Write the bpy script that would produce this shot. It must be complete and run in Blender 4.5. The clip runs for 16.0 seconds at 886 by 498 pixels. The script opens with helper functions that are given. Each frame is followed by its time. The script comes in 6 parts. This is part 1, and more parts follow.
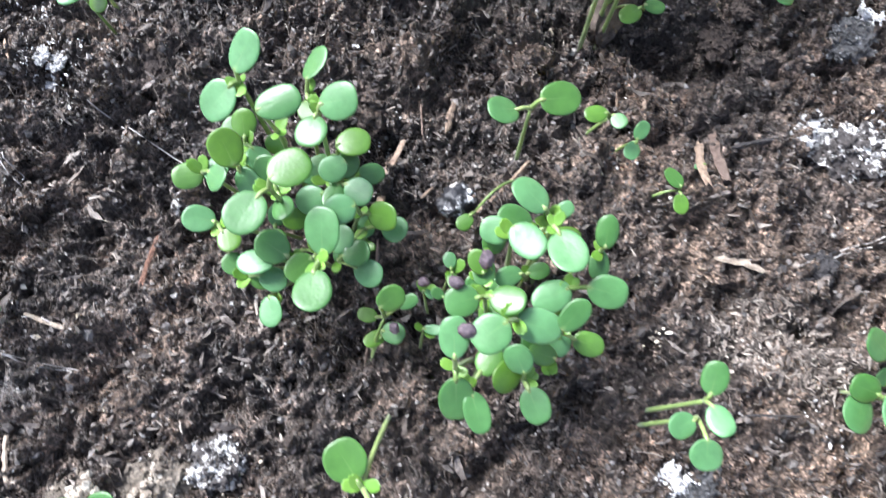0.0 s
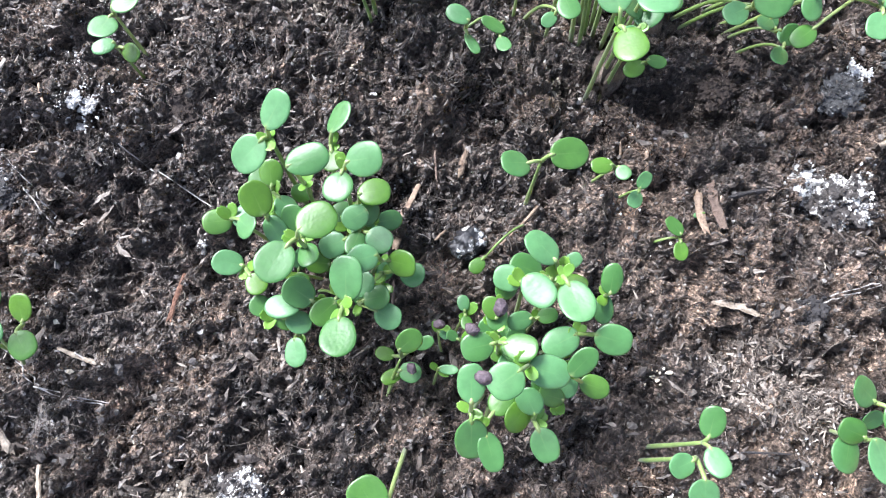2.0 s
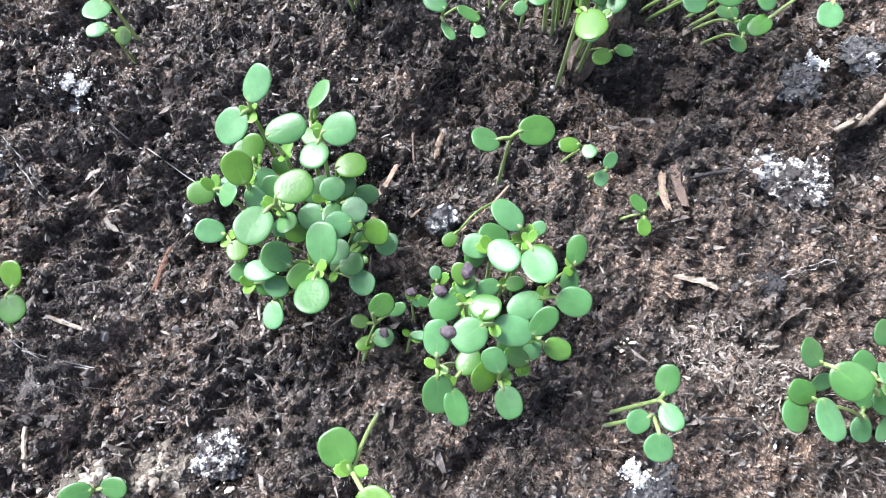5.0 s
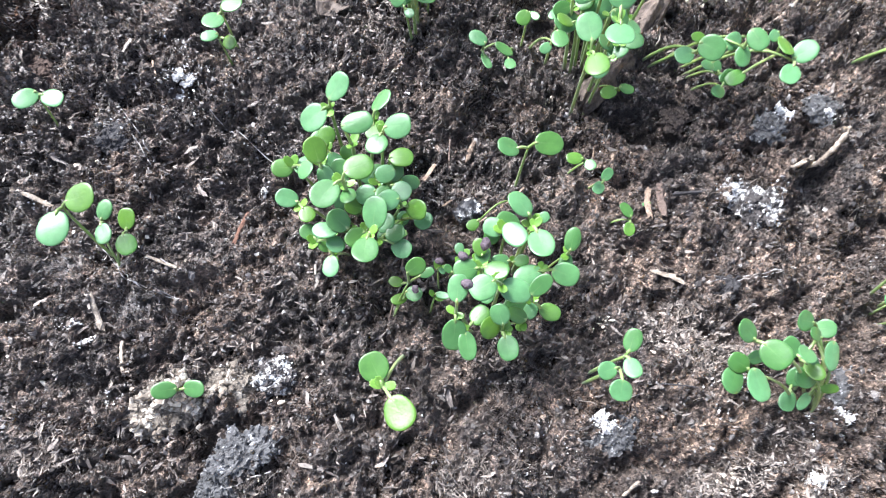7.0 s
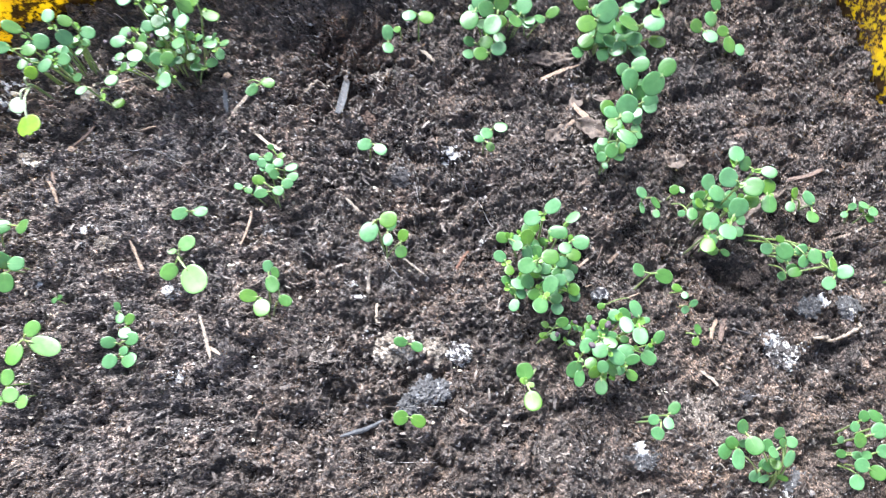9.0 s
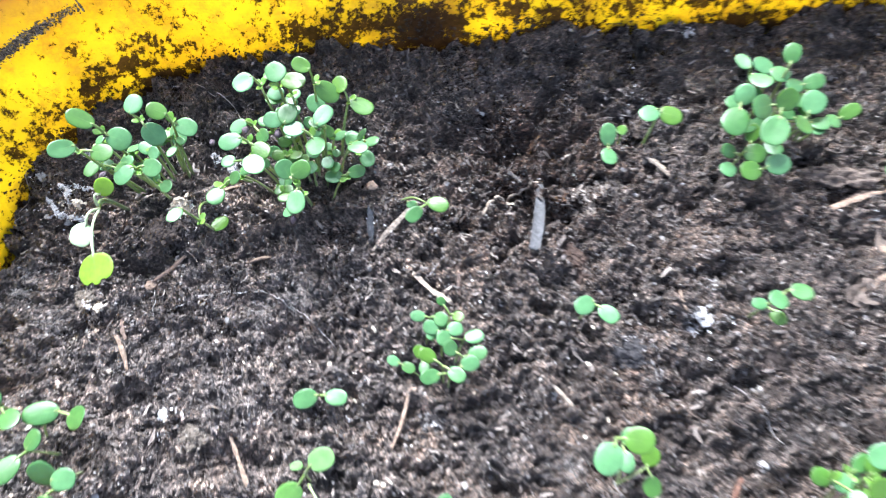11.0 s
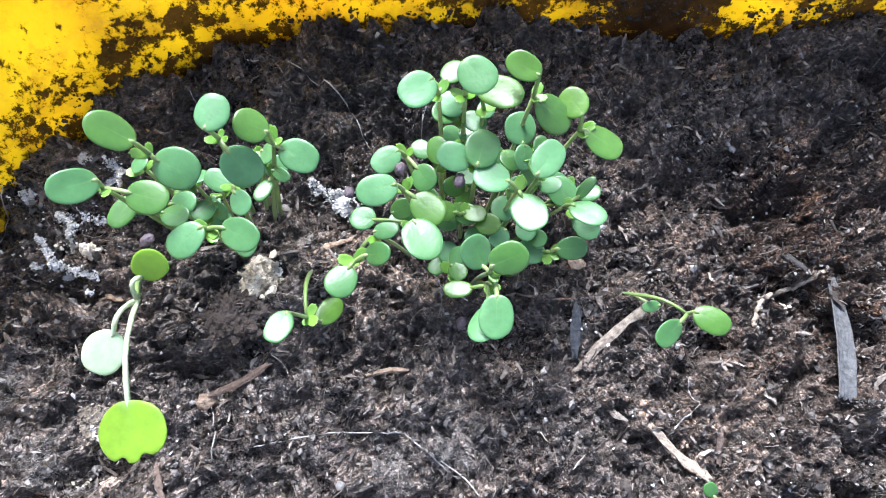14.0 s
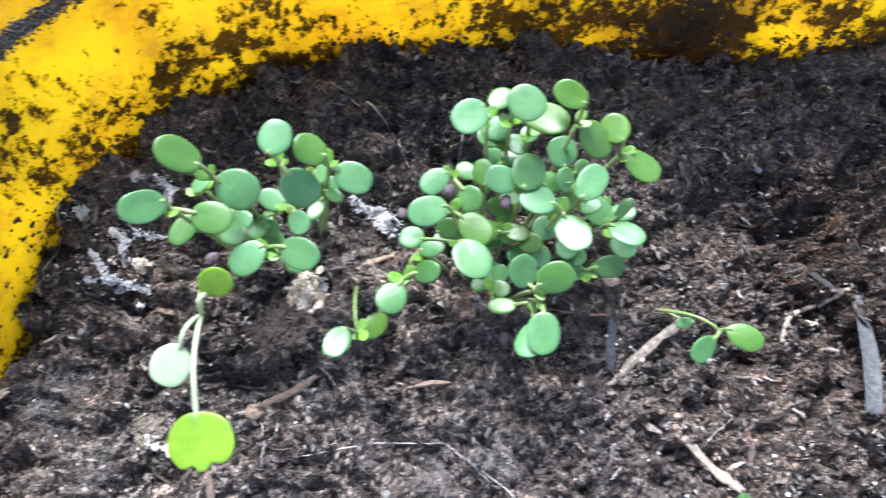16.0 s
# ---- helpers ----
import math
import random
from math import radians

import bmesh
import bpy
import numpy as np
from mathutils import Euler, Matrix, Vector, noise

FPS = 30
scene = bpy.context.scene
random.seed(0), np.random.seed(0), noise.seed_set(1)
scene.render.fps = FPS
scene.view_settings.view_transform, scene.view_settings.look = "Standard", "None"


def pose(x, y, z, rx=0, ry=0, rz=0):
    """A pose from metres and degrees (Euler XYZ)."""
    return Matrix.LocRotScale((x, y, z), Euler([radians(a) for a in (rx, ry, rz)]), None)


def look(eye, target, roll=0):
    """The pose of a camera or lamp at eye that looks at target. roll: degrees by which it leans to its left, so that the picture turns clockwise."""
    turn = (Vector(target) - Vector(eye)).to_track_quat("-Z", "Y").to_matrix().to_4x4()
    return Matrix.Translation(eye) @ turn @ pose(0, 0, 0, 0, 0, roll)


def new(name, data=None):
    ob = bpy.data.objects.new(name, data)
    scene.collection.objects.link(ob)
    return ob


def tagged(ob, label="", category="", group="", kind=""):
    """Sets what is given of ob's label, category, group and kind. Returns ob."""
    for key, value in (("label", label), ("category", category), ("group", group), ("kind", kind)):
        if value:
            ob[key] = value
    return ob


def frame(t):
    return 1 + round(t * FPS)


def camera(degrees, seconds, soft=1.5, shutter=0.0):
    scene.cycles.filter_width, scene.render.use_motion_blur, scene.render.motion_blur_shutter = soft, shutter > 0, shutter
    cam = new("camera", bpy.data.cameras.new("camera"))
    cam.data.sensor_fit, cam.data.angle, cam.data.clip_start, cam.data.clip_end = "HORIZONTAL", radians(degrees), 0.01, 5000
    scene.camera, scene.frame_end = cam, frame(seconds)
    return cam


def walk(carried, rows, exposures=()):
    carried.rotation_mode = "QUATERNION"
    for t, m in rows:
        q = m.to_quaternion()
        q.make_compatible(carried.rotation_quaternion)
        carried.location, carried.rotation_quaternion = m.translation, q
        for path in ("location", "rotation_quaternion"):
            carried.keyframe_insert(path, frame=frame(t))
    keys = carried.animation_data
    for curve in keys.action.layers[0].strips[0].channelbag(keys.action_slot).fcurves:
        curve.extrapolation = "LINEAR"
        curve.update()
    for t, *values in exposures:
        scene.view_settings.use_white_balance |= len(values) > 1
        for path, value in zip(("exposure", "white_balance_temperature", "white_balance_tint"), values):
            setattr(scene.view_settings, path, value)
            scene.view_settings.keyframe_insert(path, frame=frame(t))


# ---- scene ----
cam = camera(66.0, 16.0, 1.0, 0.4)
PATH = [
    (0, -0.0162, -0.0292, 0.1071, 14.51, 1.61, -33.40),
    (0.5, -0.0172, -0.0203, 0.1065, 14.79, 1.44, -34.35),
    (1, -0.0152, -0.0224, 0.1108, 14.59, 1.50, -33.76),
    (1.5, -0.0140, -0.0246, 0.1158, 14.83, 1.29, -33.55),
    (2, -0.0164, -0.0242, 0.1148, 15.12, 1.07, -32.96),
    (2.5, -0.0171, -0.0262, 0.1144, 15.32, 0.96, -32.83),
    (3, -0.0160, -0.0260, 0.1130, 15.55, 0.66, -32.80),
    (3.5, -0.0163, -0.0268, 0.1136, 15.44, 0.43, -32.82),
    (4, -0.0164, -0.0279, 0.1157, 15.62, 0.63, -32.91),
    (4.2, -0.0175, -0.0284, 0.1154, 15.75, 0.59, -32.85),
    (6.3, -0.0183, -0.0429, 0.1292, 18.62, 0.80, -31.05),
    (6.5, -0.0239, -0.0431, 0.1318, 18.79, 0.59, -30.41),
    (7, -0.0291, -0.0496, 0.1429, 19.46, 0.16, -27.08),
    (7.5, -0.0223, -0.0515, 0.1575, 20.50, 0.54, -25.78),
    (8, -0.0336, -0.0537, 0.1776, 18.86, 0.87, -18.15),
    (8.2, -0.0396, -0.0568, 0.1928, 18.74, 0.76, -14.63),
    (10.3, -0.0789, -0.0265, 0.2611, 21.02, 0.27, -4.76),
    (10.5, -0.0815, -0.0110, 0.2360, 22.15, 0.45, -4.61),
    (11, -0.1089, 0.0197, 0.1735, 21.94, 2.01, -4.16),
    (11.5, -0.1176, 0.0517, 0.1455, 19.20, 0.85, -4.85),
    (12, -0.1526, 0.0605, 0.1236, 18.96, -1.37, -3.02),
    (12.5, -0.1686, 0.0725, 0.1197, 18.97, -1.95, -0.30),
    (13, -0.1655, 0.0771, 0.1191, 18.06, -1.44, 0.32),
    (13.5, -0.1591, 0.0789, 0.1198, 17.36, -0.94, 0.13),
    (14, -0.1548, 0.0767, 0.1147, 17.67, -1.45, -0.22),
    (14.5, -0.1611, 0.0786, 0.1134, 17.99, -2.08, -0.29),
    (15, -0.1557, 0.0784, 0.1135, 17.38, -1.95, -0.35),
    (15.5, -0.1467, 0.0763, 0.1197, 18.58, -0.75, -0.60),
    (16, -0.1620, 0.0770, 0.1192, 18.27, -1.54, 0.14),
]
walk(cam, [(t, pose(x, y, z, rx, ry, rz)) for t, x, y, z, rx, ry, rz in PATH],
     [(0, 1.94, 5970, 12.0), (4, 1.94, 5970, 12.0), (6.5, 2.05, 5970, 12.0), (7, 2.13, 5970, 12.0), (7.5, 2.28, 5970, 12.0), (10.5, 2.23, 5970, 12.0), (11, 2.38, 5790, 12.0), (11.5, 2.43, 5790, 12.0), (12.2, 2.33, 5790, 12.0), (13, 2.08, 5790, 12.0), (16, 2.08, 5790, 12.0)])
SKY, SUN = 0.118, 2.65

# ---- world, sun, ground light ----
world = bpy.data.worlds.new("overcast_sky")
scene.world = world
world.use_nodes = True
wn = world.node_tree.nodes
sky = wn.new("ShaderNodeTexSky")
sky.sky_type = "NISHITA"
sky.sun_disc = False
sky.sun_elevation = radians(47)
sky.sun_rotation = radians(-15)
sky.air_density = 0.7
sky.dust_density = 2.2
veil = wn.new("ShaderNodeHueSaturation")  # thin cloud pales the blue
veil.inputs["Saturation"].default_value = 0.65
world.node_tree.links.new(sky.outputs["Color"], veil.inputs["Color"])
world.node_tree.links.new(veil.outputs["Color"], wn["Background"].inputs["Color"])
wn["Background"].inputs["Strength"].default_value = SKY
sun = new("sun", bpy.data.lights.new("sun", "SUN"))
sun.data.energy = SUN
sun.data.angle = radians(25)
sun.data.color = (1.0, 0.99, 0.98)
sun.matrix_world = look((-0.25, 0.9, 1.0), (0, 0, 0))

MM = 0.001


# ---- materials ----
def material(name):
    m = bpy.data.materials.new(name)
    m.use_nodes = True
    nt = m.node_tree
    return m, nt, nt.nodes["Principled BSDF"]


def node(nt, kind, **values):
    n = nt.nodes.new(kind)
    for key, v in values.items():
        n.inputs[key.replace("_", " ")].default_value = v
    return n


def noise_at(nt, scale, detail=4.0, rough=0.6):
    """Noise at a real-world scale, by place in the world."""
    geo = nt.nodes.new("ShaderNodeNewGeometry")
    n = node(nt, "ShaderNodeTexNoise", Scale=scale, Detail=detail, Roughness=rough)
    nt.links.new(geo.outputs["Position"], n.inputs["Vector"])
    return n.outputs["Fac"]


def ramp(nt, fac, stops):
    r = nt.nodes.new("ShaderNodeValToRGB")
    els = r.color_ramp.elements
    while len(els) < len(stops):
        els.new(0.5)
    for e, (p, c) in zip(els, stops):
        e.position, e.color = p, (*c, 1)
    nt.links.new(fac, r.inputs["Fac"])
    return r.outputs["Color"]


def mix(nt, fac, a, b, how="MIX"):
    n = nt.nodes.new("ShaderNodeMix")
    n.data_type, n.blend_type = "RGBA", how
    for sock, v in ((n.inputs["Factor"], fac), (n.inputs[6], a), (n.inputs[7], b)):
        if isinstance(v, (int, float)):
            sock.default_value = v
        elif isinstance(v, tuple):
            sock.default_value = (*v, 1)
        else:
            nt.links.new(v, sock)
    return n.outputs[2]


def maths(nt, op, a, b):
    n = nt.nodes.new("ShaderNodeMath")
    n.operation = op
    for sock, v in zip(n.inputs, (a, b)):
        if isinstance(v, (int, float)):
            sock.default_value = v
        else:
            nt.links.new(v, sock)
    return n.outputs[0]


def bump(nt, bsdf, height, distance, strength=1.0):
    b = node(nt, "ShaderNodeBump", Strength=strength, Distance=distance)
    nt.links.new(height, b.inputs["Height"])
    nt.links.new(b.outputs["Normal"], bsdf.inputs["Normal"])


def island(nt):
    return nt.nodes.new("ShaderNodeNewGeometry").outputs["Random Per Island"]


def object_random(nt):
    return nt.nodes.new("ShaderNodeObjectInfo").outputs["Random"]


def cells(nt, scale, warp=0.0012):
    """A mosaic of crumbs too small to build: a random tone for each, and its relief."""
    geo = nt.nodes.new("ShaderNodeNewGeometry")
    wob = node(nt, "ShaderNodeTexNoise", Scale=900.0, Detail=3.0)
    nt.links.new(geo.outputs["Position"], wob.inputs["Vector"])
    shift = nt.nodes.new("ShaderNodeVectorMath")
    shift.operation = "MULTIPLY_ADD"
    nt.links.new(wob.outputs["Color"], shift.inputs[0])
    shift.inputs[1].default_value = (warp, warp, warp)
    nt.links.new(geo.outputs["Position"], shift.inputs[2])
    v = node(nt, "ShaderNodeTexVoronoi", Scale=scale)
    nt.links.new(shift.outputs[0], v.inputs["Vector"])
    tone = nt.nodes.new("ShaderNodeSeparateColor")
    nt.links.new(v.outputs["Color"], tone.inputs[0])
    return tone.outputs[0], v.outputs["Distance"]


def stretched(nt, turn, along, across, detail=4.0):
    """Noise drawn out along one heading, as matted fibres lie."""
    geo = nt.nodes.new("ShaderNodeNewGeometry")
    lay = nt.nodes.new("ShaderNodeMapping")
    lay.vector_type = "TEXTURE"
    lay.inputs["Rotation"].default_value = (0.25, 0.2, turn)
    lay.inputs["Scale"].default_value = (1 / along, 1 / across, 1 / across)
    nt.links.new(geo.outputs["Position"], lay.inputs["Vector"])
    n = node(nt, "ShaderNodeTexNoise", Scale=1.0, Detail=detail, Roughness=0.62, Distortion=0.6)
    nt.links.new(lay.outputs[0], n.inputs["Vector"])
    return n.outputs["Fac"]


def soil_material():
    """Damp, fibrous potting soil: brown in the body, with a wet gloss that comes and goes."""
    m, nt, b = material("potting_soil")
    tone, dist = cells(nt, 1250, 0.0016)
    tone2, dist2 = cells(nt, 400, 0.002)
    fine = noise_at(nt, 2600, 4, 0.7)
    lie = ramp(nt, noise_at(nt, 75, 3), [(0.44, (0, 0, 0)), (0.56, (1, 1, 1))])
    matted = mix(nt, lie, stretched(nt, 0.5, 260, 1500), stretched(nt, 2.1, 230, 1300))
    small = ramp(nt, matted, [(0.31, (0.017, 0.014, 0.012)), (0.44, (0.088, 0.076, 0.066)), (0.57, (0.215, 0.190, 0.168)), (0.70, (0.37, 0.335, 0.30))])
    c = mix(nt, 1.0, small, ramp(nt, tone, [(0.0, (0.45, 0.44, 0.44)), (0.5, (1.0, 1.0, 1.0)), (0.9, (1.5, 1.47, 1.44)), (1.0, (2.3, 2.24, 2.18))]), "MULTIPLY")
    c = mix(nt, 1.0, c, ramp(nt, tone2, [(0.0, (0.5, 0.48, 0.48)), (0.6, (1.0, 0.98, 0.97)), (1.0, (1.8, 1.7, 1.64))]), "MULTIPLY")
    c = mix(nt, 1.0, c, ramp(nt, fine, [(0.3, (0.6, 0.6, 0.6)), (0.7, (1.4, 1.39, 1.38))]), "MULTIPLY")
    c = mix(nt, 1.0, c, ramp(nt, noise_at(nt, 40, 3), [(0.35, (0.72, 0.74, 0.78)), (0.65, (1.28, 1.18, 1.10))]), "MULTIPLY")
    c = mix(nt, 1.0, c, ramp(nt, noise_at(nt, 130, 4, 0.65), [(0.34, (0.46, 0.45, 0.46)), (0.5, (0.97, 0.95, 0.94)), (0.66, (1.75, 1.66, 1.58))]), "MULTIPLY")
    # a grey, matted stretch in front of the corner clumps with wet sky sheen painted in, and a dark peaty one beside
    # them with the shade of its hollows painted in
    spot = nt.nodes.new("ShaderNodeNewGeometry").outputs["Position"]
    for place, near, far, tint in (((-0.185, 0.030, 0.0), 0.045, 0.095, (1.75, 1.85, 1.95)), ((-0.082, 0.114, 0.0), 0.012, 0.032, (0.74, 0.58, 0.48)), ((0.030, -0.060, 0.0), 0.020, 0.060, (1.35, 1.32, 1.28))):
        gap = nt.nodes.new("ShaderNodeVectorMath")
        gap.operation = "DISTANCE"
        nt.links.new(spot, gap.inputs[0])
        gap.inputs[1].default_value = place
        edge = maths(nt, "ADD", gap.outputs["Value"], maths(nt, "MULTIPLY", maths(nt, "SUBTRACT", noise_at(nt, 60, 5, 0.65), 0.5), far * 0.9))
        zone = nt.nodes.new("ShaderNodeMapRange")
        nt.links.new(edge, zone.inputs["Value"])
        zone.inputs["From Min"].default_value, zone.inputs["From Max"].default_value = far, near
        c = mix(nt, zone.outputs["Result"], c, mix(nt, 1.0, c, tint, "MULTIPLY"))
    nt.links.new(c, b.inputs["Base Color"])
    wet = ramp(nt, noise_at(nt, 55, 4, 0.6), [(0.38, (0.22, 0.22, 0.22)), (0.62, (0.42, 0.42, 0.42))])
    nt.links.new(wet, b.inputs["Roughness"])
    relief = maths(nt, "ADD", maths(nt, "MULTIPLY", fine, 0.8), maths(nt, "SUBTRACT", maths(nt, "MULTIPLY", matted, 1.3), maths(nt, "ADD", maths(nt, "MULTIPLY", dist, 1.3), maths(nt, "MULTIPLY", dist2, 0.7))))
    b.inputs["Specular IOR Level"].default_value = 0.7
    bump(nt, b, relief, 0.0022)
    return m


def crumb_material(name, stops, rough=0.75, scale=1200, depth=0.0004):
    """Loose bits, each with a tone of its own and a fine grain."""
    m, nt, b = material(name)
    tone = ramp(nt, maths(nt, "FRACT", maths(nt, "ADD", island(nt), object_random(nt)), 0.0), stops)
    grain = noise_at(nt, scale, 4, 0.7)
    nt.links.new(mix(nt, 1.0, tone, ramp(nt, grain, [(0.3, (0.55, 0.55, 0.55)), (0.7, (1.4, 1.4, 1.4))]), "MULTIPLY"), b.inputs["Base Color"])
    b.inputs["Roughness"].default_value = rough
    bump(nt, b, grain, depth)
    return m


def grained(name, dark, light, scale=700, rough=0.7, depth=0.0005, patch=None, at=0.5):
    """A solid piece with grain, and where patch is given, flecks of a second colour."""
    m, nt, b = material(name)
    g = noise_at(nt, scale, 5, 0.7)
    c = ramp(nt, g, [(0.32, dark), (0.68, light)])
    if patch:
        p = noise_at(nt, scale * 0.6, 7, 0.8)
        c = mix(nt, ramp(nt, p, [(at, (0, 0, 0)), (at + 0.06, (1, 1, 1))]), c, patch)
    nt.links.new(c, b.inputs["Base Color"])
    b.inputs["Roughness"].default_value = rough
    bump(nt, b, g, depth)
    return m


def leaf_material(name, low, high, gloss=0.40, through_light=0.28, middle=None, ribbed=True):
    m, nt, b = material(name)
    tone = ramp(nt, object_random(nt), [(0.0, low), (0.28, middle), (0.85, high)] if middle else [(0.0, low), (1.0, high)])
    mottle = noise_at(nt, 420, 3)
    c = mix(nt, 1.0, tone, ramp(nt, mottle, [(0.3, (0.82, 0.85, 0.8)), (0.7, (1.15, 1.12, 1.15))]), "MULTIPLY")
    if ribbed:
        # paler towards the stalk and along the midrib
        uv = nt.nodes.new("ShaderNodeSeparateXYZ")
        nt.links.new(nt.nodes.new("ShaderNodeUVMap").outputs[0], uv.inputs[0])
        away = maths(nt, "ABSOLUTE", maths(nt, "SUBTRACT", uv.outputs[1], 0.5), 0.0)
        foot = ramp(nt, maths(nt, "ADD", uv.outputs[0], maths(nt, "MULTIPLY", away, 0.9)), [(0.04, (0.6, 0.6, 0.6)), (0.22, (0, 0, 0))])
        rib = ramp(nt, maths(nt, "ADD", maths(nt, "MULTIPLY", away, 9.0), maths(nt, "MULTIPLY", uv.outputs[0], 0.55)), [(0.1, (0.16, 0.16, 0.16)), (0.5, (0, 0, 0))])
        c = mix(nt, maths(nt, "MAXIMUM", foot, rib), c, (0.30, 0.46, 0.17))
    nt.links.new(c, b.inputs["Base Color"])
    b.inputs["Roughness"].default_value = gloss
    b.inputs["Specular IOR Level"].default_value = 0.85
    b.inputs["Sheen Weight"].default_value = 0.15
    # a finely pimpled skin
    pimples = node(nt, "ShaderNodeTexVoronoi", Scale=2300.0)
    pimples.feature = "SMOOTH_F1"
    nt.links.new(nt.nodes.new("ShaderNodeNewGeometry").outputs["Position"], pimples.inputs["Vector"])
    skin = maths(nt, "SUBTRACT", maths(nt, "MULTIPLY", noise_at(nt, 600, 3), 0.6), maths(nt, "MULTIPLY", pimples.outputs["Distance"], 0.9))
    bump(nt, b, skin, 0.00006, 0.4)
    t = nt.nodes.new("ShaderNodeBsdfTranslucent")
    nt.links.new(mix(nt, 1.0, c, (1.2, 1.15, 0.5), "MULTIPLY"), t.inputs["Color"])
    mx = node(nt, "ShaderNodeMixShader", Fac=through_light)
    out = nt.nodes["Material Output"]
    nt.links.new(b.outputs[0], mx.inputs[1])
    nt.links.new(t.outputs[0], mx.inputs[2])
    nt.links.new(mx.outputs[0], out.inputs["Surface"])
    return m


def tub_material():
    """Yellow plastic, a little translucent, splashed with dried mud."""
    m, nt, b = material("yellow_plastic")
    geo = nt.nodes.new("ShaderNodeNewGeometry")
    sep = nt.nodes.new("ShaderNodeSeparateXYZ")
    nt.links.new(geo.outputs["Position"], sep.inputs[0])
    flat = nt.nodes.new("ShaderNodeMapping")
    flat.inputs["Scale"].default_value = (1.0, 1.0, 0.85)
    nt.links.new(geo.outputs["Position"], flat.inputs["Vector"])
    splash = node(nt, "ShaderNodeTexNoise", Scale=400.0, Detail=9.0, Roughness=0.74)
    nt.links.new(flat.outputs[0], splash.inputs["Vector"])
    blots = maths(nt, "ADD", maths(nt, "MULTIPLY", splash.outputs["Fac"], 0.66), maths(nt, "MULTIPLY", noise_at(nt, 45, 4, 0.6), 0.34))
    # thickest just above the soil, thinning to flecks higher up
    rise = nt.nodes.new("ShaderNodeValToRGB")
    steps = rise.color_ramp.elements
    steps.new(0.5), steps.new(0.5), steps.new(0.5)
    for e, (p, v) in zip(steps, ((0.0, 0.455), (0.06, 0.505), (0.19, 0.474), (0.42, 0.540), (1.0, 0.580))):
        e.position, e.color = p, (v, v, v, 1)
    nt.links.new(maths(nt, "MULTIPLY", sep.outputs["Z"], 25.0), rise.inputs["Fac"])
    limit = maths(nt, "ADD", rise.outputs["Color"], 0.0)
    # thick splashes in the corner and on the back wall, and a cleaner stretch of the side wall
    for place, radius in (((-0.090, 0.163, 0.016), 0.010), ((-0.109, 0.161, 0.006), 0.0185), ((-0.109, 0.161, 0.006), 0.010), ((-0.082, 0.161, 0.012), 0.008), ((-0.235, 0.055, 0.004), -0.040), ((-0.234, 0.105, 0.010), -0.022)):
        gap = nt.nodes.new("ShaderNodeVectorMath")
        gap.operation = "DISTANCE"
        nt.links.new(geo.outputs["Position"], gap.inputs[0])
        gap.inputs[1].default_value = place
        near = maths(nt, "MAXIMUM", maths(nt, "SUBTRACT", 1.0, maths(nt, "DIVIDE", gap.outputs["Value"], abs(radius))), 0.0)
        limit = maths(nt, "SUBTRACT", limit, maths(nt, "MULTIPLY", near, 0.085 if radius > 0 else -0.13))
    mud = maths(nt, "MULTIPLY", maths(nt, "SUBTRACT", blots, limit), 26.0)
    clamp = nt.nodes.new("ShaderNodeClamp")
    nt.links.new(mud, clamp.inputs[0])
    tint = ramp(nt, noise_at(nt, 35, 4), [(0.3, (0.77, 0.55, 0.008)), (0.65, (0.82, 0.68, 0.010))])
    haze = mix(nt, maths(nt, "MULTIPLY", ramp(nt, noise_at(nt, 120, 5, 0.7), [(0.48, (0, 0, 0)), (0.66, (1, 1, 1))]), 0.55), tint, (0.42, 0.20, 0.06))
    # the weathered band under the lip: dull tan dust and brown smears
    high = maths(nt, "ADD", sep.outputs["Z"], maths(nt, "MULTIPLY", noise_at(nt, 90, 5, 0.65), 0.010))
    band = nt.nodes.new("ShaderNodeMapRange")
    nt.links.new(high, band.inputs["Value"])
    band.inputs["From Min"].default_value, band.inputs["From Max"].default_value = 0.0385, 0.0435
    haze = mix(nt, maths(nt, "MULTIPLY", band.outputs["Result"], 0.75), haze, (0.52, 0.30, 0.10))
    smear = ramp(nt, noise_at(nt, 75, 6, 0.7), [(0.55, (0, 0, 0)), (0.61, (1, 1, 1))])
    haze = mix(nt, maths(nt, "MULTIPLY", maths(nt, "MULTIPLY", smear, band.outputs["Result"]), 0.85), haze, (0.13, 0.075, 0.045))
    stain = ramp(nt, noise_at(nt, 420, 5, 0.7), [(0.35, (0.022, 0.015, 0.011)), (0.68, (0.085, 0.050, 0.026))])
    col = mix(nt, clamp.outputs[0], haze, stain)
    nt.links.new(col, b.inputs["Base Color"])
    b.inputs["Roughness"].default_value = 0.42
    bump(nt, b, maths(nt, "ADD", noise_at(nt, 600, 4), clamp.outputs[0]), 0.0004)
    t = nt.nodes.new("ShaderNodeBsdfTranslucent")
    nt.links.new(col, t.inputs["Color"])
    mx = node(nt, "ShaderNodeMixShader", Fac=0.7)
    nt.links.new(b.outputs[0], mx.inputs[1])
    nt.links.new(t.outputs[0], mx.inputs[2])
    nt.links.new(mx.outputs[0], nt.nodes["Material Output"].inputs["Surface"])
    return m


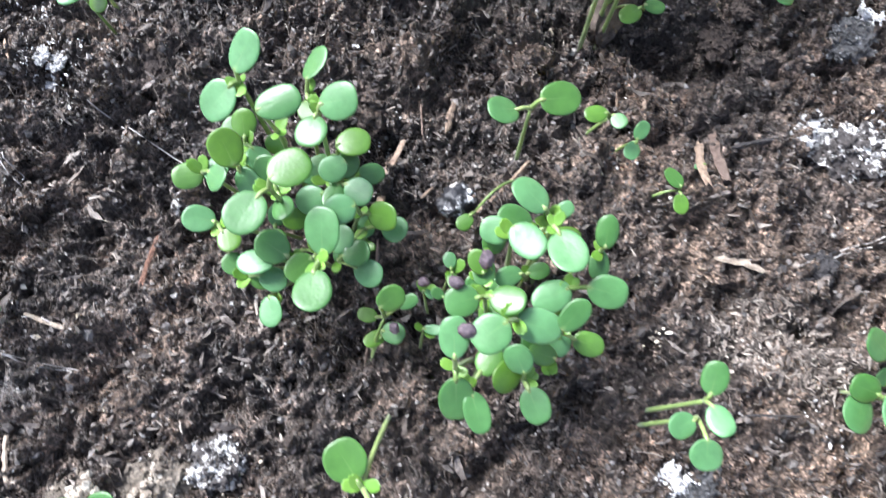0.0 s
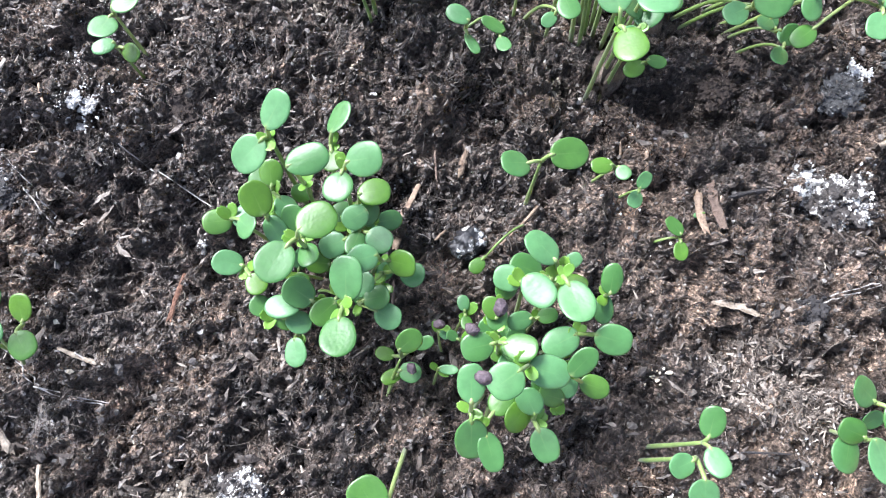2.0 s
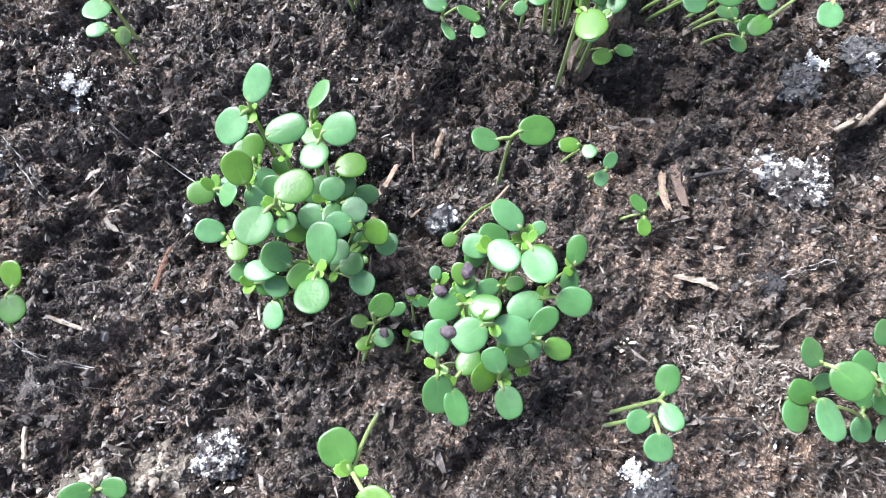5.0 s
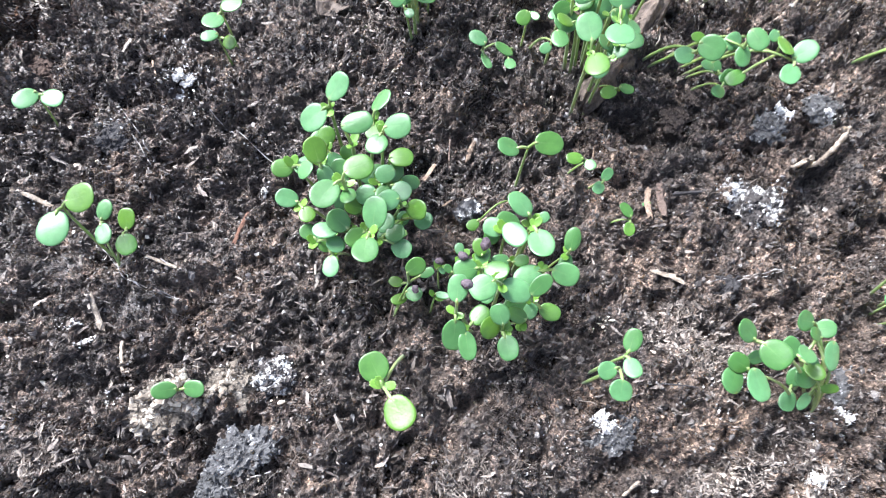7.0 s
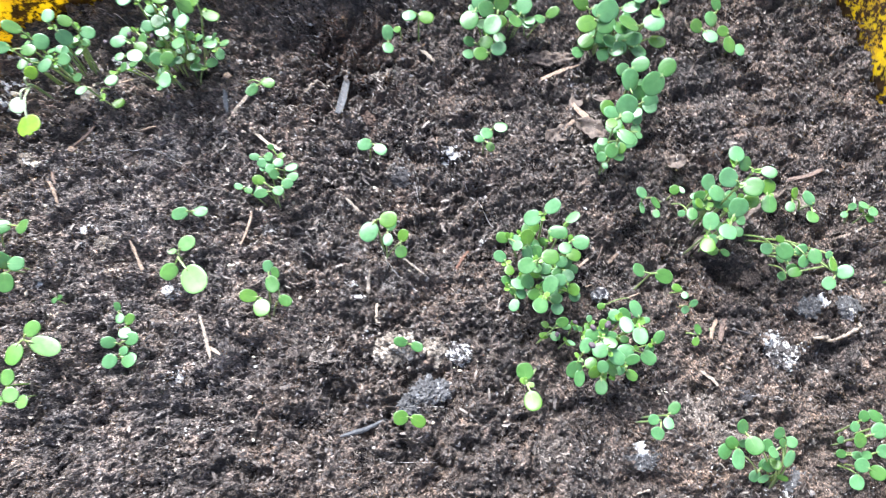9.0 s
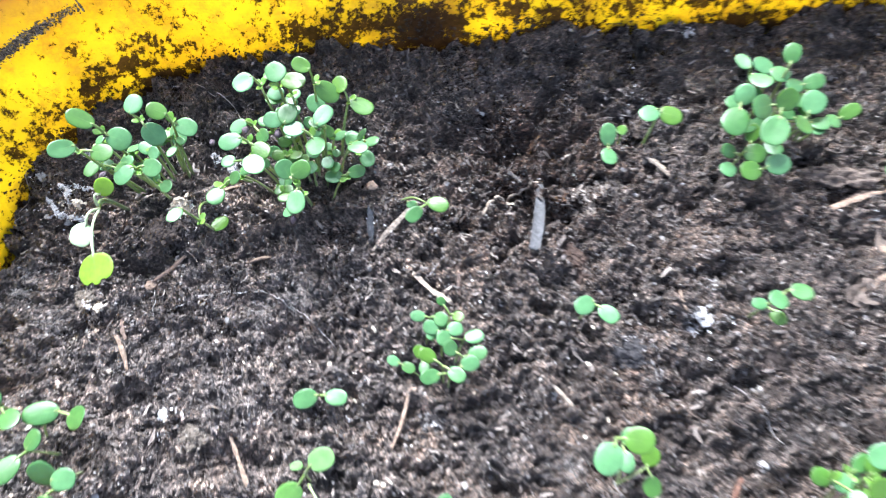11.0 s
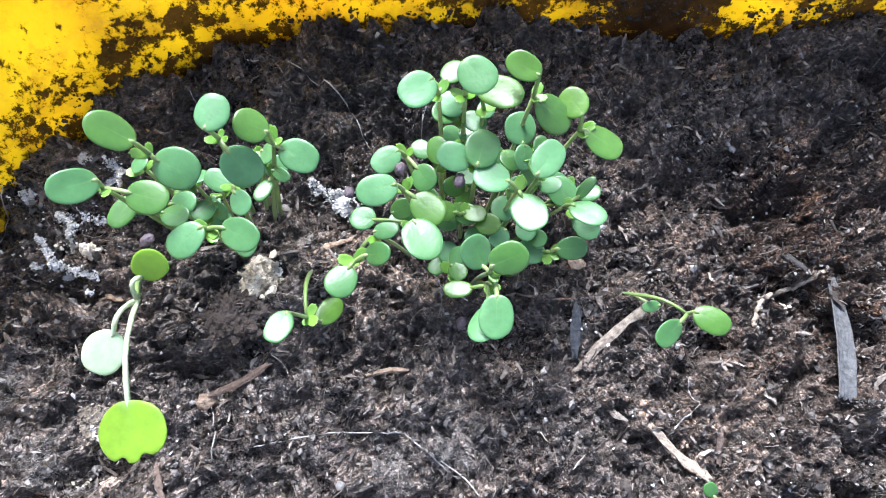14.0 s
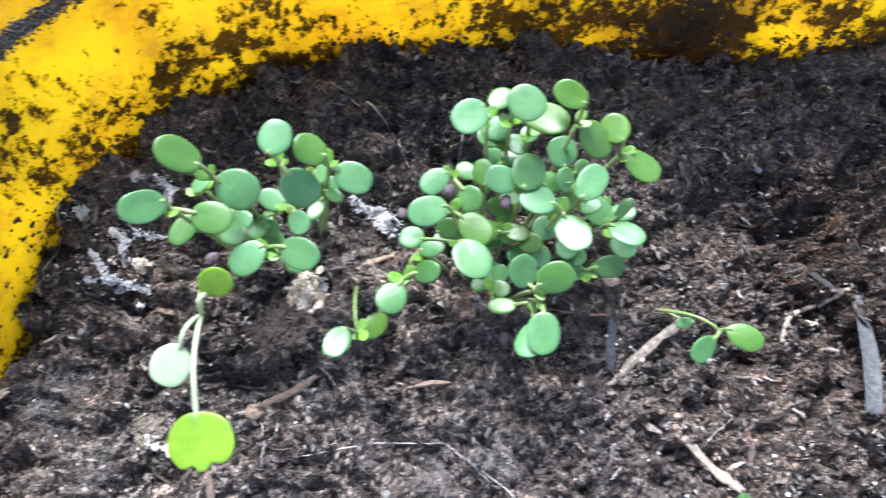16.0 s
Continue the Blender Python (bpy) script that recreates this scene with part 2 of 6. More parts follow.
SOIL = soil_material()
CRUMB = crumb_material("soil_crumbs", [(0.0, (0.012, 0.010, 0.009)), (0.34, (0.056, 0.048, 0.042)), (0.64, (0.130, 0.113, 0.100)), (0.90, (0.20, 0.182, 0.168)), (1.0, (0.38, 0.36, 0.335))], 0.32)
CHIP = crumb_material("bark_fibre_chips", [(0.0, (0.016, 0.011, 0.009)), (0.45, (0.092, 0.074, 0.061)), (0.85, (0.195, 0.163, 0.138)), (1.0, (0.36, 0.31, 0.26))], 0.34)
CHIP_LIGHT = crumb_material("rotten_wood_splinters", [(0.0, (0.05, 0.040, 0.033)), (0.5, (0.17, 0.14, 0.115)), (1.0, (0.46, 0.40, 0.34))], 0.65)
MUD = crumb_material("dried_mud", [(0.0, (0.012, 0.009, 0.007)), (0.8, (0.032, 0.024, 0.018)), (1.0, (0.07, 0.055, 0.045))], 0.8)
WHITE = crumb_material("white_mineral_grains", [(0.0, (0.60, 0.58, 0.55)), (1.0, (0.90, 0.89, 0.87))], 0.8)
CREAM = crumb_material("cream_mineral_grains", [(0.0, (0.55, 0.46, 0.34)), (1.0, (0.80, 0.73, 0.60))], 0.85)
SANDY = crumb_material("tan_mineral_grains", [(0.0, (0.12, 0.095, 0.072)), (0.6, (0.34, 0.29, 0.23)), (1.0, (0.62, 0.57, 0.48))], 0.85)
# LEAF's spread of tones paints in pale sky sheen and yellow light through blades
LEAF = leaf_material("seedling_leaf", (0.098, 0.235, 0.010), (0.123, 0.316, 0.118), 0.39, 0.36, (0.064, 0.203, 0.038))
PALE_LEAF = leaf_material("pale_leaf", (0.11, 0.30, 0.03), (0.19, 0.38, 0.12))
WILTED = leaf_material("wilting_yellow_leaf", (0.235, 0.43, 0.012), (0.25, 0.45, 0.016), 0.45, 0.45)
WAXY = leaf_material("wilting_whitish_leaf", (0.42, 0.56, 0.34), (0.46, 0.60, 0.38), 0.4, 0.3)
BUD = leaf_material("young_bud_leaf", (0.13, 0.31, 0.025), (0.20, 0.40, 0.05))
STALK = leaf_material("seedling_stalk", (0.17, 0.28, 0.06), (0.29, 0.38, 0.13), 0.4, 0.2, None, False)
PALE_STALK = leaf_material("bleached_stalk", (0.38, 0.48, 0.26), (0.48, 0.56, 0.36), 0.4, 0.2, None, False)
TUB = tub_material()
PAVING = grained("pale_paving", (0.62, 0.61, 0.59), (0.78, 0.77, 0.75), 60, 0.8)
WOODS = {
    "tan": grained("dry_straw_wood", (0.14, 0.09, 0.06), (0.43, 0.32, 0.23), 1100),
    "pale": grained("bleached_root", (0.13, 0.098, 0.070), (0.50, 0.42, 0.33), 900),
    "brown": grained("brown_twig", (0.09, 0.06, 0.045), (0.23, 0.165, 0.13), 1500),
    "dark": grained("blackened_twig", (0.015, 0.013, 0.013), (0.05, 0.045, 0.045), 1500, 0.5),
    "grey": grained("weathered_grey_wood", (0.030, 0.032, 0.035), (0.12, 0.122, 0.125), 1000),
    "red": grained("reddish_bark", (0.08, 0.035, 0.02), (0.24, 0.12, 0.075), 1500),
}
LUMPS = {
    "pebble": grained("black_pebble_with_white_crust", (0.010, 0.010, 0.012), (0.035, 0.035, 0.038), 500, 0.4, 0.0004, (0.72, 0.72, 0.70), 0.54),
    "crusted": grained("dark_clod_with_white_crust", (0.018, 0.015, 0.014), (0.075, 0.065, 0.06), 600, 0.75, 0.0007, (0.68, 0.67, 0.64), 0.525),
    "dark": grained("charred_clod", (0.012, 0.011, 0.012), (0.05, 0.046, 0.046), 700, 0.6, 0.0008),
    "brown": grained("brown_soil_clod", (0.020, 0.014, 0.011), (0.085, 0.063, 0.05), 600, 0.8, 0.0009),
    "cream": grained("cream_mineral_clod", (0.050, 0.040, 0.032), (0.33, 0.28, 0.22), 1000, 0.9, 0.0014, (0.62, 0.58, 0.50), 0.585),
    "white": grained("flaky_white_crust", (0.38, 0.37, 0.35), (0.74, 0.73, 0.71), 900, 0.85, 0.0007, (0.06, 0.05, 0.045), 0.57),
    "grey": grained("grey_ashy_clod", (0.022, 0.021, 0.021), (0.14, 0.138, 0.136), 800, 0.6, 0.0008, (0.55, 0.55, 0.54), 0.575),
    "red": grained("reddish_peat_clod", (0.030, 0.018, 0.013), (0.105, 0.068, 0.050), 700, 0.85, 0.0009),
}
BARK = grained("grey_brown_bark", (0.040, 0.030, 0.024), (0.25, 0.195, 0.155), 620, 0.85, 0.0016)
HUSK = grained("dark_seed_husk", (0.035, 0.024, 0.030), (0.13, 0.095, 0.11), 1600, 0.6, 0.0003)
DEAD = grained("dry_brown_leaf", (0.045, 0.033, 0.026), (0.17, 0.13, 0.10), 480, 0.7, 0.0006)
HAIR = grained("dry_root_hair", (0.30, 0.27, 0.25), (0.60, 0.57, 0.54), 900, 0.5)


def part(name, bm, mat, parent=None, label="", smooth=True):
    """Links a bmesh as one mesh object under a thing or a part."""
    me = bpy.data.meshes.new(name)
    bm.to_mesh(me)
    bm.free()
    me.materials.append(mat)
    me.polygons.foreach_set("use_smooth", [smooth] * len(me.polygons))
    ob = new(name, me)
    ob.parent = parent
    return tagged(ob, label) if label else ob


def from_arrays(name, verts, faces, mat, smooth=False):
    me = bpy.data.meshes.new(name)
    me.from_pydata(verts, [], faces)
    me.materials.append(mat)
    me.polygons.foreach_set("use_smooth", [smooth] * len(me.polygons))
    me.update()
    return new(name, me)


# ---- the tub: a rounded rectangle, swept with a wall and lip profile ----
X0, X1, Y0, Y1, CORNER = -0.2355, 0.131, -0.175, 0.1600, 0.067


def edge_distance(x, y):
    """Metres outside (+) or inside (-) the tub's inner outline at soil level."""
    cx, cy = (X0 + X1) / 2, (Y0 + Y1) / 2
    qx = np.abs(x - cx) - ((X1 - X0) / 2 - CORNER)
    qy = np.abs(y - cy) - ((Y1 - Y0) / 2 - CORNER)
    return np.hypot(np.maximum(qx, 0), np.maximum(qy, 0)) + np.minimum(np.maximum(qx, qy), 0) - CORNER


def outline(steps=14, straight=30):
    """Points and outward normals round the inner outline."""
    pts = []
    for k, (cx, cy) in enumerate(((X1 - CORNER, Y1 - CORNER), (X0 + CORNER, Y1 - CORNER), (X0 + CORNER, Y0 + CORNER), (X1 - CORNER, Y0 + CORNER))):
        for s in range(steps + 1):
            a = radians(90 * k + 90 * s / steps)
            pts.append((cx + CORNER * math.cos(a), cy + CORNER * math.sin(a), math.cos(a), math.sin(a)))
    full = []
    for a, b in zip(pts, pts[1:] + pts[:1]):
        full.append(a)
        if math.hypot(a[0] - b[0], a[1] - b[1]) > 0.03:
            full += [tuple(p + (q - p) * s / straight for p, q in zip(a, b)) for s in range(1, straight)]
    return full


def sweep(profile, wobble=0.0):
    bm = bmesh.new()
    rings = []
    for x, y, nx, ny in outline():
        w = wobble * noise.noise((x * 22, y * 22, 3.0))
        rings.append([bm.verts.new((x + nx * (o * MM + w), y + ny * (o * MM + w), z * MM)) for o, z in profile])
    for a, b in zip(rings, rings[1:] + rings[:1]):
        for k in range(len(profile)):
            j = (k + 1) % len(profile)
            bm.faces.new((a[k], b[k], b[j], a[j]))
    bmesh.ops.recalc_face_normals(bm, faces=bm.faces)
    return bm


tub = tagged(new("planter_tub"), "yellow plastic planter tub splashed with dried mud, filled with soil", "planter")
tub.location = (0, 0, -0.115)
WALL = [(-9, -112), (-3, -30), (0, 0), (2.2, 13), (2.9, 14.2), (3.6, 15), (5.4, 30), (6.2, 33), (8.5, 36), (9.5, 41), (11.5, 44.5), (15, 46.5), (19, 46), (21.5, 43), (22, 37), (20.5, 36.5),
        (19.8, 41), (17, 43.6), (13.6, 42.6), (12.3, 40), (11.3, 35), (9, 30), (3.6, 0), (0.5, -30), (-5.5, -115)]
wall = part("wall", sweep(WALL, 0.0008), TUB, tub)
wall.location = (0, 0, 0.115)
bm = bmesh.new()
bmesh.ops.create_grid(bm, x_segments=12, y_segments=12, size=0.5)
bmesh.ops.scale(bm, vec=(X1 - X0 - 0.03, Y1 - Y0 - 0.03, 1), verts=bm.verts)
bmesh.ops.translate(bm, vec=((X0 + X1) / 2, (Y0 + Y1) / 2, 0.002), verts=bm.verts)
bmesh.ops.solidify(bm, geom=bm.faces[:], thickness=0.003)
part("bottom", bm, TUB, tub)

bm = bmesh.new()
bmesh.ops.create_grid(bm, x_segments=60, y_segments=60, size=30)
bmesh.ops.translate(bm, vec=(0, 0, -0.1165), verts=bm.verts)
paving = tagged(part("pavement", bm, PAVING), "pale paved ground under the planter tub", "pavement", kind="structure")

# ---- the soil ----
PITS = [(50, 7, 5, 5), (53, 3, 7, 10), (59, -4, 6, 7), (-105, 129, 7, 6), (-94, 128, 7, 5), (-79, 134, 9, 5), (-88, 118, 6, 4), (3, 8, 14, 4), (-45, 46, 9, 3), (-108, 130, 10, 5), (-93, 121, 11, 4), (-74, 126, 9, 3), (-189, 91, 7, 3), (-171, 118, 7, 3),
        (68, 119, 11, 5), (-46, 24, 12, 3), (-78, 61, 10, 3), (-115, 49, 16, 4), (-92, 124, 5, 4), (-83, 117, 5, 3), (-71, 112, 6, 7), (-69, 122, 7, 6), (45, -20, 16, -4), (-180, 104, 12, -4), (-40, -70, 25, -3)]
STEP = 0.44
gx = np.arange(X0 * 1000 - 4, X1 * 1000 + 4.5, STEP)
gy = np.concatenate([np.arange(-178.0, -98.0, 4.0), np.arange(-98.0, Y1 * 1000 + 4.5, STEP)])


def soil_height(x, y):
    """Millimetres, from millimetres."""
    h = 2.8 * noise.noise((x / 34, y / 34, 0.3)) + 2.3 * noise.noise((x / 11, y / 11, 7.1))
    h += 2.6 - 5.2 * max(0.0, 0.5 - abs(noise.noise((x / 19, y / 15, 3.7)) + 0.35 * noise.noise((x / 6, y / 6, 1.9))) * 2.2) - 1.6
    h += 2.0 * abs(noise.noise((x / 5.2, y / 4.2, 2.2))) - 0.9
    hollow = noise.noise((x / 12, y / 7.5, 11.3)) + 0.30 * noise.noise((x / 3.1, y / 2.6, 6.4))
    e = min(1.0, max(0.0, (hollow - 0.22) / 0.16))
    h -= 3.4 * e * e * (3 - 2 * e)
    for px, py, r, d in PITS:
        q = ((x - px) ** 2 + (y - py) ** 2) / (r * r)
        if q < 6:
            h -= d * math.exp(-q)
    return h


def ripple(x, y, seed):
    """Gradient noise over arrays, about -0.7 to 0.7."""
    r = np.random.default_rng(seed)
    way = r.uniform(0, 2 * np.pi, (512, 512))
    a, b = np.floor(x).astype(int), np.floor(y).astype(int)
    u, v = x - a, y - b
    def corner(i, j):
        g = way[(a + i) % 512, (b + j) % 512]
        return np.cos(g) * (u - i) + np.sin(g) * (v - j)
    su, sv = u * u * u * (u * (u * 6 - 15) + 10), v * v * v * (v * (v * 6 - 15) + 10)
    low = corner(0, 0) * (1 - su) + corner(1, 0) * su
    high = corner(0, 1) * (1 - su) + corner(1, 1) * su
    return low * (1 - sv) + high * sv


# the broad lie of the soil, then lumps with sharp clefts between them, down to grains
cx, cy = np.arange(gx[0] - 2, gx[-1] + 4, 1.5), np.arange(gy[0] - 2, gy[-1] + 4, 1.5)
broad = np.array([[soil_height(x, y) for y in cy] for x in cx])
across = np.array([np.interp(gy, cy, row) for row in broad])
HEIGHT = np.array([np.interp(gx, cx, col) for col in across.T]).T
ax, ay = np.meshgrid(gx, gy, indexing="ij")
wx, wy = ax + 2.2 * ripple(ax / 7, ay / 7, 31), ay + 2.2 * ripple(ax / 7, ay / 7, 32)
craggy = np.clip(0.85 + 1.3 * ripple(ax / 31, ay / 31, 33), 0.35, 1.4) + 0.8 * np.exp(-((ax + 82) ** 2 + (ay - 114) ** 2) / 650)
for wave, high, seed in ((18.0, 6.0, 39), (10.5, 5.5, 34), (5.2, 4.4, 35), (2.7, 3.7, 36)):
    HEIGHT += craggy * high * (np.abs(ripple(wx / wave, wy / (wave * 0.85), seed)) - 0.24)
HEIGHT += 2.2 * ripple(ax / 1.5, ay / 1.7, 37) + 0.8 * ripple(ax / 0.95, ay / 1.05, 38)
HEIGHT += np.clip(edge_distance(gx[:, None] * MM, gy[None, :] * MM) * 1000 + 14, 0, 14) * 0.04


def ground(x, y):
    """The soil's height at a place, all in millimetres."""
    i = np.clip((np.asarray(x) - gx[0]) / STEP, 0, len(gx) - 1.001)
    j = np.clip(np.interp(y, gy, np.arange(len(gy))), 0, len(gy) - 1.001)
    a, b = i.astype(int), j.astype(int)
    u, v = i - a, j - b
    return HEIGHT[a, b] * (1 - u) * (1 - v) + HEIGHT[a + 1, b] * u * (1 - v) + HEIGHT[a, b + 1] * (1 - u) * v + HEIGHT[a + 1, b + 1] * u * v


rng = np.random.default_rng(7)
nx, ny = len(gx), len(gy)
jit = rng.uniform(-0.15, 0.15, (nx, ny, 2))
verts = np.stack([gx[:, None] + jit[..., 0], gy[None, :] + jit[..., 1], HEIGHT], -1).reshape(-1, 3) * MM
inside = edge_distance(verts[:, 0], verts[:, 1]).reshape(nx, ny) < 0.0022
ids = np.arange(nx * ny).reshape(nx, ny)
ok = inside[:-1, :-1] & inside[1:, :-1] & inside[1:, 1:] & inside[:-1, 1:]
quads = np.stack([ids[:-1, :-1], ids[1:, :-1], ids[1:, 1:], ids[:-1, 1:]], -1)[ok]
soil = from_arrays("ground", verts.tolist(), quads.tolist(), SOIL, False)
tagged(soil, "dark crumbly potting soil filling the yellow tub", "soil", kind="structure")


# ---- loose bits of soil ----
def base_shapes(level, count, seed, squash=(0.55, 1.0)):
    r = np.random.default_rng(seed)
    shapes = []
    for n in range(count):
        bm = bmesh.new()
        bmesh.ops.create_icosphere(bm, subdivisions=level, radius=1)
        bm.verts.ensure_lookup_table()
        v = np.array([q.co for q in bm.verts])
        f = np.array([[q.index for q in face.verts] for face in bm.faces])
        bm.free()
        v *= r.uniform(0.45, 1.35, (len(v), 1))
        v *= [r.uniform(0.8, 1.35), r.uniform(0.6, 1.0), r.uniform(*squash)]
        shapes.append((v, f))
    return shapes


def flake_shapes(count, seed):
    """Thin, bent splinters of bark and straw."""
    r = np.random.default_rng(seed)
    box = np.array([(x, y, z) for x in (-1, -0.2, 1) for y in (-1, 1) for z in (-1, 1)], float)
    f = []
    for s in (0, 4):
        a, b, c, d, e, g, h, k = range(s, s + 8)
        f += [(a, e, g), (a, g, b), (c, d, k), (c, k, h), (a, c, h), (a, h, e), (b, g, k), (b, k, d)]
    f += [(0, 1, 3), (0, 3, 2), (8, 10, 11), (8, 11, 9)]
    shapes = []
    for n in range(count):
        v = box * [1.0, r.uniform(0.07, 0.34), r.uniform(0.04, 0.13)]
        v[:, 1:] *= r.uniform(0.3, 1.3, (12, 1))
        v[:, 0] *= r.uniform(0.6, 1.2, 12)
        v[:4, 1:] *= r.uniform(0.15, 0.8)
        v[8:, 1:] *= r.uniform(0.15, 0.8)
        v[4:8, 1:] += r.uniform(-0.2, 0.2, 2)
        shapes.append((v, np.array(f)))
    return shapes


def random_turns(r, n, tilt, heading=None):
    """Rotation matrices: any heading, and a tilt of about so many radians."""
    a, b, c = r.uniform(0, 2 * np.pi, n) if heading is None else heading, r.normal(0, tilt, n), r.normal(0, tilt, n)
    z = np.zeros(n)
    o = np.ones(n)
    rz = np.stack([np.cos(a), -np.sin(a), z, np.sin(a), np.cos(a), z, z, z, o], -1).reshape(n, 3, 3)
    rx = np.stack([o, z, z, z, np.cos(b), -np.sin(b), z, np.sin(b), np.cos(b)], -1).reshape(n, 3, 3)
    ry = np.stack([np.cos(c), z, np.sin(c), z, o, z, -np.sin(c), z, np.cos(c)], -1).reshape(n, 3, 3)
    return rz @ rx @ ry


def strew(name, mat, shapes, x, y, z, size, tilt, label, category, r, smooth=False, heading=None, single=""):
    """Many loose bits in one mesh; places and sizes in millimetres. With single, the 300 largest round the clumps are pieces of their own in the ground."""
    turn = random_turns(r, len(x), tilt, heading)
    which = r.integers(0, len(shapes), len(x))
    if single:
        near = ((np.abs(x - 5) < 65) & (np.abs(y + 5) < 55)) | ((np.abs(x + 150) < 75) & (np.abs(y - 105) < 45))
        chosen = np.argsort(-size * near)[:300]
        shared = []
        for v, f in shapes:
            me = bpy.data.meshes.new(single)
            me.from_pydata((v * MM).tolist(), [], f.tolist())
            me.materials.append(mat)
            shared.append(me)
        for k in chosen:
            ob = new(single, shared[which[k]])
            ob.parent = soil
            ob.matrix_basis = Matrix.Translation(Vector((x[k], y[k], z[k])) * MM) @ Matrix((turn[k] * size[k]).tolist()).to_4x4()
        rest = np.setdiff1d(np.arange(len(x)), chosen)
        x, y, z, size, turn, which = x[rest], y[rest], z[rest], size[rest], turn[rest], which[rest]
    vs, fs, at = [], [], 0
    for k, (v, f) in enumerate(shapes):
        pick = np.where(which == k)[0]
        if not len(pick):
            continue
        w = np.einsum("nij,vj->nvi", turn[pick], v) * size[pick, None, None] + np.stack([x[pick], y[pick], z[pick]], -1)[:, None]
        vs.append(w.reshape(-1, 3) * MM)
        fs.append((f[None] + (np.arange(len(pick)) * len(v))[:, None, None] + at).reshape(-1, 3))
        at += len(pick) * len(v)
    ob = from_arrays(name, np.concatenate(vs).tolist(), np.concatenate(fs).tolist(), mat, smooth)
    return tagged(ob, label, category, kind="stuff")


def scatter(n, r, y_low=-115):
    x, y = r.uniform(X0 * 1000, X1 * 1000, n), r.uniform(y_low, Y1 * 1000, n)
    keep = edge_distance(x * MM, y * MM) < -0.0008
    return x[keep], y[keep]


x, y = scatter(40000, rng, -95)
size = np.exp(rng.normal(-1.15, 0.45, len(x))).clip(0.16, 1.2)
strew("soil_crumbs", CRUMB, base_shapes(1, 14, 1), x, y, ground(x, y) + size * 0.15, size, 0.6, "small dark crumbs of potting soil", "soil crumbs", rng)
x, y = scatter(3000, rng, -98)
size = np.exp(rng.normal(0.1, 0.38, len(x))).clip(0.7, 2.6)
strew("soil_clods", SOIL, base_shapes(2, 12, 2), x, y, ground(x, y) - size * 0.2, size, 0.5, "small rough clods of dark soil", "soil clods", rng, single="clod")
x, y = scatter(20000, rng, -95)
size = np.exp(rng.normal(-0.42, 0.55, len(x))).clip(0.22, 2.1)
lie = np.array([3.0 * noise.noise((a / 16, b / 16, 4.0)) for a, b in zip(x, y)]) + rng.normal(0, 0.55, len(x))
strew("bark_chips", CHIP, flake_shapes(24, 3), x, y, ground(x, y) + 0.25, size, 0.3, "brown splinters of bark and straw in the soil", "bark chips", rng, False, lie, "bark_chip")
x, y = scatter(2600, rng, -98)
thin = np.array([noise.noise((a / 22, b / 22, 9.0)) for a, b in zip(x, y)]) > 0.22
x, y = x[thin], y[thin]
size = np.exp(rng.normal(-1.75, 0.45, len(x))).clip(0.08, 0.45)
strew("perlite_grains", WHITE, base_shapes(1, 6, 4), x, y, ground(x, y) + 0.5, size, 0.6, "tiny white mineral grains strewn on the soil", "perlite", rng)

# pale splinters strewn over the lightened, greyish side of the tub
x, y = rng.uniform(-230, -45, 620), rng.uniform(-35, 95, 620)
dry = edge_distance(x * MM, y * MM) < -0.002
x, y = x[dry], y[dry]
size = np.exp(rng.normal(-0.45, 0.5, len(x))).clip(0.25, 1.9)
strew("pale_splinters", CHIP_LIGHT, flake_shapes(12, 8), x, y, ground(x, y) + 0.6, size, 0.3, "pale dry splinters strewn on the soil", "wood splinters", rng)

x, y = rng.uniform(-230, -55, 230), rng.uniform(-40, 75, 230)
dry = (edge_distance(x * MM, y * MM) < -0.002) & (np.array([noise.noise((a / 26, b / 26, 2.0)) for a, b in zip(x, y)]) > -0.1)
x, y = x[dry], y[dry]
size = np.exp(rng.normal(-0.6, 0.4, len(x))).clip(0.25, 1.1)
strew("perlite_crumbs", CREAM, base_shapes(1, 8, 14, (0.35, 0.7)), x, y, ground(x, y) + 0.4, size, 0.5, "off-white mineral crumbs strewn on the soil", "perlite", rng)

# fine curled fibres all through the soil
def strands(n, r):
    x_, y_ = scatter(n, r, -98)
    sides = np.array([(math.cos(a), math.sin(a)) for a in (0.5, 2.6, 4.7)])
    vs, fs = [], []
    for k, (px_, py_) in enumerate(zip(x_, y_)):
        head, curl, long = r.uniform(0, 6.28), r.normal(0, 0.3), r.uniform(0.3, 1.1)
        thick = r.uniform(0.035, 0.10)
        p = np.array([px_, py_])
        base = len(vs)
        for q in range(5):
            z_ = float(ground(*p)) + 0.75 + 0.3 * math.sin(q + k)
            for a, b in sides:
                vs.append(((p[0] - math.sin(head) * a * thick) * MM, (p[1] + math.cos(head) * a * thick) * MM, (z_ + b * thick) * MM))
            p = p + long * np.array([math.cos(head), math.sin(head)])
            head += curl
        for q in range(4):
            for c in range(3):
                i, j = base + 3 * q + c, base + 3 * q + (c + 1) % 3
                fs.append((i, j, j + 3, i + 3))
    return vs, fs


vs, fs = strands(8500, rng)
tagged(from_arrays("coir_fibres", vs, fs, CHIP, True), "fine curled brown fibres in the soil", "plant fibres", kind="stuff")

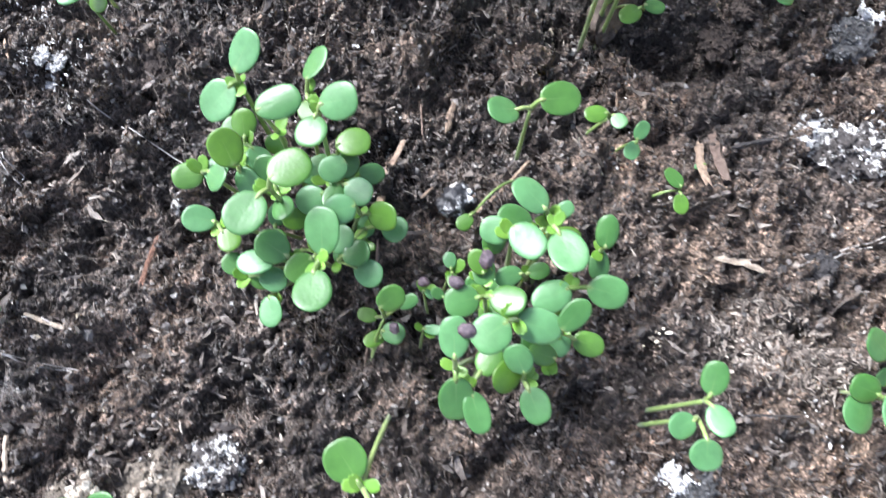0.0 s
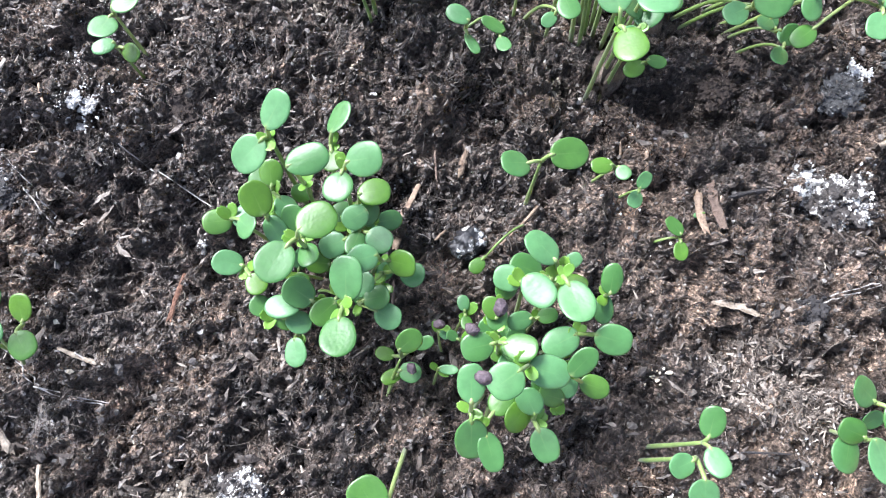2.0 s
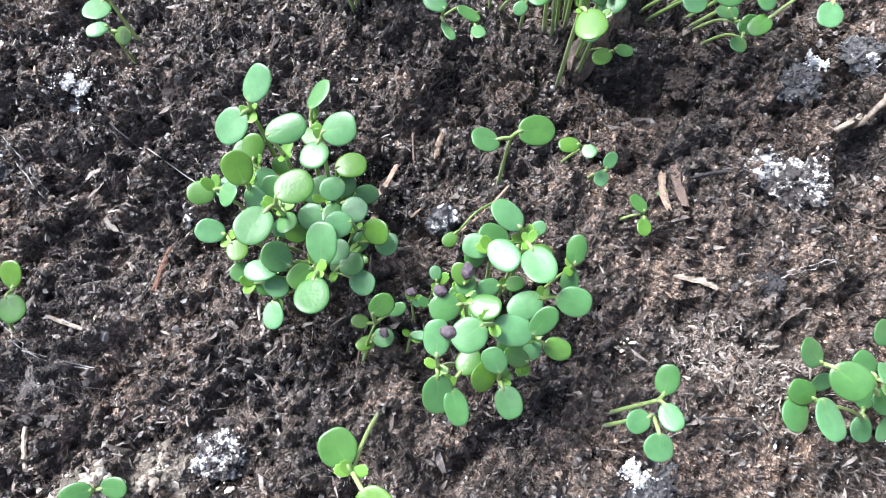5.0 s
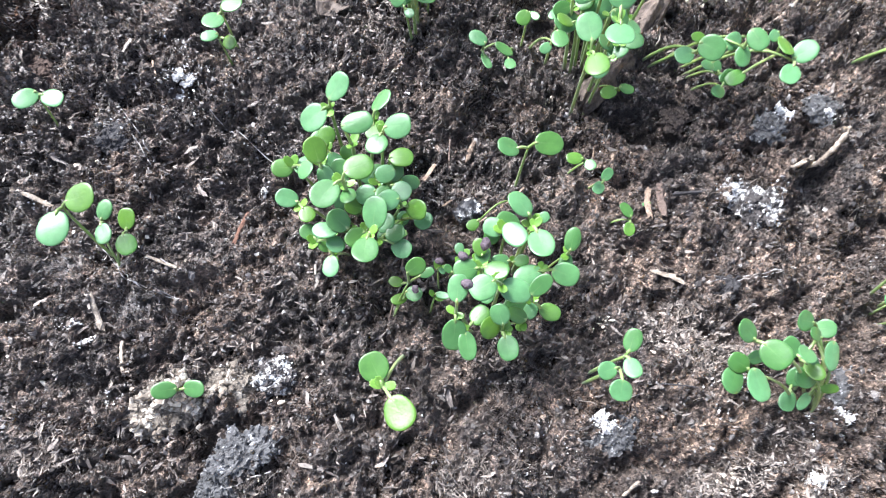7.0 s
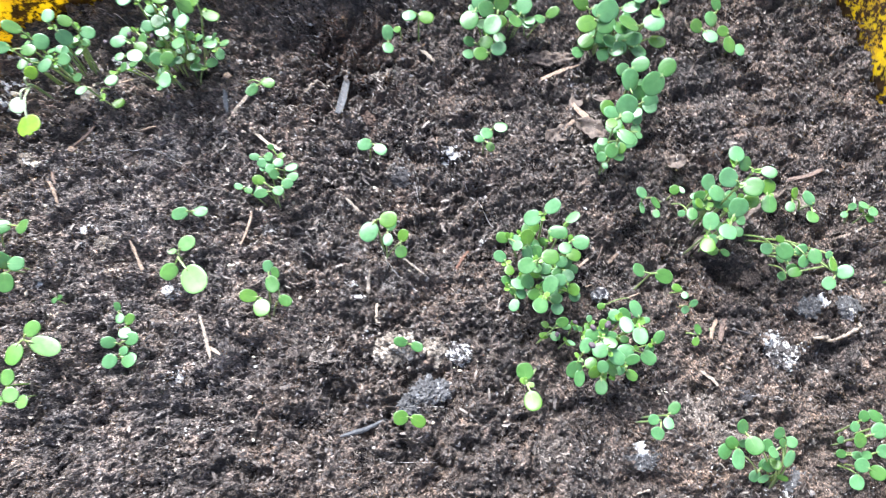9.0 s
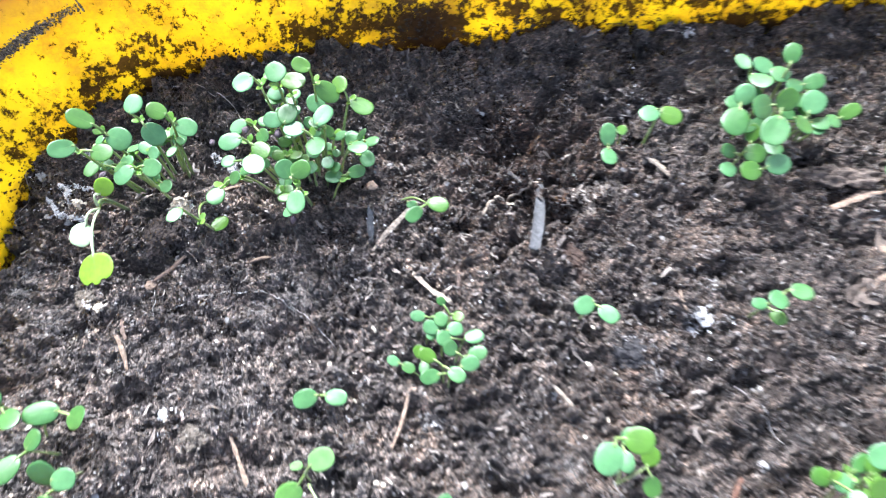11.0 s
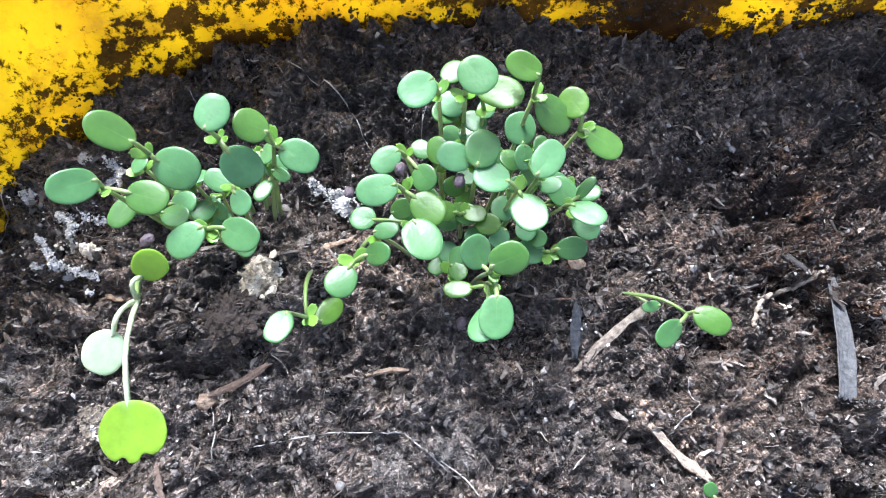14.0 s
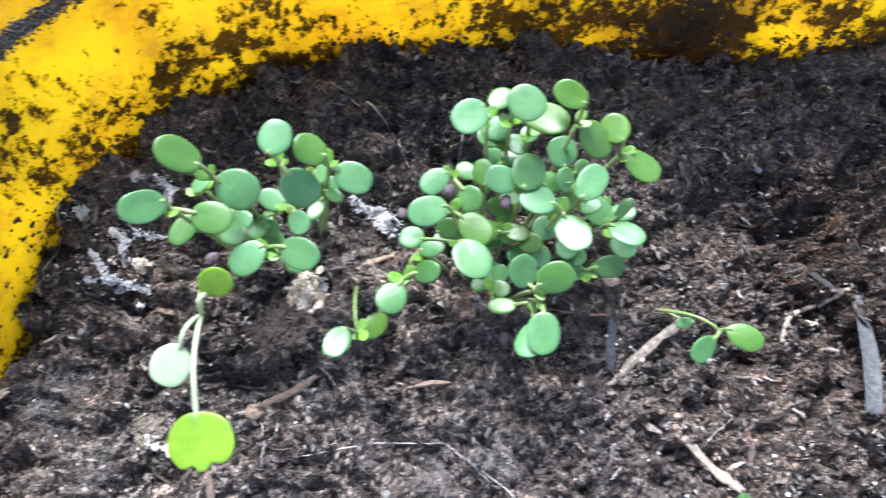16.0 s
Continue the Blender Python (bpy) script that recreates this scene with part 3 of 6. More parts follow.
# mud and crumbs that cling to the wall just above the soil
ring = outline(40, 160)
pick = rng.integers(0, len(ring), 30000)
px, py, qx, qy = (np.array([ring[k][c] for k in pick]) for c in range(4))
slide = rng.uniform(-0.0022, 0.0022, len(pick))
px, py = px - qy * slide, py + qx * slide
reach = np.array([6.0 * noise.noise((a * 38, b * 38, 1.0)) + 4.5 * noise.noise((a * 150, b * 150, 6.0)) for a, b in zip(px, py)]) + 1.0
for bx, by, high, wide in ((-109, 160, 11, 9), (-78, 160, 6, 9), (-40, 160, 3, 8), (60, 160, 4, 9), (-233, 112, 20, 12), (-234, 70, 1, 14), (-234, 30, 3, 14)):
    reach += high * np.exp(-((px * 1000 - bx) ** 2 + (py * 1000 - by) ** 2) / wide**2)
up = rng.uniform(0, 1, len(pick)) ** 1.2 * 26
keep = up < reach
off = 0.17 * up + 0.15
x, y = px * 1000 + qx * off, py * 1000 + qy * off
size = np.exp(rng.normal(-1.15, 0.45, len(x))).clip(0.15, 0.8)
strew("mud_on_wall", MUD, base_shapes(1, 10, 5, (0.4, 0.8)), x[keep], y[keep], (up + 1.0)[keep], size[keep], 0.8, "dark soil crumbs stuck to the yellow wall", "dried mud", rng)

# a ridge of mud in the groove under the lip, in the tub's corner
n = 3000
a = np.clip(rng.normal(0.5, 0.25, n), 0, 1)
ang = np.radians(118 + 50 * a)
out_ = CORNER * 1000 + 5.2
x, y = (X0 + CORNER) * 1000 + out_ * np.cos(ang), (Y1 - CORNER) * 1000 + out_ * np.sin(ang)
strew("mud_in_groove", CRUMB, base_shapes(1, 8, 6, (0.4, 0.8)), x, y, 30.5 + rng.normal(0, 0.9, n), rng.uniform(0.15, 0.42, n), 0.8, "dried dark mud in the groove below the tub's lip", "dried mud", rng)


# ---- seedlings ----
dice = random.Random(11)


def tube(bm, pts, radii, sides=7):
    """A round stalk through points, with a radius at each."""
    rings = []
    for k, p in enumerate(pts):
        way = (pts[min(k + 1, len(pts) - 1)] - pts[max(k - 1, 0)]).normalized()
        side = way.orthogonal().normalized()
        up = way.cross(side)
        rings.append([bm.verts.new(p + radii[k] * (math.cos(a) * side + math.sin(a) * up)) for a in (2 * math.pi * s / sides for s in range(sides))])
    for a, b in zip(rings, rings[1:]):
        # match the nearest start so that the tube does not twist
        shift = min(range(sides), key=lambda s: (b[s].co - a[0].co).length)
        b[:] = b[shift:] + b[:shift]
        for s in range(sides):
            bm.faces.new((a[s], a[(s + 1) % sides], b[(s + 1) % sides], b[s]))
    bm.faces.new(rings[0][::-1])
    bm.faces.new(rings[-1])
    return bm


def bend(a, b, lift, n=6):
    """Points from a to b along an arc that is lifted in the middle."""
    return [a.lerp(b, k / n) + Vector((0, 0, lift * math.sin(math.pi * k / n))) for k in range(n + 1)]


def blade(bm, base, way, across, length, width, cup, notch=0.0, thick=0.00045):
    """A rounded leaf from its base along way, a little cupped, with soft edges."""
    normal = way.cross(across).normalized()
    rim, count = [], 44 if notch else 24
    egg, lop, dent, wave = dice.uniform(0.0, 0.13), dice.uniform(-0.035, 0.035), dice.uniform(0, 0.03), dice.uniform(0, 6.28)
    spot = {}
    for k in range(count):
        a = 2 * math.pi * k / count
        c, s = math.cos(a), math.sin(a)
        r = 1.0 - 0.010 * math.cos(4 * a) + lop * math.sin(2 * a) * 0.5 + 0.012 * math.cos(5 * a + wave) - dent * math.exp(-(((a - math.pi) / 0.3) ** 2))
        if notch:
            # two small nicks near the tip make three shallow lobes
            r *= 1 - notch * math.exp(-(((abs(a - math.pi) - 0.36) / 0.14) ** 2))
        u = 0.5 - 0.5 * c * r
        v = 0.5 * s * r * (1.0 + egg * (u - 0.5))
        rim.append((u - 0.5, v))
    layers = []
    for top, scales in ((1, (0.3, 0.62, 0.86, 0.97)), (0, (1.0,)), (-1, (0.95, 0.6))):
        for sc in scales:
            ring_ = []
            for u, v in rim:
                a, b = u * sc, v * sc
                z = cup * (a * a + 1.3 * b * b) * length - 0.014 * length * math.exp(-(b * b) / 0.004) * (0.5 - a) * 0.5 + top * thick * (1.0 if abs(sc) < 0.9 else 0.6)
                z += 0.022 * length * (a * a + b * b) * 4 * math.sin(2 * math.atan2(b, a) + wave)
                ring_.append(bm.verts.new(base + way * ((a + 0.5) * length) + across * (b * width) + normal * z))
                spot[ring_[-1]] = (a + 0.5, b + 0.5)
            layers.append(ring_)
    for p, q in zip(layers, layers[1:]):
        for k in range(count):
            j = (k + 1) % count
            bm.faces.new((p[k], p[j], q[j], q[k]))
    for ring_, s, flip in ((layers[0], 1, False), (layers[-1], -1, True)):
        mid = bm.verts.new(base + way * (0.5 * length) + normal * (s * thick))
        spot[mid] = (0.5, 0.5)
        for k in range(count):
            j = (k + 1) % count
            bm.faces.new((ring_[j], ring_[k], mid) if not flip else (ring_[k], ring_[j], mid))
    bmesh.ops.recalc_face_normals(bm, faces=bm.faces)
    chart = bm.loops.layers.uv.new("blade")
    for face in bm.faces:
        for corner in face.loops:
            corner[chart].uv = spot[corner.vert]
    return bm


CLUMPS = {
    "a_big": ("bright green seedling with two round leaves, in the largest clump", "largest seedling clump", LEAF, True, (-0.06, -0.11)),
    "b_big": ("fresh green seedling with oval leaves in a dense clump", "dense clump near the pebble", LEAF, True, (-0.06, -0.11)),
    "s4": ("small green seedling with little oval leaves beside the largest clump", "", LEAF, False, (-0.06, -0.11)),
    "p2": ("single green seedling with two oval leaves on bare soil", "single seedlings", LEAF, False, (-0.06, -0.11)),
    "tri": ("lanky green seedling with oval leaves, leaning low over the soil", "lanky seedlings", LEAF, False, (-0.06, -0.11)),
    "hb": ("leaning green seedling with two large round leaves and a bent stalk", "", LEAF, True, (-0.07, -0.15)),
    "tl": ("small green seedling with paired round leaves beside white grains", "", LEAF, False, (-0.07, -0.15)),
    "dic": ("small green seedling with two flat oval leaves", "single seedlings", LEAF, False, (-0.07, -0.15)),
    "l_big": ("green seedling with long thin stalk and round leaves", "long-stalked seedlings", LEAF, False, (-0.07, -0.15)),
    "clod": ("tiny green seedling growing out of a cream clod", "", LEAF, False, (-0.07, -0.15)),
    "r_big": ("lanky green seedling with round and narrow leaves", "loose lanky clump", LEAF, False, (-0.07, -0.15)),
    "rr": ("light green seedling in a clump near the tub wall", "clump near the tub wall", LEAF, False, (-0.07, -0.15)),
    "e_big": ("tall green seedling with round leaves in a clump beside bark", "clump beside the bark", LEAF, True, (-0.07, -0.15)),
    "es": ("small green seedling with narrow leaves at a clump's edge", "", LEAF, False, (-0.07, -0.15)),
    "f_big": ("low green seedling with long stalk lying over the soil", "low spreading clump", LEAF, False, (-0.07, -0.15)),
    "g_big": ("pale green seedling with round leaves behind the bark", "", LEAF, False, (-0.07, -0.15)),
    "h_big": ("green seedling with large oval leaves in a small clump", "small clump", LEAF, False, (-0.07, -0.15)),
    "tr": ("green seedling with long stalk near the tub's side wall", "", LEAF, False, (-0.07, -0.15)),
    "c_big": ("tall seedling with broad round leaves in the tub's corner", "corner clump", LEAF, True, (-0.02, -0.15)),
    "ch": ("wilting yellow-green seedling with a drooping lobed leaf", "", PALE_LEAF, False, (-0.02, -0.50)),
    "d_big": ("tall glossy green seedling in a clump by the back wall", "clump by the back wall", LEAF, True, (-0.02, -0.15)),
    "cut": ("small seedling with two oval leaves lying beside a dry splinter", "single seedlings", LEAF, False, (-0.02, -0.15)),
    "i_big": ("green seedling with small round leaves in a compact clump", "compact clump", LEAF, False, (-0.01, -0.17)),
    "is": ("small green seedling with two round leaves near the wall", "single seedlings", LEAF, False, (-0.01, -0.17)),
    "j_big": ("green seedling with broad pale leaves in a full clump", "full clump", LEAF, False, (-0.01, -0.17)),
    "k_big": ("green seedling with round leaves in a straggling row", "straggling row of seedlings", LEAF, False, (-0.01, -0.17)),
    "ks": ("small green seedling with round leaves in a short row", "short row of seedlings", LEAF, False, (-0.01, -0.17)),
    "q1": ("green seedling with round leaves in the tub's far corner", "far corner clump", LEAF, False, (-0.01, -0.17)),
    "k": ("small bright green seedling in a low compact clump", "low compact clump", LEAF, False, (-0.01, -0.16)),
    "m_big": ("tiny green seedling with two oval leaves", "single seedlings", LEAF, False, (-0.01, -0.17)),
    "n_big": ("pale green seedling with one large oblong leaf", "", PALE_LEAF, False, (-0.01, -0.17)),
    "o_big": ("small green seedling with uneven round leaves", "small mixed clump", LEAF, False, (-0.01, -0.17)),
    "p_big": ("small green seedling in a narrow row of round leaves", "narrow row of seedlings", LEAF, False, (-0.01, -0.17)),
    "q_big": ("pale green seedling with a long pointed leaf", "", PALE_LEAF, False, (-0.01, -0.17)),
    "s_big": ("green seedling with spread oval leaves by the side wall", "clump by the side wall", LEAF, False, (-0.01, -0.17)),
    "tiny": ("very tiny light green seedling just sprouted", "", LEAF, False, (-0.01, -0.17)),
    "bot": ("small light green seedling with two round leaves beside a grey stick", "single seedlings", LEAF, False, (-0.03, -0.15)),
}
here = ["", "", LEAF, False, (0, 0)]
grown = []


def clump(key):
    """Names the clump to which the next seedlings belong."""
    here[:] = CLUMPS[key]
    grown[:] = []


def sprout(foot, apex, *leaves):
    """A seedling: its foot on the soil, the point where the leaf stalks meet, and leaves as centre, length and width, in millimetres."""
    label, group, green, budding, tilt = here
    grown.extend((foot, p) for p in leaves)
    origin = Vector((foot[0], foot[1], float(ground(*foot)) - 0.8)) * MM
    top = Vector(apex) * MM
    top.z = max(top.z, (float(ground(apex[0], apex[1])) + 1.0) * MM)
    thing = tagged(new("seedling"), label, "seedling", group)
    thing.location = origin
    lean = bend(Vector((0, 0, 0)), top - origin, 0.0, 7)
    out = (top - origin).xy.length
    lean = [p + Vector((0, 0, 0.35 * out * math.sin(math.pi * k / 7) ** 1.0)) if k else p for k, p in enumerate(lean)]
    thick = 0.00022 + 0.00018 * min(1, top.z / 0.02)
    part("stem", tube(bmesh.new(), lean, [thick * (1.15 - 0.35 * k / 7) for k in range(8)]), STALK, thing)
    for lx, ly, lz, length, width in leaves:
        mid = Vector((lx, ly, max(lz, float(ground(lx, ly)) + 1.6))) * MM
        length, width = length * MM, width * MM
        way = mid - top
        flat = way.xy.length
        if flat < 0.0006:
            way, flat = Vector((dice.uniform(-1, 1), dice.uniform(-1, 1), 0)).normalized() * 0.001, 0.001
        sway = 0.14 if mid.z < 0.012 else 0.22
        # leaves spread nearly level, tipped part way towards the camera by their clump's set tilt
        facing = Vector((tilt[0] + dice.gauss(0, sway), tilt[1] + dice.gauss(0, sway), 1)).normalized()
        limit = math.tan(radians(13 if mid.z > 0.006 else 6))
        rise = max(-limit * flat, min(limit * flat, way.z))
        way.z = 0
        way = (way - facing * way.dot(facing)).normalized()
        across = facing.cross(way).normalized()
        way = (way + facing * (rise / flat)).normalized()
        start = mid - way * length * 0.5
        wilted = "wilting" in label
        lobed = wilted and length > 0.0074
        shade = green if not wilted else WILTED if lobed or length < 0.0055 else WAXY
        bm = blade(bmesh.new(), start - origin, way, across, length, width, dice.uniform(-0.13, 0.03), 0.24 if lobed else 0.0, 0.00011 if length < 0.004 else 0.00016)
        leaf = part("leaf", bm, shade, thing)
        r = 0.00024 + 0.00009 * min(1, length / 0.006)
        joint = start + way * length * 0.06
        rib = start + way * length * 0.15
        arc = bend(top - origin, joint - origin, 0.0022 if wilted else 0.0004, 5) + [rib - origin]
        part("leaf_stalk", tube(bmesh.new(), arc, [r * 1.2, r * 1.1, r, r, r * 1.1, r * 1.05, r * 0.5], 6), PALE_STALK if wilted else STALK, leaf)
    if budding:
        for k in range(3):
            a = dice.uniform(0, 6.28)
            way = Vector((math.cos(a), math.sin(a), dice.uniform(0.3, 0.9))).normalized()
            across = Vector((0, 0, 1)).cross(way).normalized()
            size_ = dice.uniform(0.0015, 0.0030)
            part("bud_leaf", blade(bmesh.new(), top - origin, way, across, size_, size_ * 0.62, 0.05, 0.16, 0.00008), BUD, thing)
    return thing


def understorey(count, low=0.35, high=0.75):
    """Younger seedlings of the clump just named, under and between the leaves of the taller ones."""
    tall = list(grown)
    for _ in range(count):
        (foot, p), (_, q) = dice.sample(tall, 2)
        s_ = dice.uniform(0.25, 0.75)
        x_, y_ = (p[k] + (q[k] - p[k]) * s_ + dice.uniform(-1.5, 1.5) for k in (0, 1))
        z_ = max(float(ground(x_, y_)) + 3, (p[2] + q[2]) / 2 * dice.uniform(low, high))
        base = (foot[0] + (x_ - foot[0]) * 0.5, foot[1] + (y_ - foot[1]) * 0.5)
        turn, long = dice.uniform(0, math.pi), dice.uniform(0.72, 1.0) * (p[3] + q[3]) / 2
        away = [(x_ + e * math.cos(turn) * long * 0.62, y_ + e * math.sin(turn) * long * 0.62, z_ + dice.uniform(0.5, 2.0), long, long * dice.uniform(0.72, 0.88)) for e in (-1, 1)]
        sprout(base, (x_, y_, z_), *away)


clump("a_big")
sprout((-17.2, 21.6), (-16.4, 27.0, 20.7), (-13.6, 27.9, 25.2, 6.4, 4.9), (-20.3, 26.4, 20.6, 6.4, 5.6))
sprout((-12.3, 19.7), (-8.8, 24.2, 13.5), (-5.5, 26.3, 16.3, 5.9, 4.5), (-9.9, 21.0, 15.0, 3.9, 3.9))
sprout((-12.9, 13.8), (-9.8, 15.1, 23.5), (-7.0, 13.7, 26.5, 6.0, 5.1), (-12.0, 12.8, 25.0, 4.8, 4.5))
sprout((-16.7, 16.3), (-15.6, 18.9, 17.7), (-13.6, 18.4, 25.8, 6.6, 4.6), (-16.8, 19.5, 14.0, 3.5, 3.1))
sprout((-19.9, 18.9), (-20.6, 22.9, 12.3), (-19.2, 25.2, 14.0, 4.5, 4.0), (-20.0, 18.3, 15.0, 4.3, 3.8))
sprout((-21.5, 16.4), (-23.0, 19.1, 15.1), (-22.9, 20.0, 19.7, 5.7, 4.9), (-23.2, 16.0, 15.0, 5.1, 3.8))
sprout((-24.9, 18.7), (-28.2, 22.6, 12.3), (-30.4, 23.6, 12.0, 4.9, 4.2), (-26.4, 18.3, 17.0, 4.3, 4.1))
sprout((-20.1, 11.3), (-20.8, 11.3, 19.8), (-17.0, 11.1, 22.7, 6.2, 5.6), (-25.1, 9.5, 21.4, 6.5, 5.8))
sprout((-26.4, 13.9), (-30.5, 15.3, 9.9), (-32.3, 16.9, 11.6, 5.0, 4.1), (-30.0, 11.1, 12.7, 3.7, 3.5))
sprout((-12.9, 13.5), (-9.8, 14.6, 9.7), (-7.1, 13.5, 13.8, 5.4, 4.8), (-13.0, 14.8, 10.0, 4.5, 3.6))
sprout((-13.0, 11.5), (-9.9, 11.5, 8.4), (-11.8, 11.5, 13.9, 4.4, 4.1), (-7.0, 10.3, 7.2, 4.7, 3.5))
sprout((-14.4, 10.5), (-12.1, 10.0, 10.1), (-10.6, 6.1, 14.6, 4.7, 4.2), (-17.0, 10.9, 10.0, 4.8, 4.4))
sprout((-19.1, 9.8), (-19.3, 9.0, 6.8), (-20.5, 9.9, 9.0, 4.2, 3.5), (-17.0, 8.2, 9.0, 3.5, 3.2))
sprout((-20.0, 3.5), (-20.7, -0.7, 17.7), (-17.9, 2.7, 18.3, 7.0, 5.3), (-23.0, -4.6, 21.5, 6.3, 5.3))
sprout((-20.6, 4.8), (-21.6, 1.3, 11.3), (-23.3, 1.0, 15.0, 4.7, 3.9), (-16.4, 2.3, 12.0, 4.6, 4.1))
sprout((-14.4, 6.1), (-12.1, 3.2, 14.2), (-9.7, 1.1, 14.5, 5.2, 4.3), (-14.3, 3.9, 18.3, 4.7, 4.3))
sprout((-14.6, 6.1), (-12.4, 3.2, 7.3), (-9.0, -0.5, 11.0, 4.1, 4.0), (-17.3, 1.5, 8.0, 3.5, 3.2))
sprout((-18.5, 4.2), (-18.4, 0.4, 9.6), (-15.6, -0.8, 12.4, 4.5, 4.0), (-15.7, -4.0, 11.2, 4.6, 4.1))
sprout((-21.9, 5.7), (-23.6, 2.6, 13.4), (-24.9, 5.4, 16.0, 5.2, 4.7), (-28.1, 5.1, 15.3, 5.4, 3.9))
sprout((-26.3, 7.7), (-30.4, 5.7, 10.0), (-31.4, 8.2, 11.0, 3.6, 3.4), (-27.4, 2.2, 13.3, 4.1, 3.6))
sprout((-25.3, 5.0), (-28.8, 1.6, 8.8), (-30.2, -1.2, 12.0, 4.6, 3.6), (-29.5, 4.6, 10.0, 3.8, 3.0))
understorey(9)
clump("s4")
sprout((-22.8, -12.7), (-17.2, -9.6, 5.4), (-15.0, -9.1, 12.0, 4.5, 3.8), (-13.1, -10.1, 8.0, 3.4, 2.2), (-19.3, -7.3, 2.7, 3.4, 2.4))
sprout((-23.2, -13.0), (-18.9, -11.1, 2.6), (-20.3, -11.0, 2.5, 3.8, 2.5), (-17.4, -12.6, 7.0, 3.8, 3.3))
clump("b_big")
sprout((5.4, -14.8), (9.1, -12.8, 16.4), (8.1, -9.4, 20.3, 6.0, 4.7), (11.6, -13.0, 17.0, 2.8, 2.3))
sprout((4.9, -15.8), (8.4, -14.3, 18.7), (7.4, -18.5, 20.9, 6.9, 5.1))
sprout((2.1, -14.0), (4.0, -11.5, 14.7), (2.4, -9.6, 14.7, 4.6, 4.1), (4.3, -14.1, 19.1, 6.0, 4.6))
sprout((9.7, -19.1), (15.7, -19.3, 5.3), (16.9, -18.0, 10.0, 5.2, 3.5), (14.3, -21.0, 5.0, 5.0, 3.2))
sprout((3.4, -20.9), (6.0, -22.1, 15.0), (9.0, -25.6, 18.9, 5.4, 4.6), (3.3, -21.8, 15.5, 5.9, 4.5))
sprout((1.5, -17.3), (3.2, -16.5, 8.3), (0.9, -15.6, 11.0, 4.2, 3.0), (5.1, -17.2, 10.0, 3.4, 2.6))
sprout((-3.6, -17.7), (-4.6, -17.1, 17.8), (-2.8, -19.5, 21.4, 5.2, 4.2), (-7.5, -16.0, 18.7, 4.9, 4.3))
sprout((-2.7, -20.9), (-3.3, -22.1, 20.7), (-1.3, -24.4, 20.3, 6.3, 4.7), (-7.5, -22.2, 25.5, 5.2, 5.0))
sprout((-9.1, -21.4), (-13.1, -22.8, 18.5), (-11.3, -20.0, 24.3, 5.4, 3.9), (-15.1, -26.0, 17.1, 6.5, 4.7))
sprout((-8.8, -23.1), (-12.7, -25.5, 12.7), (-13.8, -28.9, 16.8, 5.7, 3.5), (-8.4, -24.0, 13.0, 4.5, 4.0))
sprout((-4.5, -25.3), (-6.0, -28.8, 12.8), (-6.8, -32.4, 14.3, 5.1, 4.2), (-5.3, -26.2, 15.8, 4.3, 4.0))
sprout((0.5, -23.7), (1.6, -26.3, 14.8), (3.1, -25.8, 21.2, 5.2, 3.4), (4.2, -29.7, 12.8, 4.5, 3.5))
sprout((-1.1, -25.2), (-0.8, -28.7, 10.3), (-1.9, -27.4, 13.0, 4.7, 3.2), (1.1, -27.6, 12.0, 3.7, 2.9))
sprout((-3.6, -15.2), (-2.4, -13.5, 12.5), (-2.1, -12.1, 14.7, 3.8, 2.9))
sprout((-5.7, -15.3), (-8.0, -13.4, 6.8), (-8.9, -11.6, 9.0, 2.2, 1.7))
sprout((-15.3, -15.4), (-13.4, -14.3, 3.8), (-12.1, -15.4, 6.0, 3.3, 1.6))
sprout((-11.2, -11.5), (-10.1, -9.1, 2.8), (-9.7, -10.3, 5.0, 1.8, 1.2))
understorey(8)
clump("p2")
sprout((15.8, 2.3), (18.1, 3.6, 12.6), (14.0, 5.0, 14.6, 5.4, 4.9), (21.8, 1.6, 15.0, 6.4, 5.2))
sprout((27.1, -0.5), (30.0, -2.5, 5.8), (27.7, -1.3, 8.0, 3.9, 3.0), (29.9, -4.3, 8.0, 2.8, 2.6))
sprout((30.7, -5.6), (33.1, -7.2, 1.5), (34.0, -6.6, 3.5, 3.4, 2.5), (30.6, -8.5, 3.5, 3.6, 2.7))
sprout((29.8, -15.9), (33.2, -17.8, 1.6), (33.0, -16.0, 4.0, 3.9, 2.6), (31.4, -20.0, 3.5, 3.5, 2.6))
sprout((13.6, -0.8), (3.9, -2.5, 1.5), (1.6, -3.2, 2.5, 3.2, 2.6))
sprout((37.7, -16.1), (39.0, -16.9, 1.5), (37.8, -16.5, 2.0, 1.3, 1.0))
clump("tri")
sprout((8.3, -42.7), (11.7, -43.9, 15.6), (14.0, -42.1, 17.5, 4.7, 3.5), (11.0, -46.5, 18.1, 4.4, 3.4))
sprout((6.3, -44.0), (10.0, -45.2, 14.2), (7.3, -44.7, 15.8, 3.8, 3.5), (7.3, -49.0, 17.0, 4.1, 4.6))
clump("hb")
sprout((-24.7, -21.8), (-31.0, -28.5, 16.4), (-31.0, -24.6, 17.2, 5.9, 5.6), (-30.4, -34.5, 20.0, 6.7, 5.8))
clump("tl")
sprout((-27.7, 66.2), (-27.6, 66.3, 12.4), (-24.8, 65.3, 15.2, 5.3, 4.7), (-30.2, 64.1, 14.0, 5.2, 5.0))
sprout((-30.7, 64.9), (-30.8, 64.8, 6.8), (-32.5, 64.9, 9.0, 4.3, 3.1), (-29.0, 61.1, 9.0, 4.5, 3.4))
clump("dic")
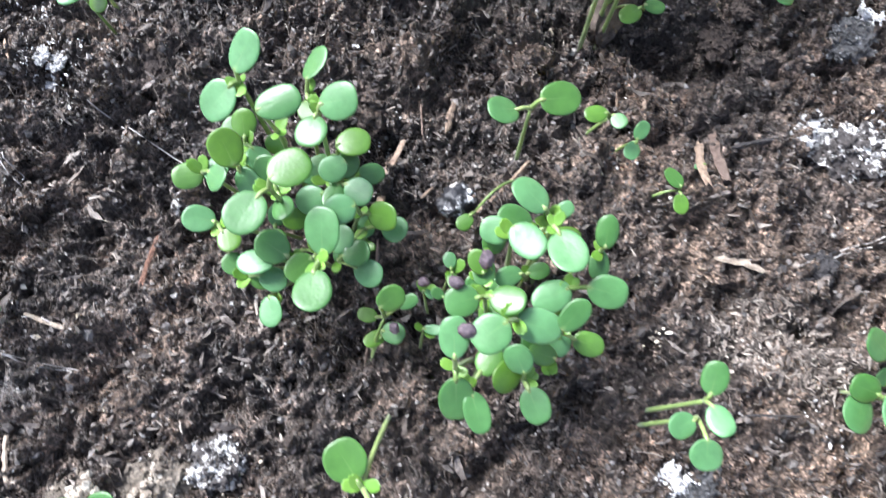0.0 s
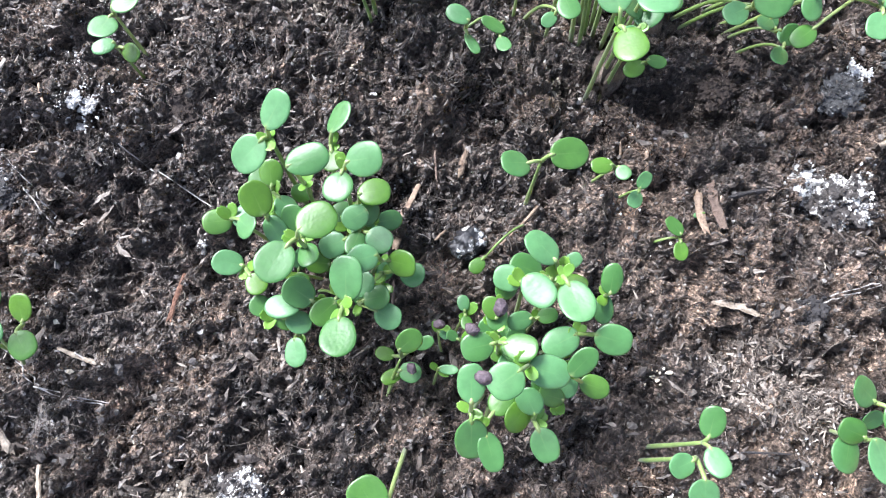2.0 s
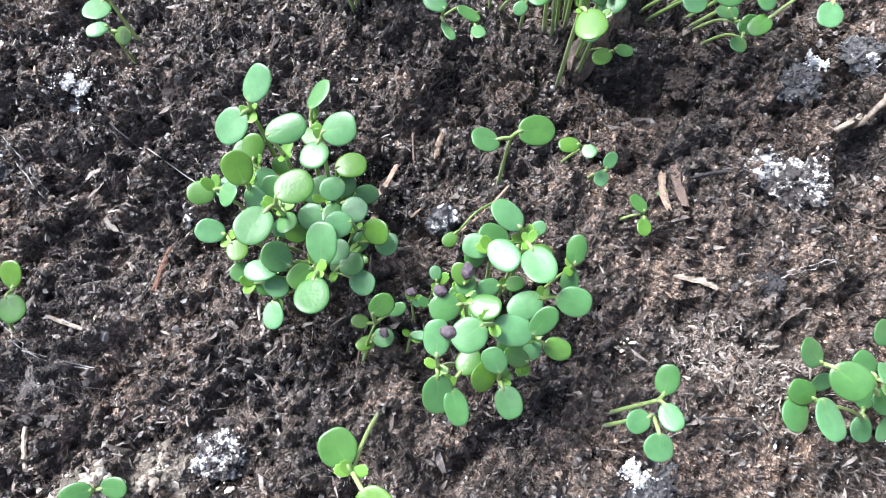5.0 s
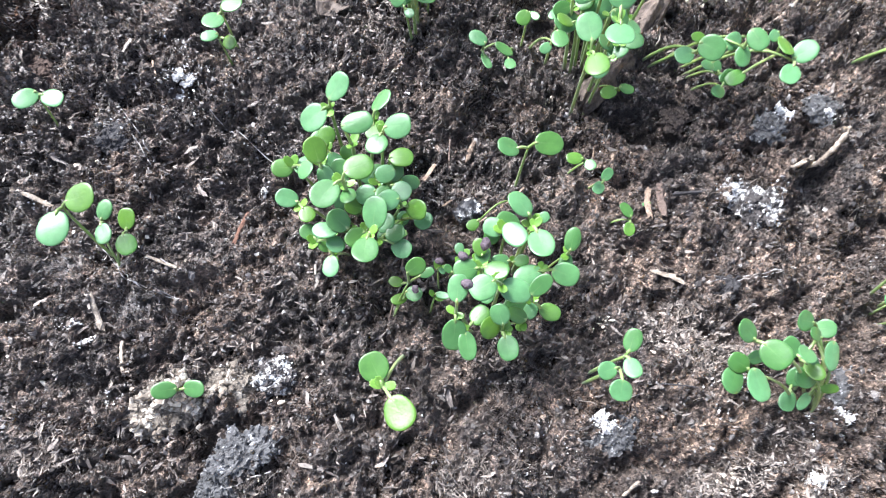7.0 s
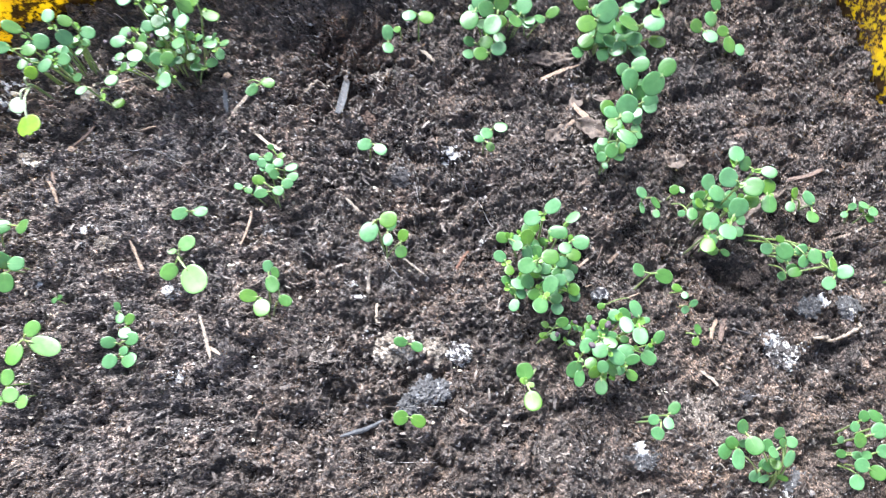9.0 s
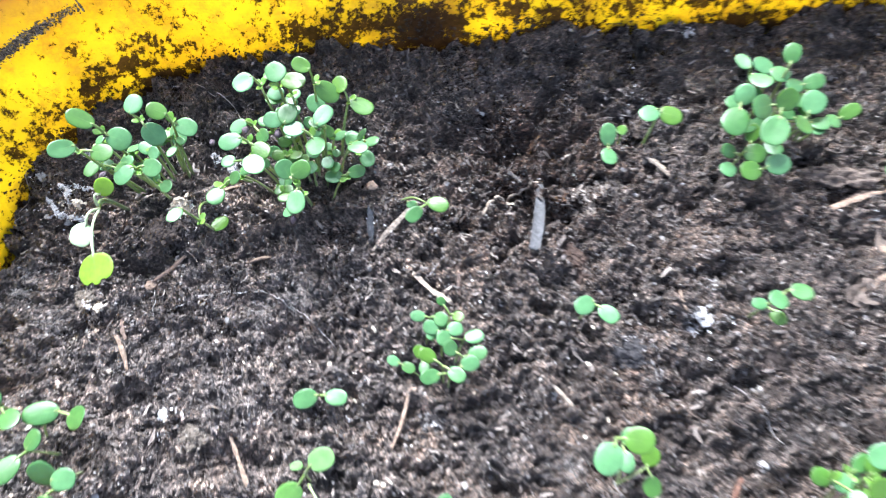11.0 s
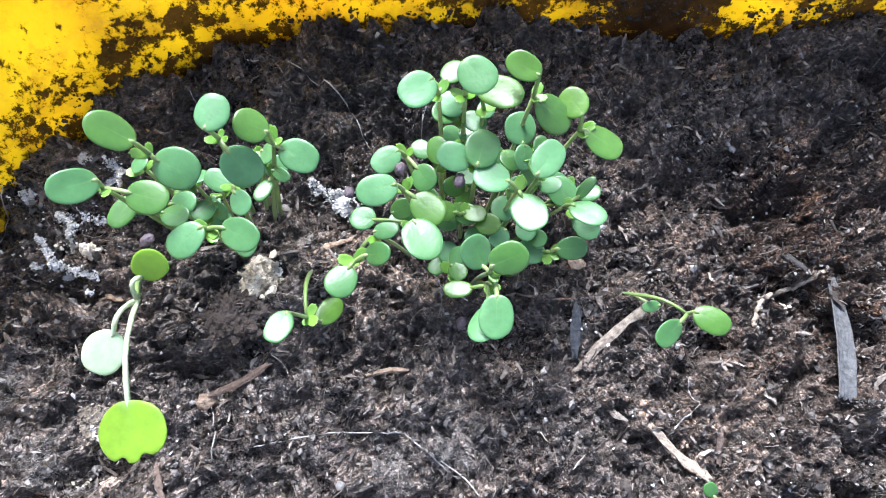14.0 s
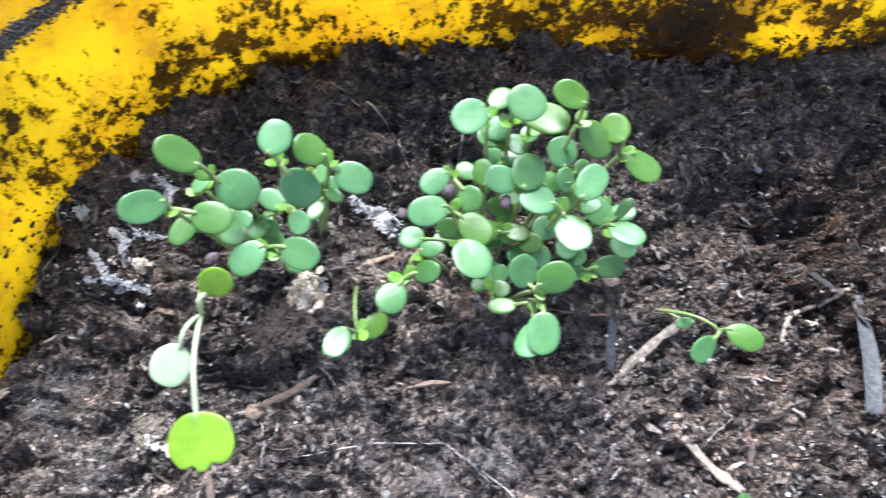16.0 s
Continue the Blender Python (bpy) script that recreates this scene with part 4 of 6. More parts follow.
sprout((-75.1, 68.3), (-73.4, 69.0, 6.8), (-75.5, 68.1, 9.0, 6.1, 4.7), (-70.1, 65.4, 9.0, 5.8, 4.4))
clump("l_big")
sprout((-73.0, 28.7), (-74.2, 35.1, 13.3), (-69.6, 34.0, 16.0, 6.7, 6.2), (-76.8, 30.7, 15.0, 7.6, 6.4))
sprout((-72.5, 25.4), (-70.8, 34.4, 3.0), (-69.2, 36.0, 5.0, 4.8, 3.7), (-71.0, 30.4, 5.5, 5.2, 3.9))
sprout((-73.1, 25.7), (-66.5, 28.9, 4.8), (-65.3, 31.1, 6.0, 5.0, 4.2), (-66.6, 24.4, 8.0, 4.9, 4.4))
clump("clod")
sprout((-68.2, -8.3), (-68.2, -8.3, 3.8), (-70.3, -7.6, 6.0, 5.1, 3.6), (-64.9, -10.0, 6.0, 4.8, 3.6))
clump("r_big")
sprout((44.8, -66.6), (35.0, -52.4, 15.3), (34.2, -50.4, 17.3, 4.8, 4.3), (36.0, -56.4, 17.7, 6.0, 5.6))
sprout((45.1, -69.5), (48.1, -56.1, 13.4), (45.0, -53.8, 17.3, 4.1, 4.1), (49.4, -56.9, 14.0, 3.9, 3.7))
sprout((42.7, -67.6), (32.5, -57.0, 11.3), (31.2, -54.8, 13.0, 4.6, 4.0), (31.6, -59.8, 14.0, 6.6, 5.0))
sprout((34.4, -56.6), (30.7, -55.6, 9.8), (28.8, -57.0, 12.0, 5.5, 4.8), (35.1, -55.4, 12.0, 3.5, 2.8))
sprout((45.7, -69.7), (46.2, -57.6, 14.3), (42.1, -59.1, 16.0, 5.7, 3.8), (45.4, -56.8, 17.0, 3.4, 2.7))
sprout((45.0, -70.7), (49.6, -59.3, 10.5), (48.0, -61.8, 12.7, 6.0, 3.7))
sprout((45.0, -70.7), (44.4, -64.5, 9.3), (41.9, -63.1, 11.0, 4.9, 4.2), (44.5, -61.9, 12.0, 4.6, 1.6))
sprout((45.0, -70.7), (44.9, -66.1, 5.3), (40.3, -66.8, 8.0, 4.9, 2.3), (46.6, -67.1, 7.0, 4.7, 2.1))
understorey(2)
clump("rr")
sprout((72.7, -56.1), (72.6, -53.5, 12.3), (74.2, -52.1, 15.0, 3.8, 3.6), (70.9, -54.8, 14.0, 3.8, 3.3))
sprout((70.7, -62.4), (69.5, -63.1, 6.3), (67.3, -62.5, 8.0, 4.1, 2.9), (71.7, -63.7, 9.0, 3.9, 2.9))
sprout((73.4, -59.1), (73.5, -58.1, 13.8), (76.4, -57.0, 17.0, 5.4, 4.9), (70.6, -59.1, 15.0, 5.3, 4.7))
sprout((72.2, -65.5), (71.7, -67.9, 11.3), (69.4, -66.5, 14.0, 4.9, 4.6), (74.1, -69.3, 13.0, 5.1, 4.7))
sprout((74.4, -62.6), (75.1, -63.6, 11.3), (72.9, -63.8, 12.0, 3.6, 2.8), (77.4, -63.3, 15.0, 5.1, 4.7))
sprout((78.1, -57.2), (80.9, -55.2, 12.3), (77.8, -52.5, 15.0, 5.3, 3.6), (84.0, -58.0, 14.0, 4.8, 4.3))
sprout((71.5, -59.8), (70.6, -59.2, 5.5), (69.1, -58.3, 7.0, 3.0, 2.7))
sprout((70.2, -66.0), (68.7, -68.8, 10.5), (67.3, -71.3, 12.0, 4.9, 4.6))
clump("e_big")
sprout((47.2, 24.2), (47.4, 25.2, 31.3), (43.6, 27.1, 34.0, 7.3, 6.6), (51.2, 23.3, 33.0, 6.9, 6.6))
sprout((54.0, 21.7), (57.9, 21.3, 26.3), (56.9, 18.1, 29.0, 6.5, 5.2), (58.8, 24.6, 28.0, 5.4, 5.1))
sprout((38.5, 14.4), (34.0, 10.2, 28.3), (35.3, 13.9, 31.0, 6.2, 5.3), (32.7, 6.4, 30.0, 6.2, 5.0))
sprout((44.0, 16.6), (42.5, 13.5, 29.3), (45.0, 17.2, 32.0, 6.5, 6.3), (39.9, 9.7, 31.0, 6.2, 6.0))
sprout((53.1, 28.2), (56.5, 31.4, 26.8), (59.5, 29.0, 30.0, 5.3, 4.3), (53.6, 33.8, 28.0, 5.2, 5.2))
sprout((43.0, 25.4), (41.0, 27.1, 24.3), (39.9, 29.0, 27.0, 5.9, 5.6), (42.1, 25.2, 26.0, 6.1, 5.4))
sprout((48.2, 21.8), (48.9, 21.6, 26.5), (51.9, 20.5, 28.0, 5.3, 5.3))
sprout((46.9, 21.2), (47.0, 20.6, 20.5), (47.4, 18.0, 22.0, 4.4, 3.9))
sprout((43.4, 23.6), (41.7, 24.2, 16.5), (39.1, 25.2, 18.0, 4.5, 4.0))
sprout((48.6, 29.6), (49.7, 33.6, 28.5), (50.6, 37.0, 30.0, 5.9, 5.4))
understorey(7)
clump("es")
sprout((37.0, 34.3), (36.7, 25.1, 11.9), (35.9, 22.0, 17.2, 4.8, 4.0), (34.9, 24.8, 11.0, 3.0, 2.5))
sprout((33.9, 34.8), (23.5, 33.8, 6.3), (22.9, 35.0, 10.0, 4.8, 3.6), (22.7, 30.3, 7.0, 5.1, 2.3))
sprout((34.3, 35.6), (28.8, 31.1, 3.8), (28.4, 31.9, 6.0, 5.1, 2.6), (27.7, 27.6, 6.0, 4.2, 2.8))
sprout((36.1, 35.7), (36.5, 35.4, 9.3), (34.0, 33.8, 12.0, 3.9, 3.6), (37.0, 33.8, 11.0, 3.4, 2.0))
sprout((39.8, 29.5), (41.8, 30.4, 13.8), (38.8, 29.0, 16.0, 3.5, 2.4), (42.6, 29.0, 16.0, 3.0, 2.4))
sprout((44.5, 17.4), (49.1, 11.8, 1.5), (45.9, 11.8, 3.0, 4.3, 3.4), (50.2, 10.6, 3.0, 3.7, 2.6))
clump("f_big")
sprout((60.5, 17.9), (61.8, 6.0, 15.2), (58.6, 6.5, 16.0, 4.6, 4.2), (62.9, 4.1, 18.9, 6.0, 5.5))
sprout((60.9, 15.7), (67.8, 4.0, 11.8), (63.9, 3.2, 13.0, 3.5, 3.2), (70.9, 5.0, 15.0, 4.8, 3.7))
sprout((65.8, 15.2), (71.4, 2.1, 15.8), (71.3, 0.5, 21.0, 5.4, 4.4), (70.6, 0.8, 15.0, 5.0, 3.7))
sprout((67.6, 12.5), (79.3, -1.4, 12.8), (79.0, -2.0, 17.0, 6.0, 3.7), (67.4, -2.2, 13.0, 5.1, 3.7))
sprout((68.0, 10.3), (80.0, -5.1, 14.6), (82.0, -5.1, 16.9, 5.8, 5.0), (75.6, -8.3, 16.8, 5.2, 4.4))
sprout((78.3, 10.1), (81.6, 2.4, 12.8), (79.2, 1.6, 16.0, 3.2, 2.7), (65.4, 9.9, 14.0, 3.5, 2.7))
understorey(2)
clump("g_big")
sprout((81.5, 23.4), (74.9, 18.2, 21.3), (73.7, 20.3, 24.0, 5.5, 3.9), (73.4, 13.7, 23.0, 5.0, 4.2))
sprout((81.5, 23.4), (72.4, 23.4, 16.3), (72.5, 24.4, 19.0, 4.1, 3.0), (70.0, 20.0, 18.0, 4.1, 3.4))
sprout((107.8, 18.7), (102.9, 18.8, 9.8), (99.8, 19.1, 12.0, 4.0, 3.7), (102.2, 16.4, 12.0, 3.7, 3.4))
understorey(2)
clump("h_big")
sprout((13.4, 49.3), (11.9, 47.0, 19.2), (10.7, 46.1, 24.8, 6.0, 5.2), (8.8, 47.3, 18.0, 4.1, 3.8))
sprout((15.3, 52.0), (14.9, 51.1, 21.3), (16.1, 49.6, 27.0, 7.8, 5.2), (9.7, 52.2, 20.0, 4.3, 3.4))
sprout((20.2, 56.6), (22.4, 58.2, 13.2), (22.8, 55.8, 10.7, 5.2, 4.3), (23.1, 53.1, 20.0, 3.0, 2.5))
sprout((15.5, 56.9), (15.2, 58.6, 23.8), (12.4, 56.0, 26.0, 4.7, 4.2), (18.3, 57.7, 26.0, 4.8, 4.5))
understorey(3)
clump("tr")
sprout((106.2, -6.5), (108.9, -14.4, 11.8), (105.2, -12.8, 14.0, 4.0, 3.8), (108.1, -16.7, 14.0, 6.4, 4.3))
sprout((107.5, -7.1), (112.7, -13.5, 11.8), (113.9, -10.3, 14.0, 6.2, 4.6), (113.2, -14.5, 14.0, 5.4, 4.0))
clump("c_big")
sprout((-191.3, 117.9), (-193.2, 118.2, 27.1), (-196.5, 119.1, 32.6, 6.9, 5.1), (-189.9, 116.7, 26.0, 7.0, 6.1))
sprout((-194.7, 114.3), (-198.4, 112.7, 28.0), (-200.9, 111.7, 31.2, 6.6, 4.7), (-192.0, 111.0, 29.3, 6.2, 4.8))
sprout((-194.4, 115.5), (-198.0, 114.5, 17.3), (-199.2, 112.4, 20.0, 5.6, 3.6), (-191.9, 112.2, 19.0, 5.3, 3.7))
sprout((-185.1, 119.2), (-183.5, 120.2, 28.1), (-183.1, 121.3, 33.8, 5.4, 4.7), (-180.5, 116.7, 26.8, 6.4, 5.6))
sprout((-180.6, 119.5), (-176.7, 120.8, 25.4), (-178.8, 121.3, 30.2, 5.2, 4.8), (-173.1, 119.3, 24.9, 6.3, 4.8))
sprout((-185.0, 116.8), (-183.5, 116.6, 19.8), (-186.5, 118.4, 18.0, 4.6, 3.6), (-180.5, 111.6, 26.0, 3.9, 3.5))
sprout((-181.7, 118.7), (-178.4, 119.5, 16.8), (-179.5, 116.8, 18.0, 4.3, 2.5), (-176.6, 118.5, 20.0, 3.8, 2.0))
sprout((-186.0, 111.3), (-185.0, 108.1, 24.7), (-187.4, 106.1, 26.0, 6.0, 4.6), (-179.7, 106.3, 27.9, 6.7, 4.6))
sprout((-193.5, 118.3), (-196.5, 118.9, 20.8), (-196.5, 118.7, 23.0, 3.2, 2.8))
sprout((-190.1, 118.7), (-191.4, 119.4, 14.3), (-190.2, 119.3, 17.0, 4.2, 3.5), (-192.0, 117.3, 16.0, 3.9, 3.4))
sprout((-182.9, 120.8), (-180.3, 122.7, 16.8), (-178.8, 122.0, 20.0, 4.0, 3.5), (-181.7, 122.2, 18.0, 3.7, 3.2))
sprout((-189.0, 116.1), (-189.6, 115.4, 11.3), (-189.7, 114.9, 14.0, 3.9, 3.4), (-187.4, 115.3, 13.0, 3.6, 3.1))
understorey(4)
clump("ch")
sprout((-200.4, 111.9), (-192.9, 98.0, 26.1), (-190.8, 101.8, 28.3, 5.1, 4.7))
sprout((-200.4, 111.9), (-193.7, 98.3, 23.8), (-196.6, 91, 25, 6, 5.5), (-190.9, 80.9, 27, 7.8, 9.9))
clump("d_big")
sprout((-151.3, 123.5), (-153.1, 127.4, 28.5), (-156.0, 125.1, 33.6, 5.6, 5.1), (-150.9, 131.6, 27.7, 4.5, 3.7))
sprout((-148.7, 124.3), (-149.1, 128.7, 25.8), (-147.9, 127.2, 34.0, 5.9, 5.3), (-151.0, 129.6, 22.0, 5.0, 4.2))
sprout((-146.8, 123.7), (-146.2, 127.7, 23.8), (-144.4, 127.0, 30.0, 7.2, 5.1), (-145.7, 128.7, 22.0, 3.3, 2.8))
sprout((-142.4, 123.5), (-139.4, 127.3, 28.0), (-141.5, 128.6, 34.0, 5.4, 3.9), (-136.3, 125.5, 26.4, 7.0, 5.4))
sprout((-137.3, 122.0), (-131.6, 125.1, 22.0), (-133.2, 127.5, 26.3, 5.0, 4.5), (-128.1, 123.2, 22.2, 6.8, 5.3))
sprout((-142.8, 120.8), (-139.9, 123.2, 18.5), (-140.4, 125.8, 21.4, 5.3, 5.0), (-139.9, 121.6, 20.0, 4.2, 3.3))
sprout((-147.6, 117.5), (-147.3, 118.2, 23.3), (-146.7, 120.2, 26.0, 6.1, 5.2), (-150.7, 119.3, 25.0, 5.4, 4.4))
sprout((-154.4, 120.3), (-157.9, 122.5, 18.0), (-160.8, 120.4, 21.5, 5.0, 4.1), (-155.1, 118.6, 18.9, 4.7, 4.2))
sprout((-151.2, 119.5), (-152.9, 121.2, 16.3), (-153.1, 122.7, 20.0, 4.7, 3.8), (-155.5, 124.4, 17.0, 3.8, 3.1))
sprout((-154.5, 115.8), (-158.0, 115.5, 21.0), (-161.8, 114.3, 24.4, 6.2, 4.7), (-154.5, 112.4, 22.0, 6.0, 4.8))
sprout((-153.9, 112.9), (-157.0, 111.1, 19.2), (-155.3, 106.7, 25.0, 6.8, 5.7), (-164.3, 112.4, 17.8, 4.1, 3.8))
sprout((-157.7, 113.6), (-162.9, 112.2, 10.3), (-161.1, 112.2, 13.0, 4.5, 3.1), (-159.4, 114.5, 12.0, 3.0, 2.6))
sprout((-163.1, 116.2), (-165.4, 106.0, 16.4), (-161.9, 106.2, 19.7, 5.2, 3.6), (-167.2, 102.7, 17.6, 5.4, 4.8))
sprout((-174.0, 108.1), (-172.8, 98.3, 12.4), (-174.2, 94.4, 25.0, 5.2, 3.6), (-170.6, 101.2, 4.1, 5.7, 3.9))
sprout((-143.7, 115.6), (-141.4, 115.2, 22.1), (-145.4, 116.1, 25.0, 5.6, 4.8), (-140.0, 111.4, 23.5, 7.2, 5.2))
sprout((-141.5, 117.2), (-137.9, 117.6, 22.2), (-137.5, 118.2, 26.8, 6.5, 4.5), (-137.5, 122.7, 22.0, 3.3, 2.5))
sprout((-138.3, 116.0), (-133.0, 115.8, 14.2), (-130.1, 113.5, 17.9, 6.2, 4.5), (-129.4, 118.8, 15.0, 4.5, 2.1))
sprout((-143.8, 117.1), (-141.6, 117.6, 13.8), (-142.6, 115.6, 14.0, 4.3, 4.0), (-141.0, 118.0, 18.0, 3.0, 2.4))
sprout((-146.6, 107.4), (-145.8, 102.6, 22.3), (-147.7, 105.3, 23.6, 5.3, 5.0), (-143.4, 103.8, 25.4, 5.8, 4.8))
sprout((-146.4, 107.4), (-145.6, 102.6, 15.3), (-146.7, 95.8, 21.0, 6.4, 4.7), (-149.9, 102.4, 14.0, 4.6, 3.0))
sprout((-145.9, 106.6), (-144.8, 101.4, 20.8), (-145.1, 96.2, 23.0, 6.3, 4.9))
sprout((-149.6, 109.8), (-150.4, 106.4, 9.8), (-149.8, 105.8, 12.0, 3.4, 2.9), (-149.9, 108.2, 12.0, 3.4, 2.9))
sprout((-144.7, 112.7), (-142.9, 110.7, 11.8), (-143.3, 110.7, 14.0, 3.9, 3.4))
sprout((-148.9, 124.5), (-149.3, 129.0, 18.3), (-151.8, 128.5, 21.0, 4.7, 4.0), (-147.4, 127.7, 20.0, 4.2, 3.6))
sprout((-148.3, 123.5), (-148.5, 127.4, 14.3), (-147.5, 127.1, 17.0, 4.5, 3.8), (-150.5, 127.2, 16.0, 4.4, 3.7))
sprout((-148.1, 119.0), (-148.1, 120.5, 12.8), (-148.0, 120.4, 16.0, 4.3, 3.8), (-150.3, 119.3, 14.0, 4.2, 3.5))
sprout((-144.0, 120.5), (-141.8, 122.8, 13.8), (-141.5, 122.6, 17.0, 4.1, 3.6), (-143.3, 124.0, 15.0, 3.9, 3.3))
sprout((-140.8, 118.5), (-136.9, 119.7, 13.3), (-138.3, 120.2, 16.0, 4.1, 3.5), (-135.0, 119.2, 15.0, 4.0, 3.3))
sprout((-148.8, 115.3), (-149.2, 114.8, 10.8), (-148.4, 114.6, 14.0, 4.1, 3.6), (-151.3, 114.1, 12.0, 3.8, 3.5))
sprout((-146.3, 114.1), (-145.4, 112.9, 11.3), (-145.1, 112.6, 15.0, 4.2, 3.6), (-146.9, 111.7, 12.0, 3.8, 3.3))
sprout((-142.1, 113.7), (-139.0, 112.4, 10.3), (-139.0, 112.4, 13.0, 4.0, 3.5), (-137.1, 111.3, 12.0, 3.5, 3.0))
sprout((-154.5, 115.7), (-158.0, 115.4, 10.8), (-158.5, 115.4, 14.0, 4.1, 3.4), (-156.7, 114.5, 12.0, 3.7, 3.1))
sprout((-150.3, 111.8), (-151.5, 109.4, 7.3), (-151.2, 109.5, 10.0, 3.9, 3.3), (-153.0, 107.5, 9.0, 3.3, 2.8))
understorey(7)
clump("cut")
sprout((-121.0, 105.2), (-112.9, 99.8, 8.4), (-110.2, 98.2, 11.3, 6.1, 4.3), (-116.7, 96.4, 10.0, 5.6, 3.8))
sprout((-120.6, 104.9), (-116.2, 102.0, 2.8), (-117.4, 101.8, 5.0, 3.1, 2.0))
clump("i_big")
sprout((-12.2, 115.0), (-9.6, 114.3, 12.8), (-7.4, 117.6, 15.0, 6.9, 6.4), (-11.9, 111.0, 15.0, 6.4, 5.9))
sprout((-19.7, 124.7), (-21.2, 129.2, 12.8), (-22.8, 132.4, 15.0, 5.6, 3.7), (-19.6, 126.0, 15.0, 7.0, 5.6))
sprout((-23.6, 110.5), (-27.2, 107.3, 7.3), (-24.0, 106.3, 10.0, 6.0, 5.5), (-30.3, 108.2, 9.0, 5.1, 4.2))
sprout((-4.8, 115.7), (1.7, 115.3, 8.3), (-1.2, 113.7, 11.0, 5.1, 4.6), (4.6, 116.8, 10.0, 6.1, 4.2))
sprout((-18.4, 113.6), (-19.2, 112.0, 16.8), (-17.0, 115.9, 20.0, 6.3, 5.9), (-21.5, 108.2, 18.0, 8.5, 7.2))
sprout((-21.1, 106.4), (-23.4, 101.1, 9.3), (-26.8, 100.7, 11.0, 6.4, 5.5), (-19.9, 101.5, 12.0, 6.4, 5.9))
sprout((-23.7, 117.1), (-27.4, 117.5, 13.3), (-25.0, 121.8, 15.0, 6.0, 5.5), (-29.8, 113.3, 16.0, 8.6, 7.3))
sprout((-11.3, 121.1), (-8.3, 123.7, 12.8), (-5.6, 124.0, 15.0, 6.0, 4.6), (-11.0, 123.3, 15.0, 5.6, 4.6))
sprout((-16.2, 124.6), (-15.8, 129.0, 12.8), (-17.8, 130.6, 15.0, 6.1, 4.7), (-13.9, 127.5, 15.0, 5.6, 5.1))
sprout((-14.5, 123.3), (-13.2, 127.0, 18.5), (-12.0, 130.3, 20.0, 6.0, 4.6))
sprout((-17.6, 116.3), (-17.9, 116.2, 16.5), (-22.7, 115.5, 18.0, 8.2, 6.8))
sprout((-11.5, 114.6), (-8.5, 113.7, 10.5), (-5.6, 112.7, 12.0, 5.1, 4.6))
sprout((-24.8, 109.2), (-29.1, 105.3, 6.5), (-31.3, 103.2, 8.0, 5.1, 4.6))
understorey(7)
clump("is")
sprout((-50.0, 117.5), (-49.3, 117.6, 15.5), (-53.0, 115.7, 19.3, 5.9, 5.0), (-46.5, 116.5, 16.2, 6.4, 5.5))
sprout((-61.6, 114.1), (-62.2, 113.8, 7.3), (-62.1, 115.7, 10.0, 6.5, 4.6), (-62.6, 109.6, 9.0, 5.5, 4.6))
sprout((-56.9, 118.3), (-57.0, 118.5, 7.8), (-58.2, 116.8, 10.0, 4.2, 2.8))
clump("j_big")
sprout((21.4, 109.9), (17.7, 112.1, 14.8), (14.5, 114.5, 17.0, 7.3, 5.5), (20.8, 109.6, 17.0, 6.3, 5.4))
sprout((35.4, 113.3), (39.3, 117.3, 17.8), (41.7, 121.6, 20.0, 8.7, 6.4), (36.9, 113.1, 20.0, 8.6, 5.9))
sprout((29.2, 109.5), (29.8, 111.4, 14.8), (26.1, 112.7, 17.0, 6.4, 5.0), (33.4, 110.2, 17.0, 7.3, 6.4))
sprout((33.0, 103.3), (35.6, 102.0, 15.3), (30.6, 101.9, 18.0, 9.8, 7.6), (40.7, 102.1, 17.0, 8.5, 7.6))
sprout((28.4, 101.5), (28.5, 99.1, 9.8), (33.1, 99.0, 12.0, 7.3, 5.5), (23.8, 99.3, 12.0, 6.4, 5.9))
sprout((25.4, 99.2), (23.9, 95.6, 7.8), (20.8, 95.1, 9.0, 5.5, 5.0), (27.0, 96.1, 11.0, 6.4, 5.5))
sprout((39.2, 108.3), (45.0, 109.7, 14.8), (47.1, 113.5, 17.0, 6.8, 5.9), (43.0, 105.9, 17.0, 5.4, 5.0))
sprout((22.0, 105.4), (18.6, 105.2, 17.3), (22.9, 107.2, 20.0, 9.4, 8.5), (14.4, 103.3, 19.0, 9.4, 7.1))
sprout((21.9, 103.4), (18.5, 102.2, 11.8), (21.9, 103.2, 17.0, 8.1, 7.2), (15.0, 101.1, 11.0, 6.9, 5.9))
sprout((27.6, 113.5), (27.3, 117.7, 15.5), (26.9, 122.1, 17.0, 7.4, 5.5))
sprout((28.2, 105.4), (28.1, 105.1, 15.5), (27.3, 101.2, 17.0, 6.7, 5.8))
sprout((35.2, 101.7), (39.0, 99.5, 9.5), (42.6, 97.4, 11.0, 6.8, 5.9))
sprout((19.2, 101.5), (14.4, 99.2, 7.5), (11.4, 97.7, 9.0, 5.5, 5.0))
understorey(7)
clump("k_big")
sprout((20.4, 60.0), (17.1, 55.1, 8.3), (21.9, 55.7, 11.0, 7.3, 5.6), (12.4, 54.5, 10.0, 8.6, 6.0))
sprout((22.4, 66.3), (20.2, 64.8, 12.3), (23.2, 68.3, 15.0, 8.6, 7.8), (17.2, 61.4, 14.0, 6.9, 6.0))
sprout((30.0, 71.2), (31.9, 72.3, 8.8), (30.7, 75.5, 11.0, 6.2, 5.3), (33.1, 69.1, 11.0, 6.1, 5.3))
sprout((28.1, 79.6), (29.0, 85.2, 11.8), (25.4, 84.5, 14.0, 6.6, 4.9), (32.6, 85.9, 14.0, 7.1, 6.2))
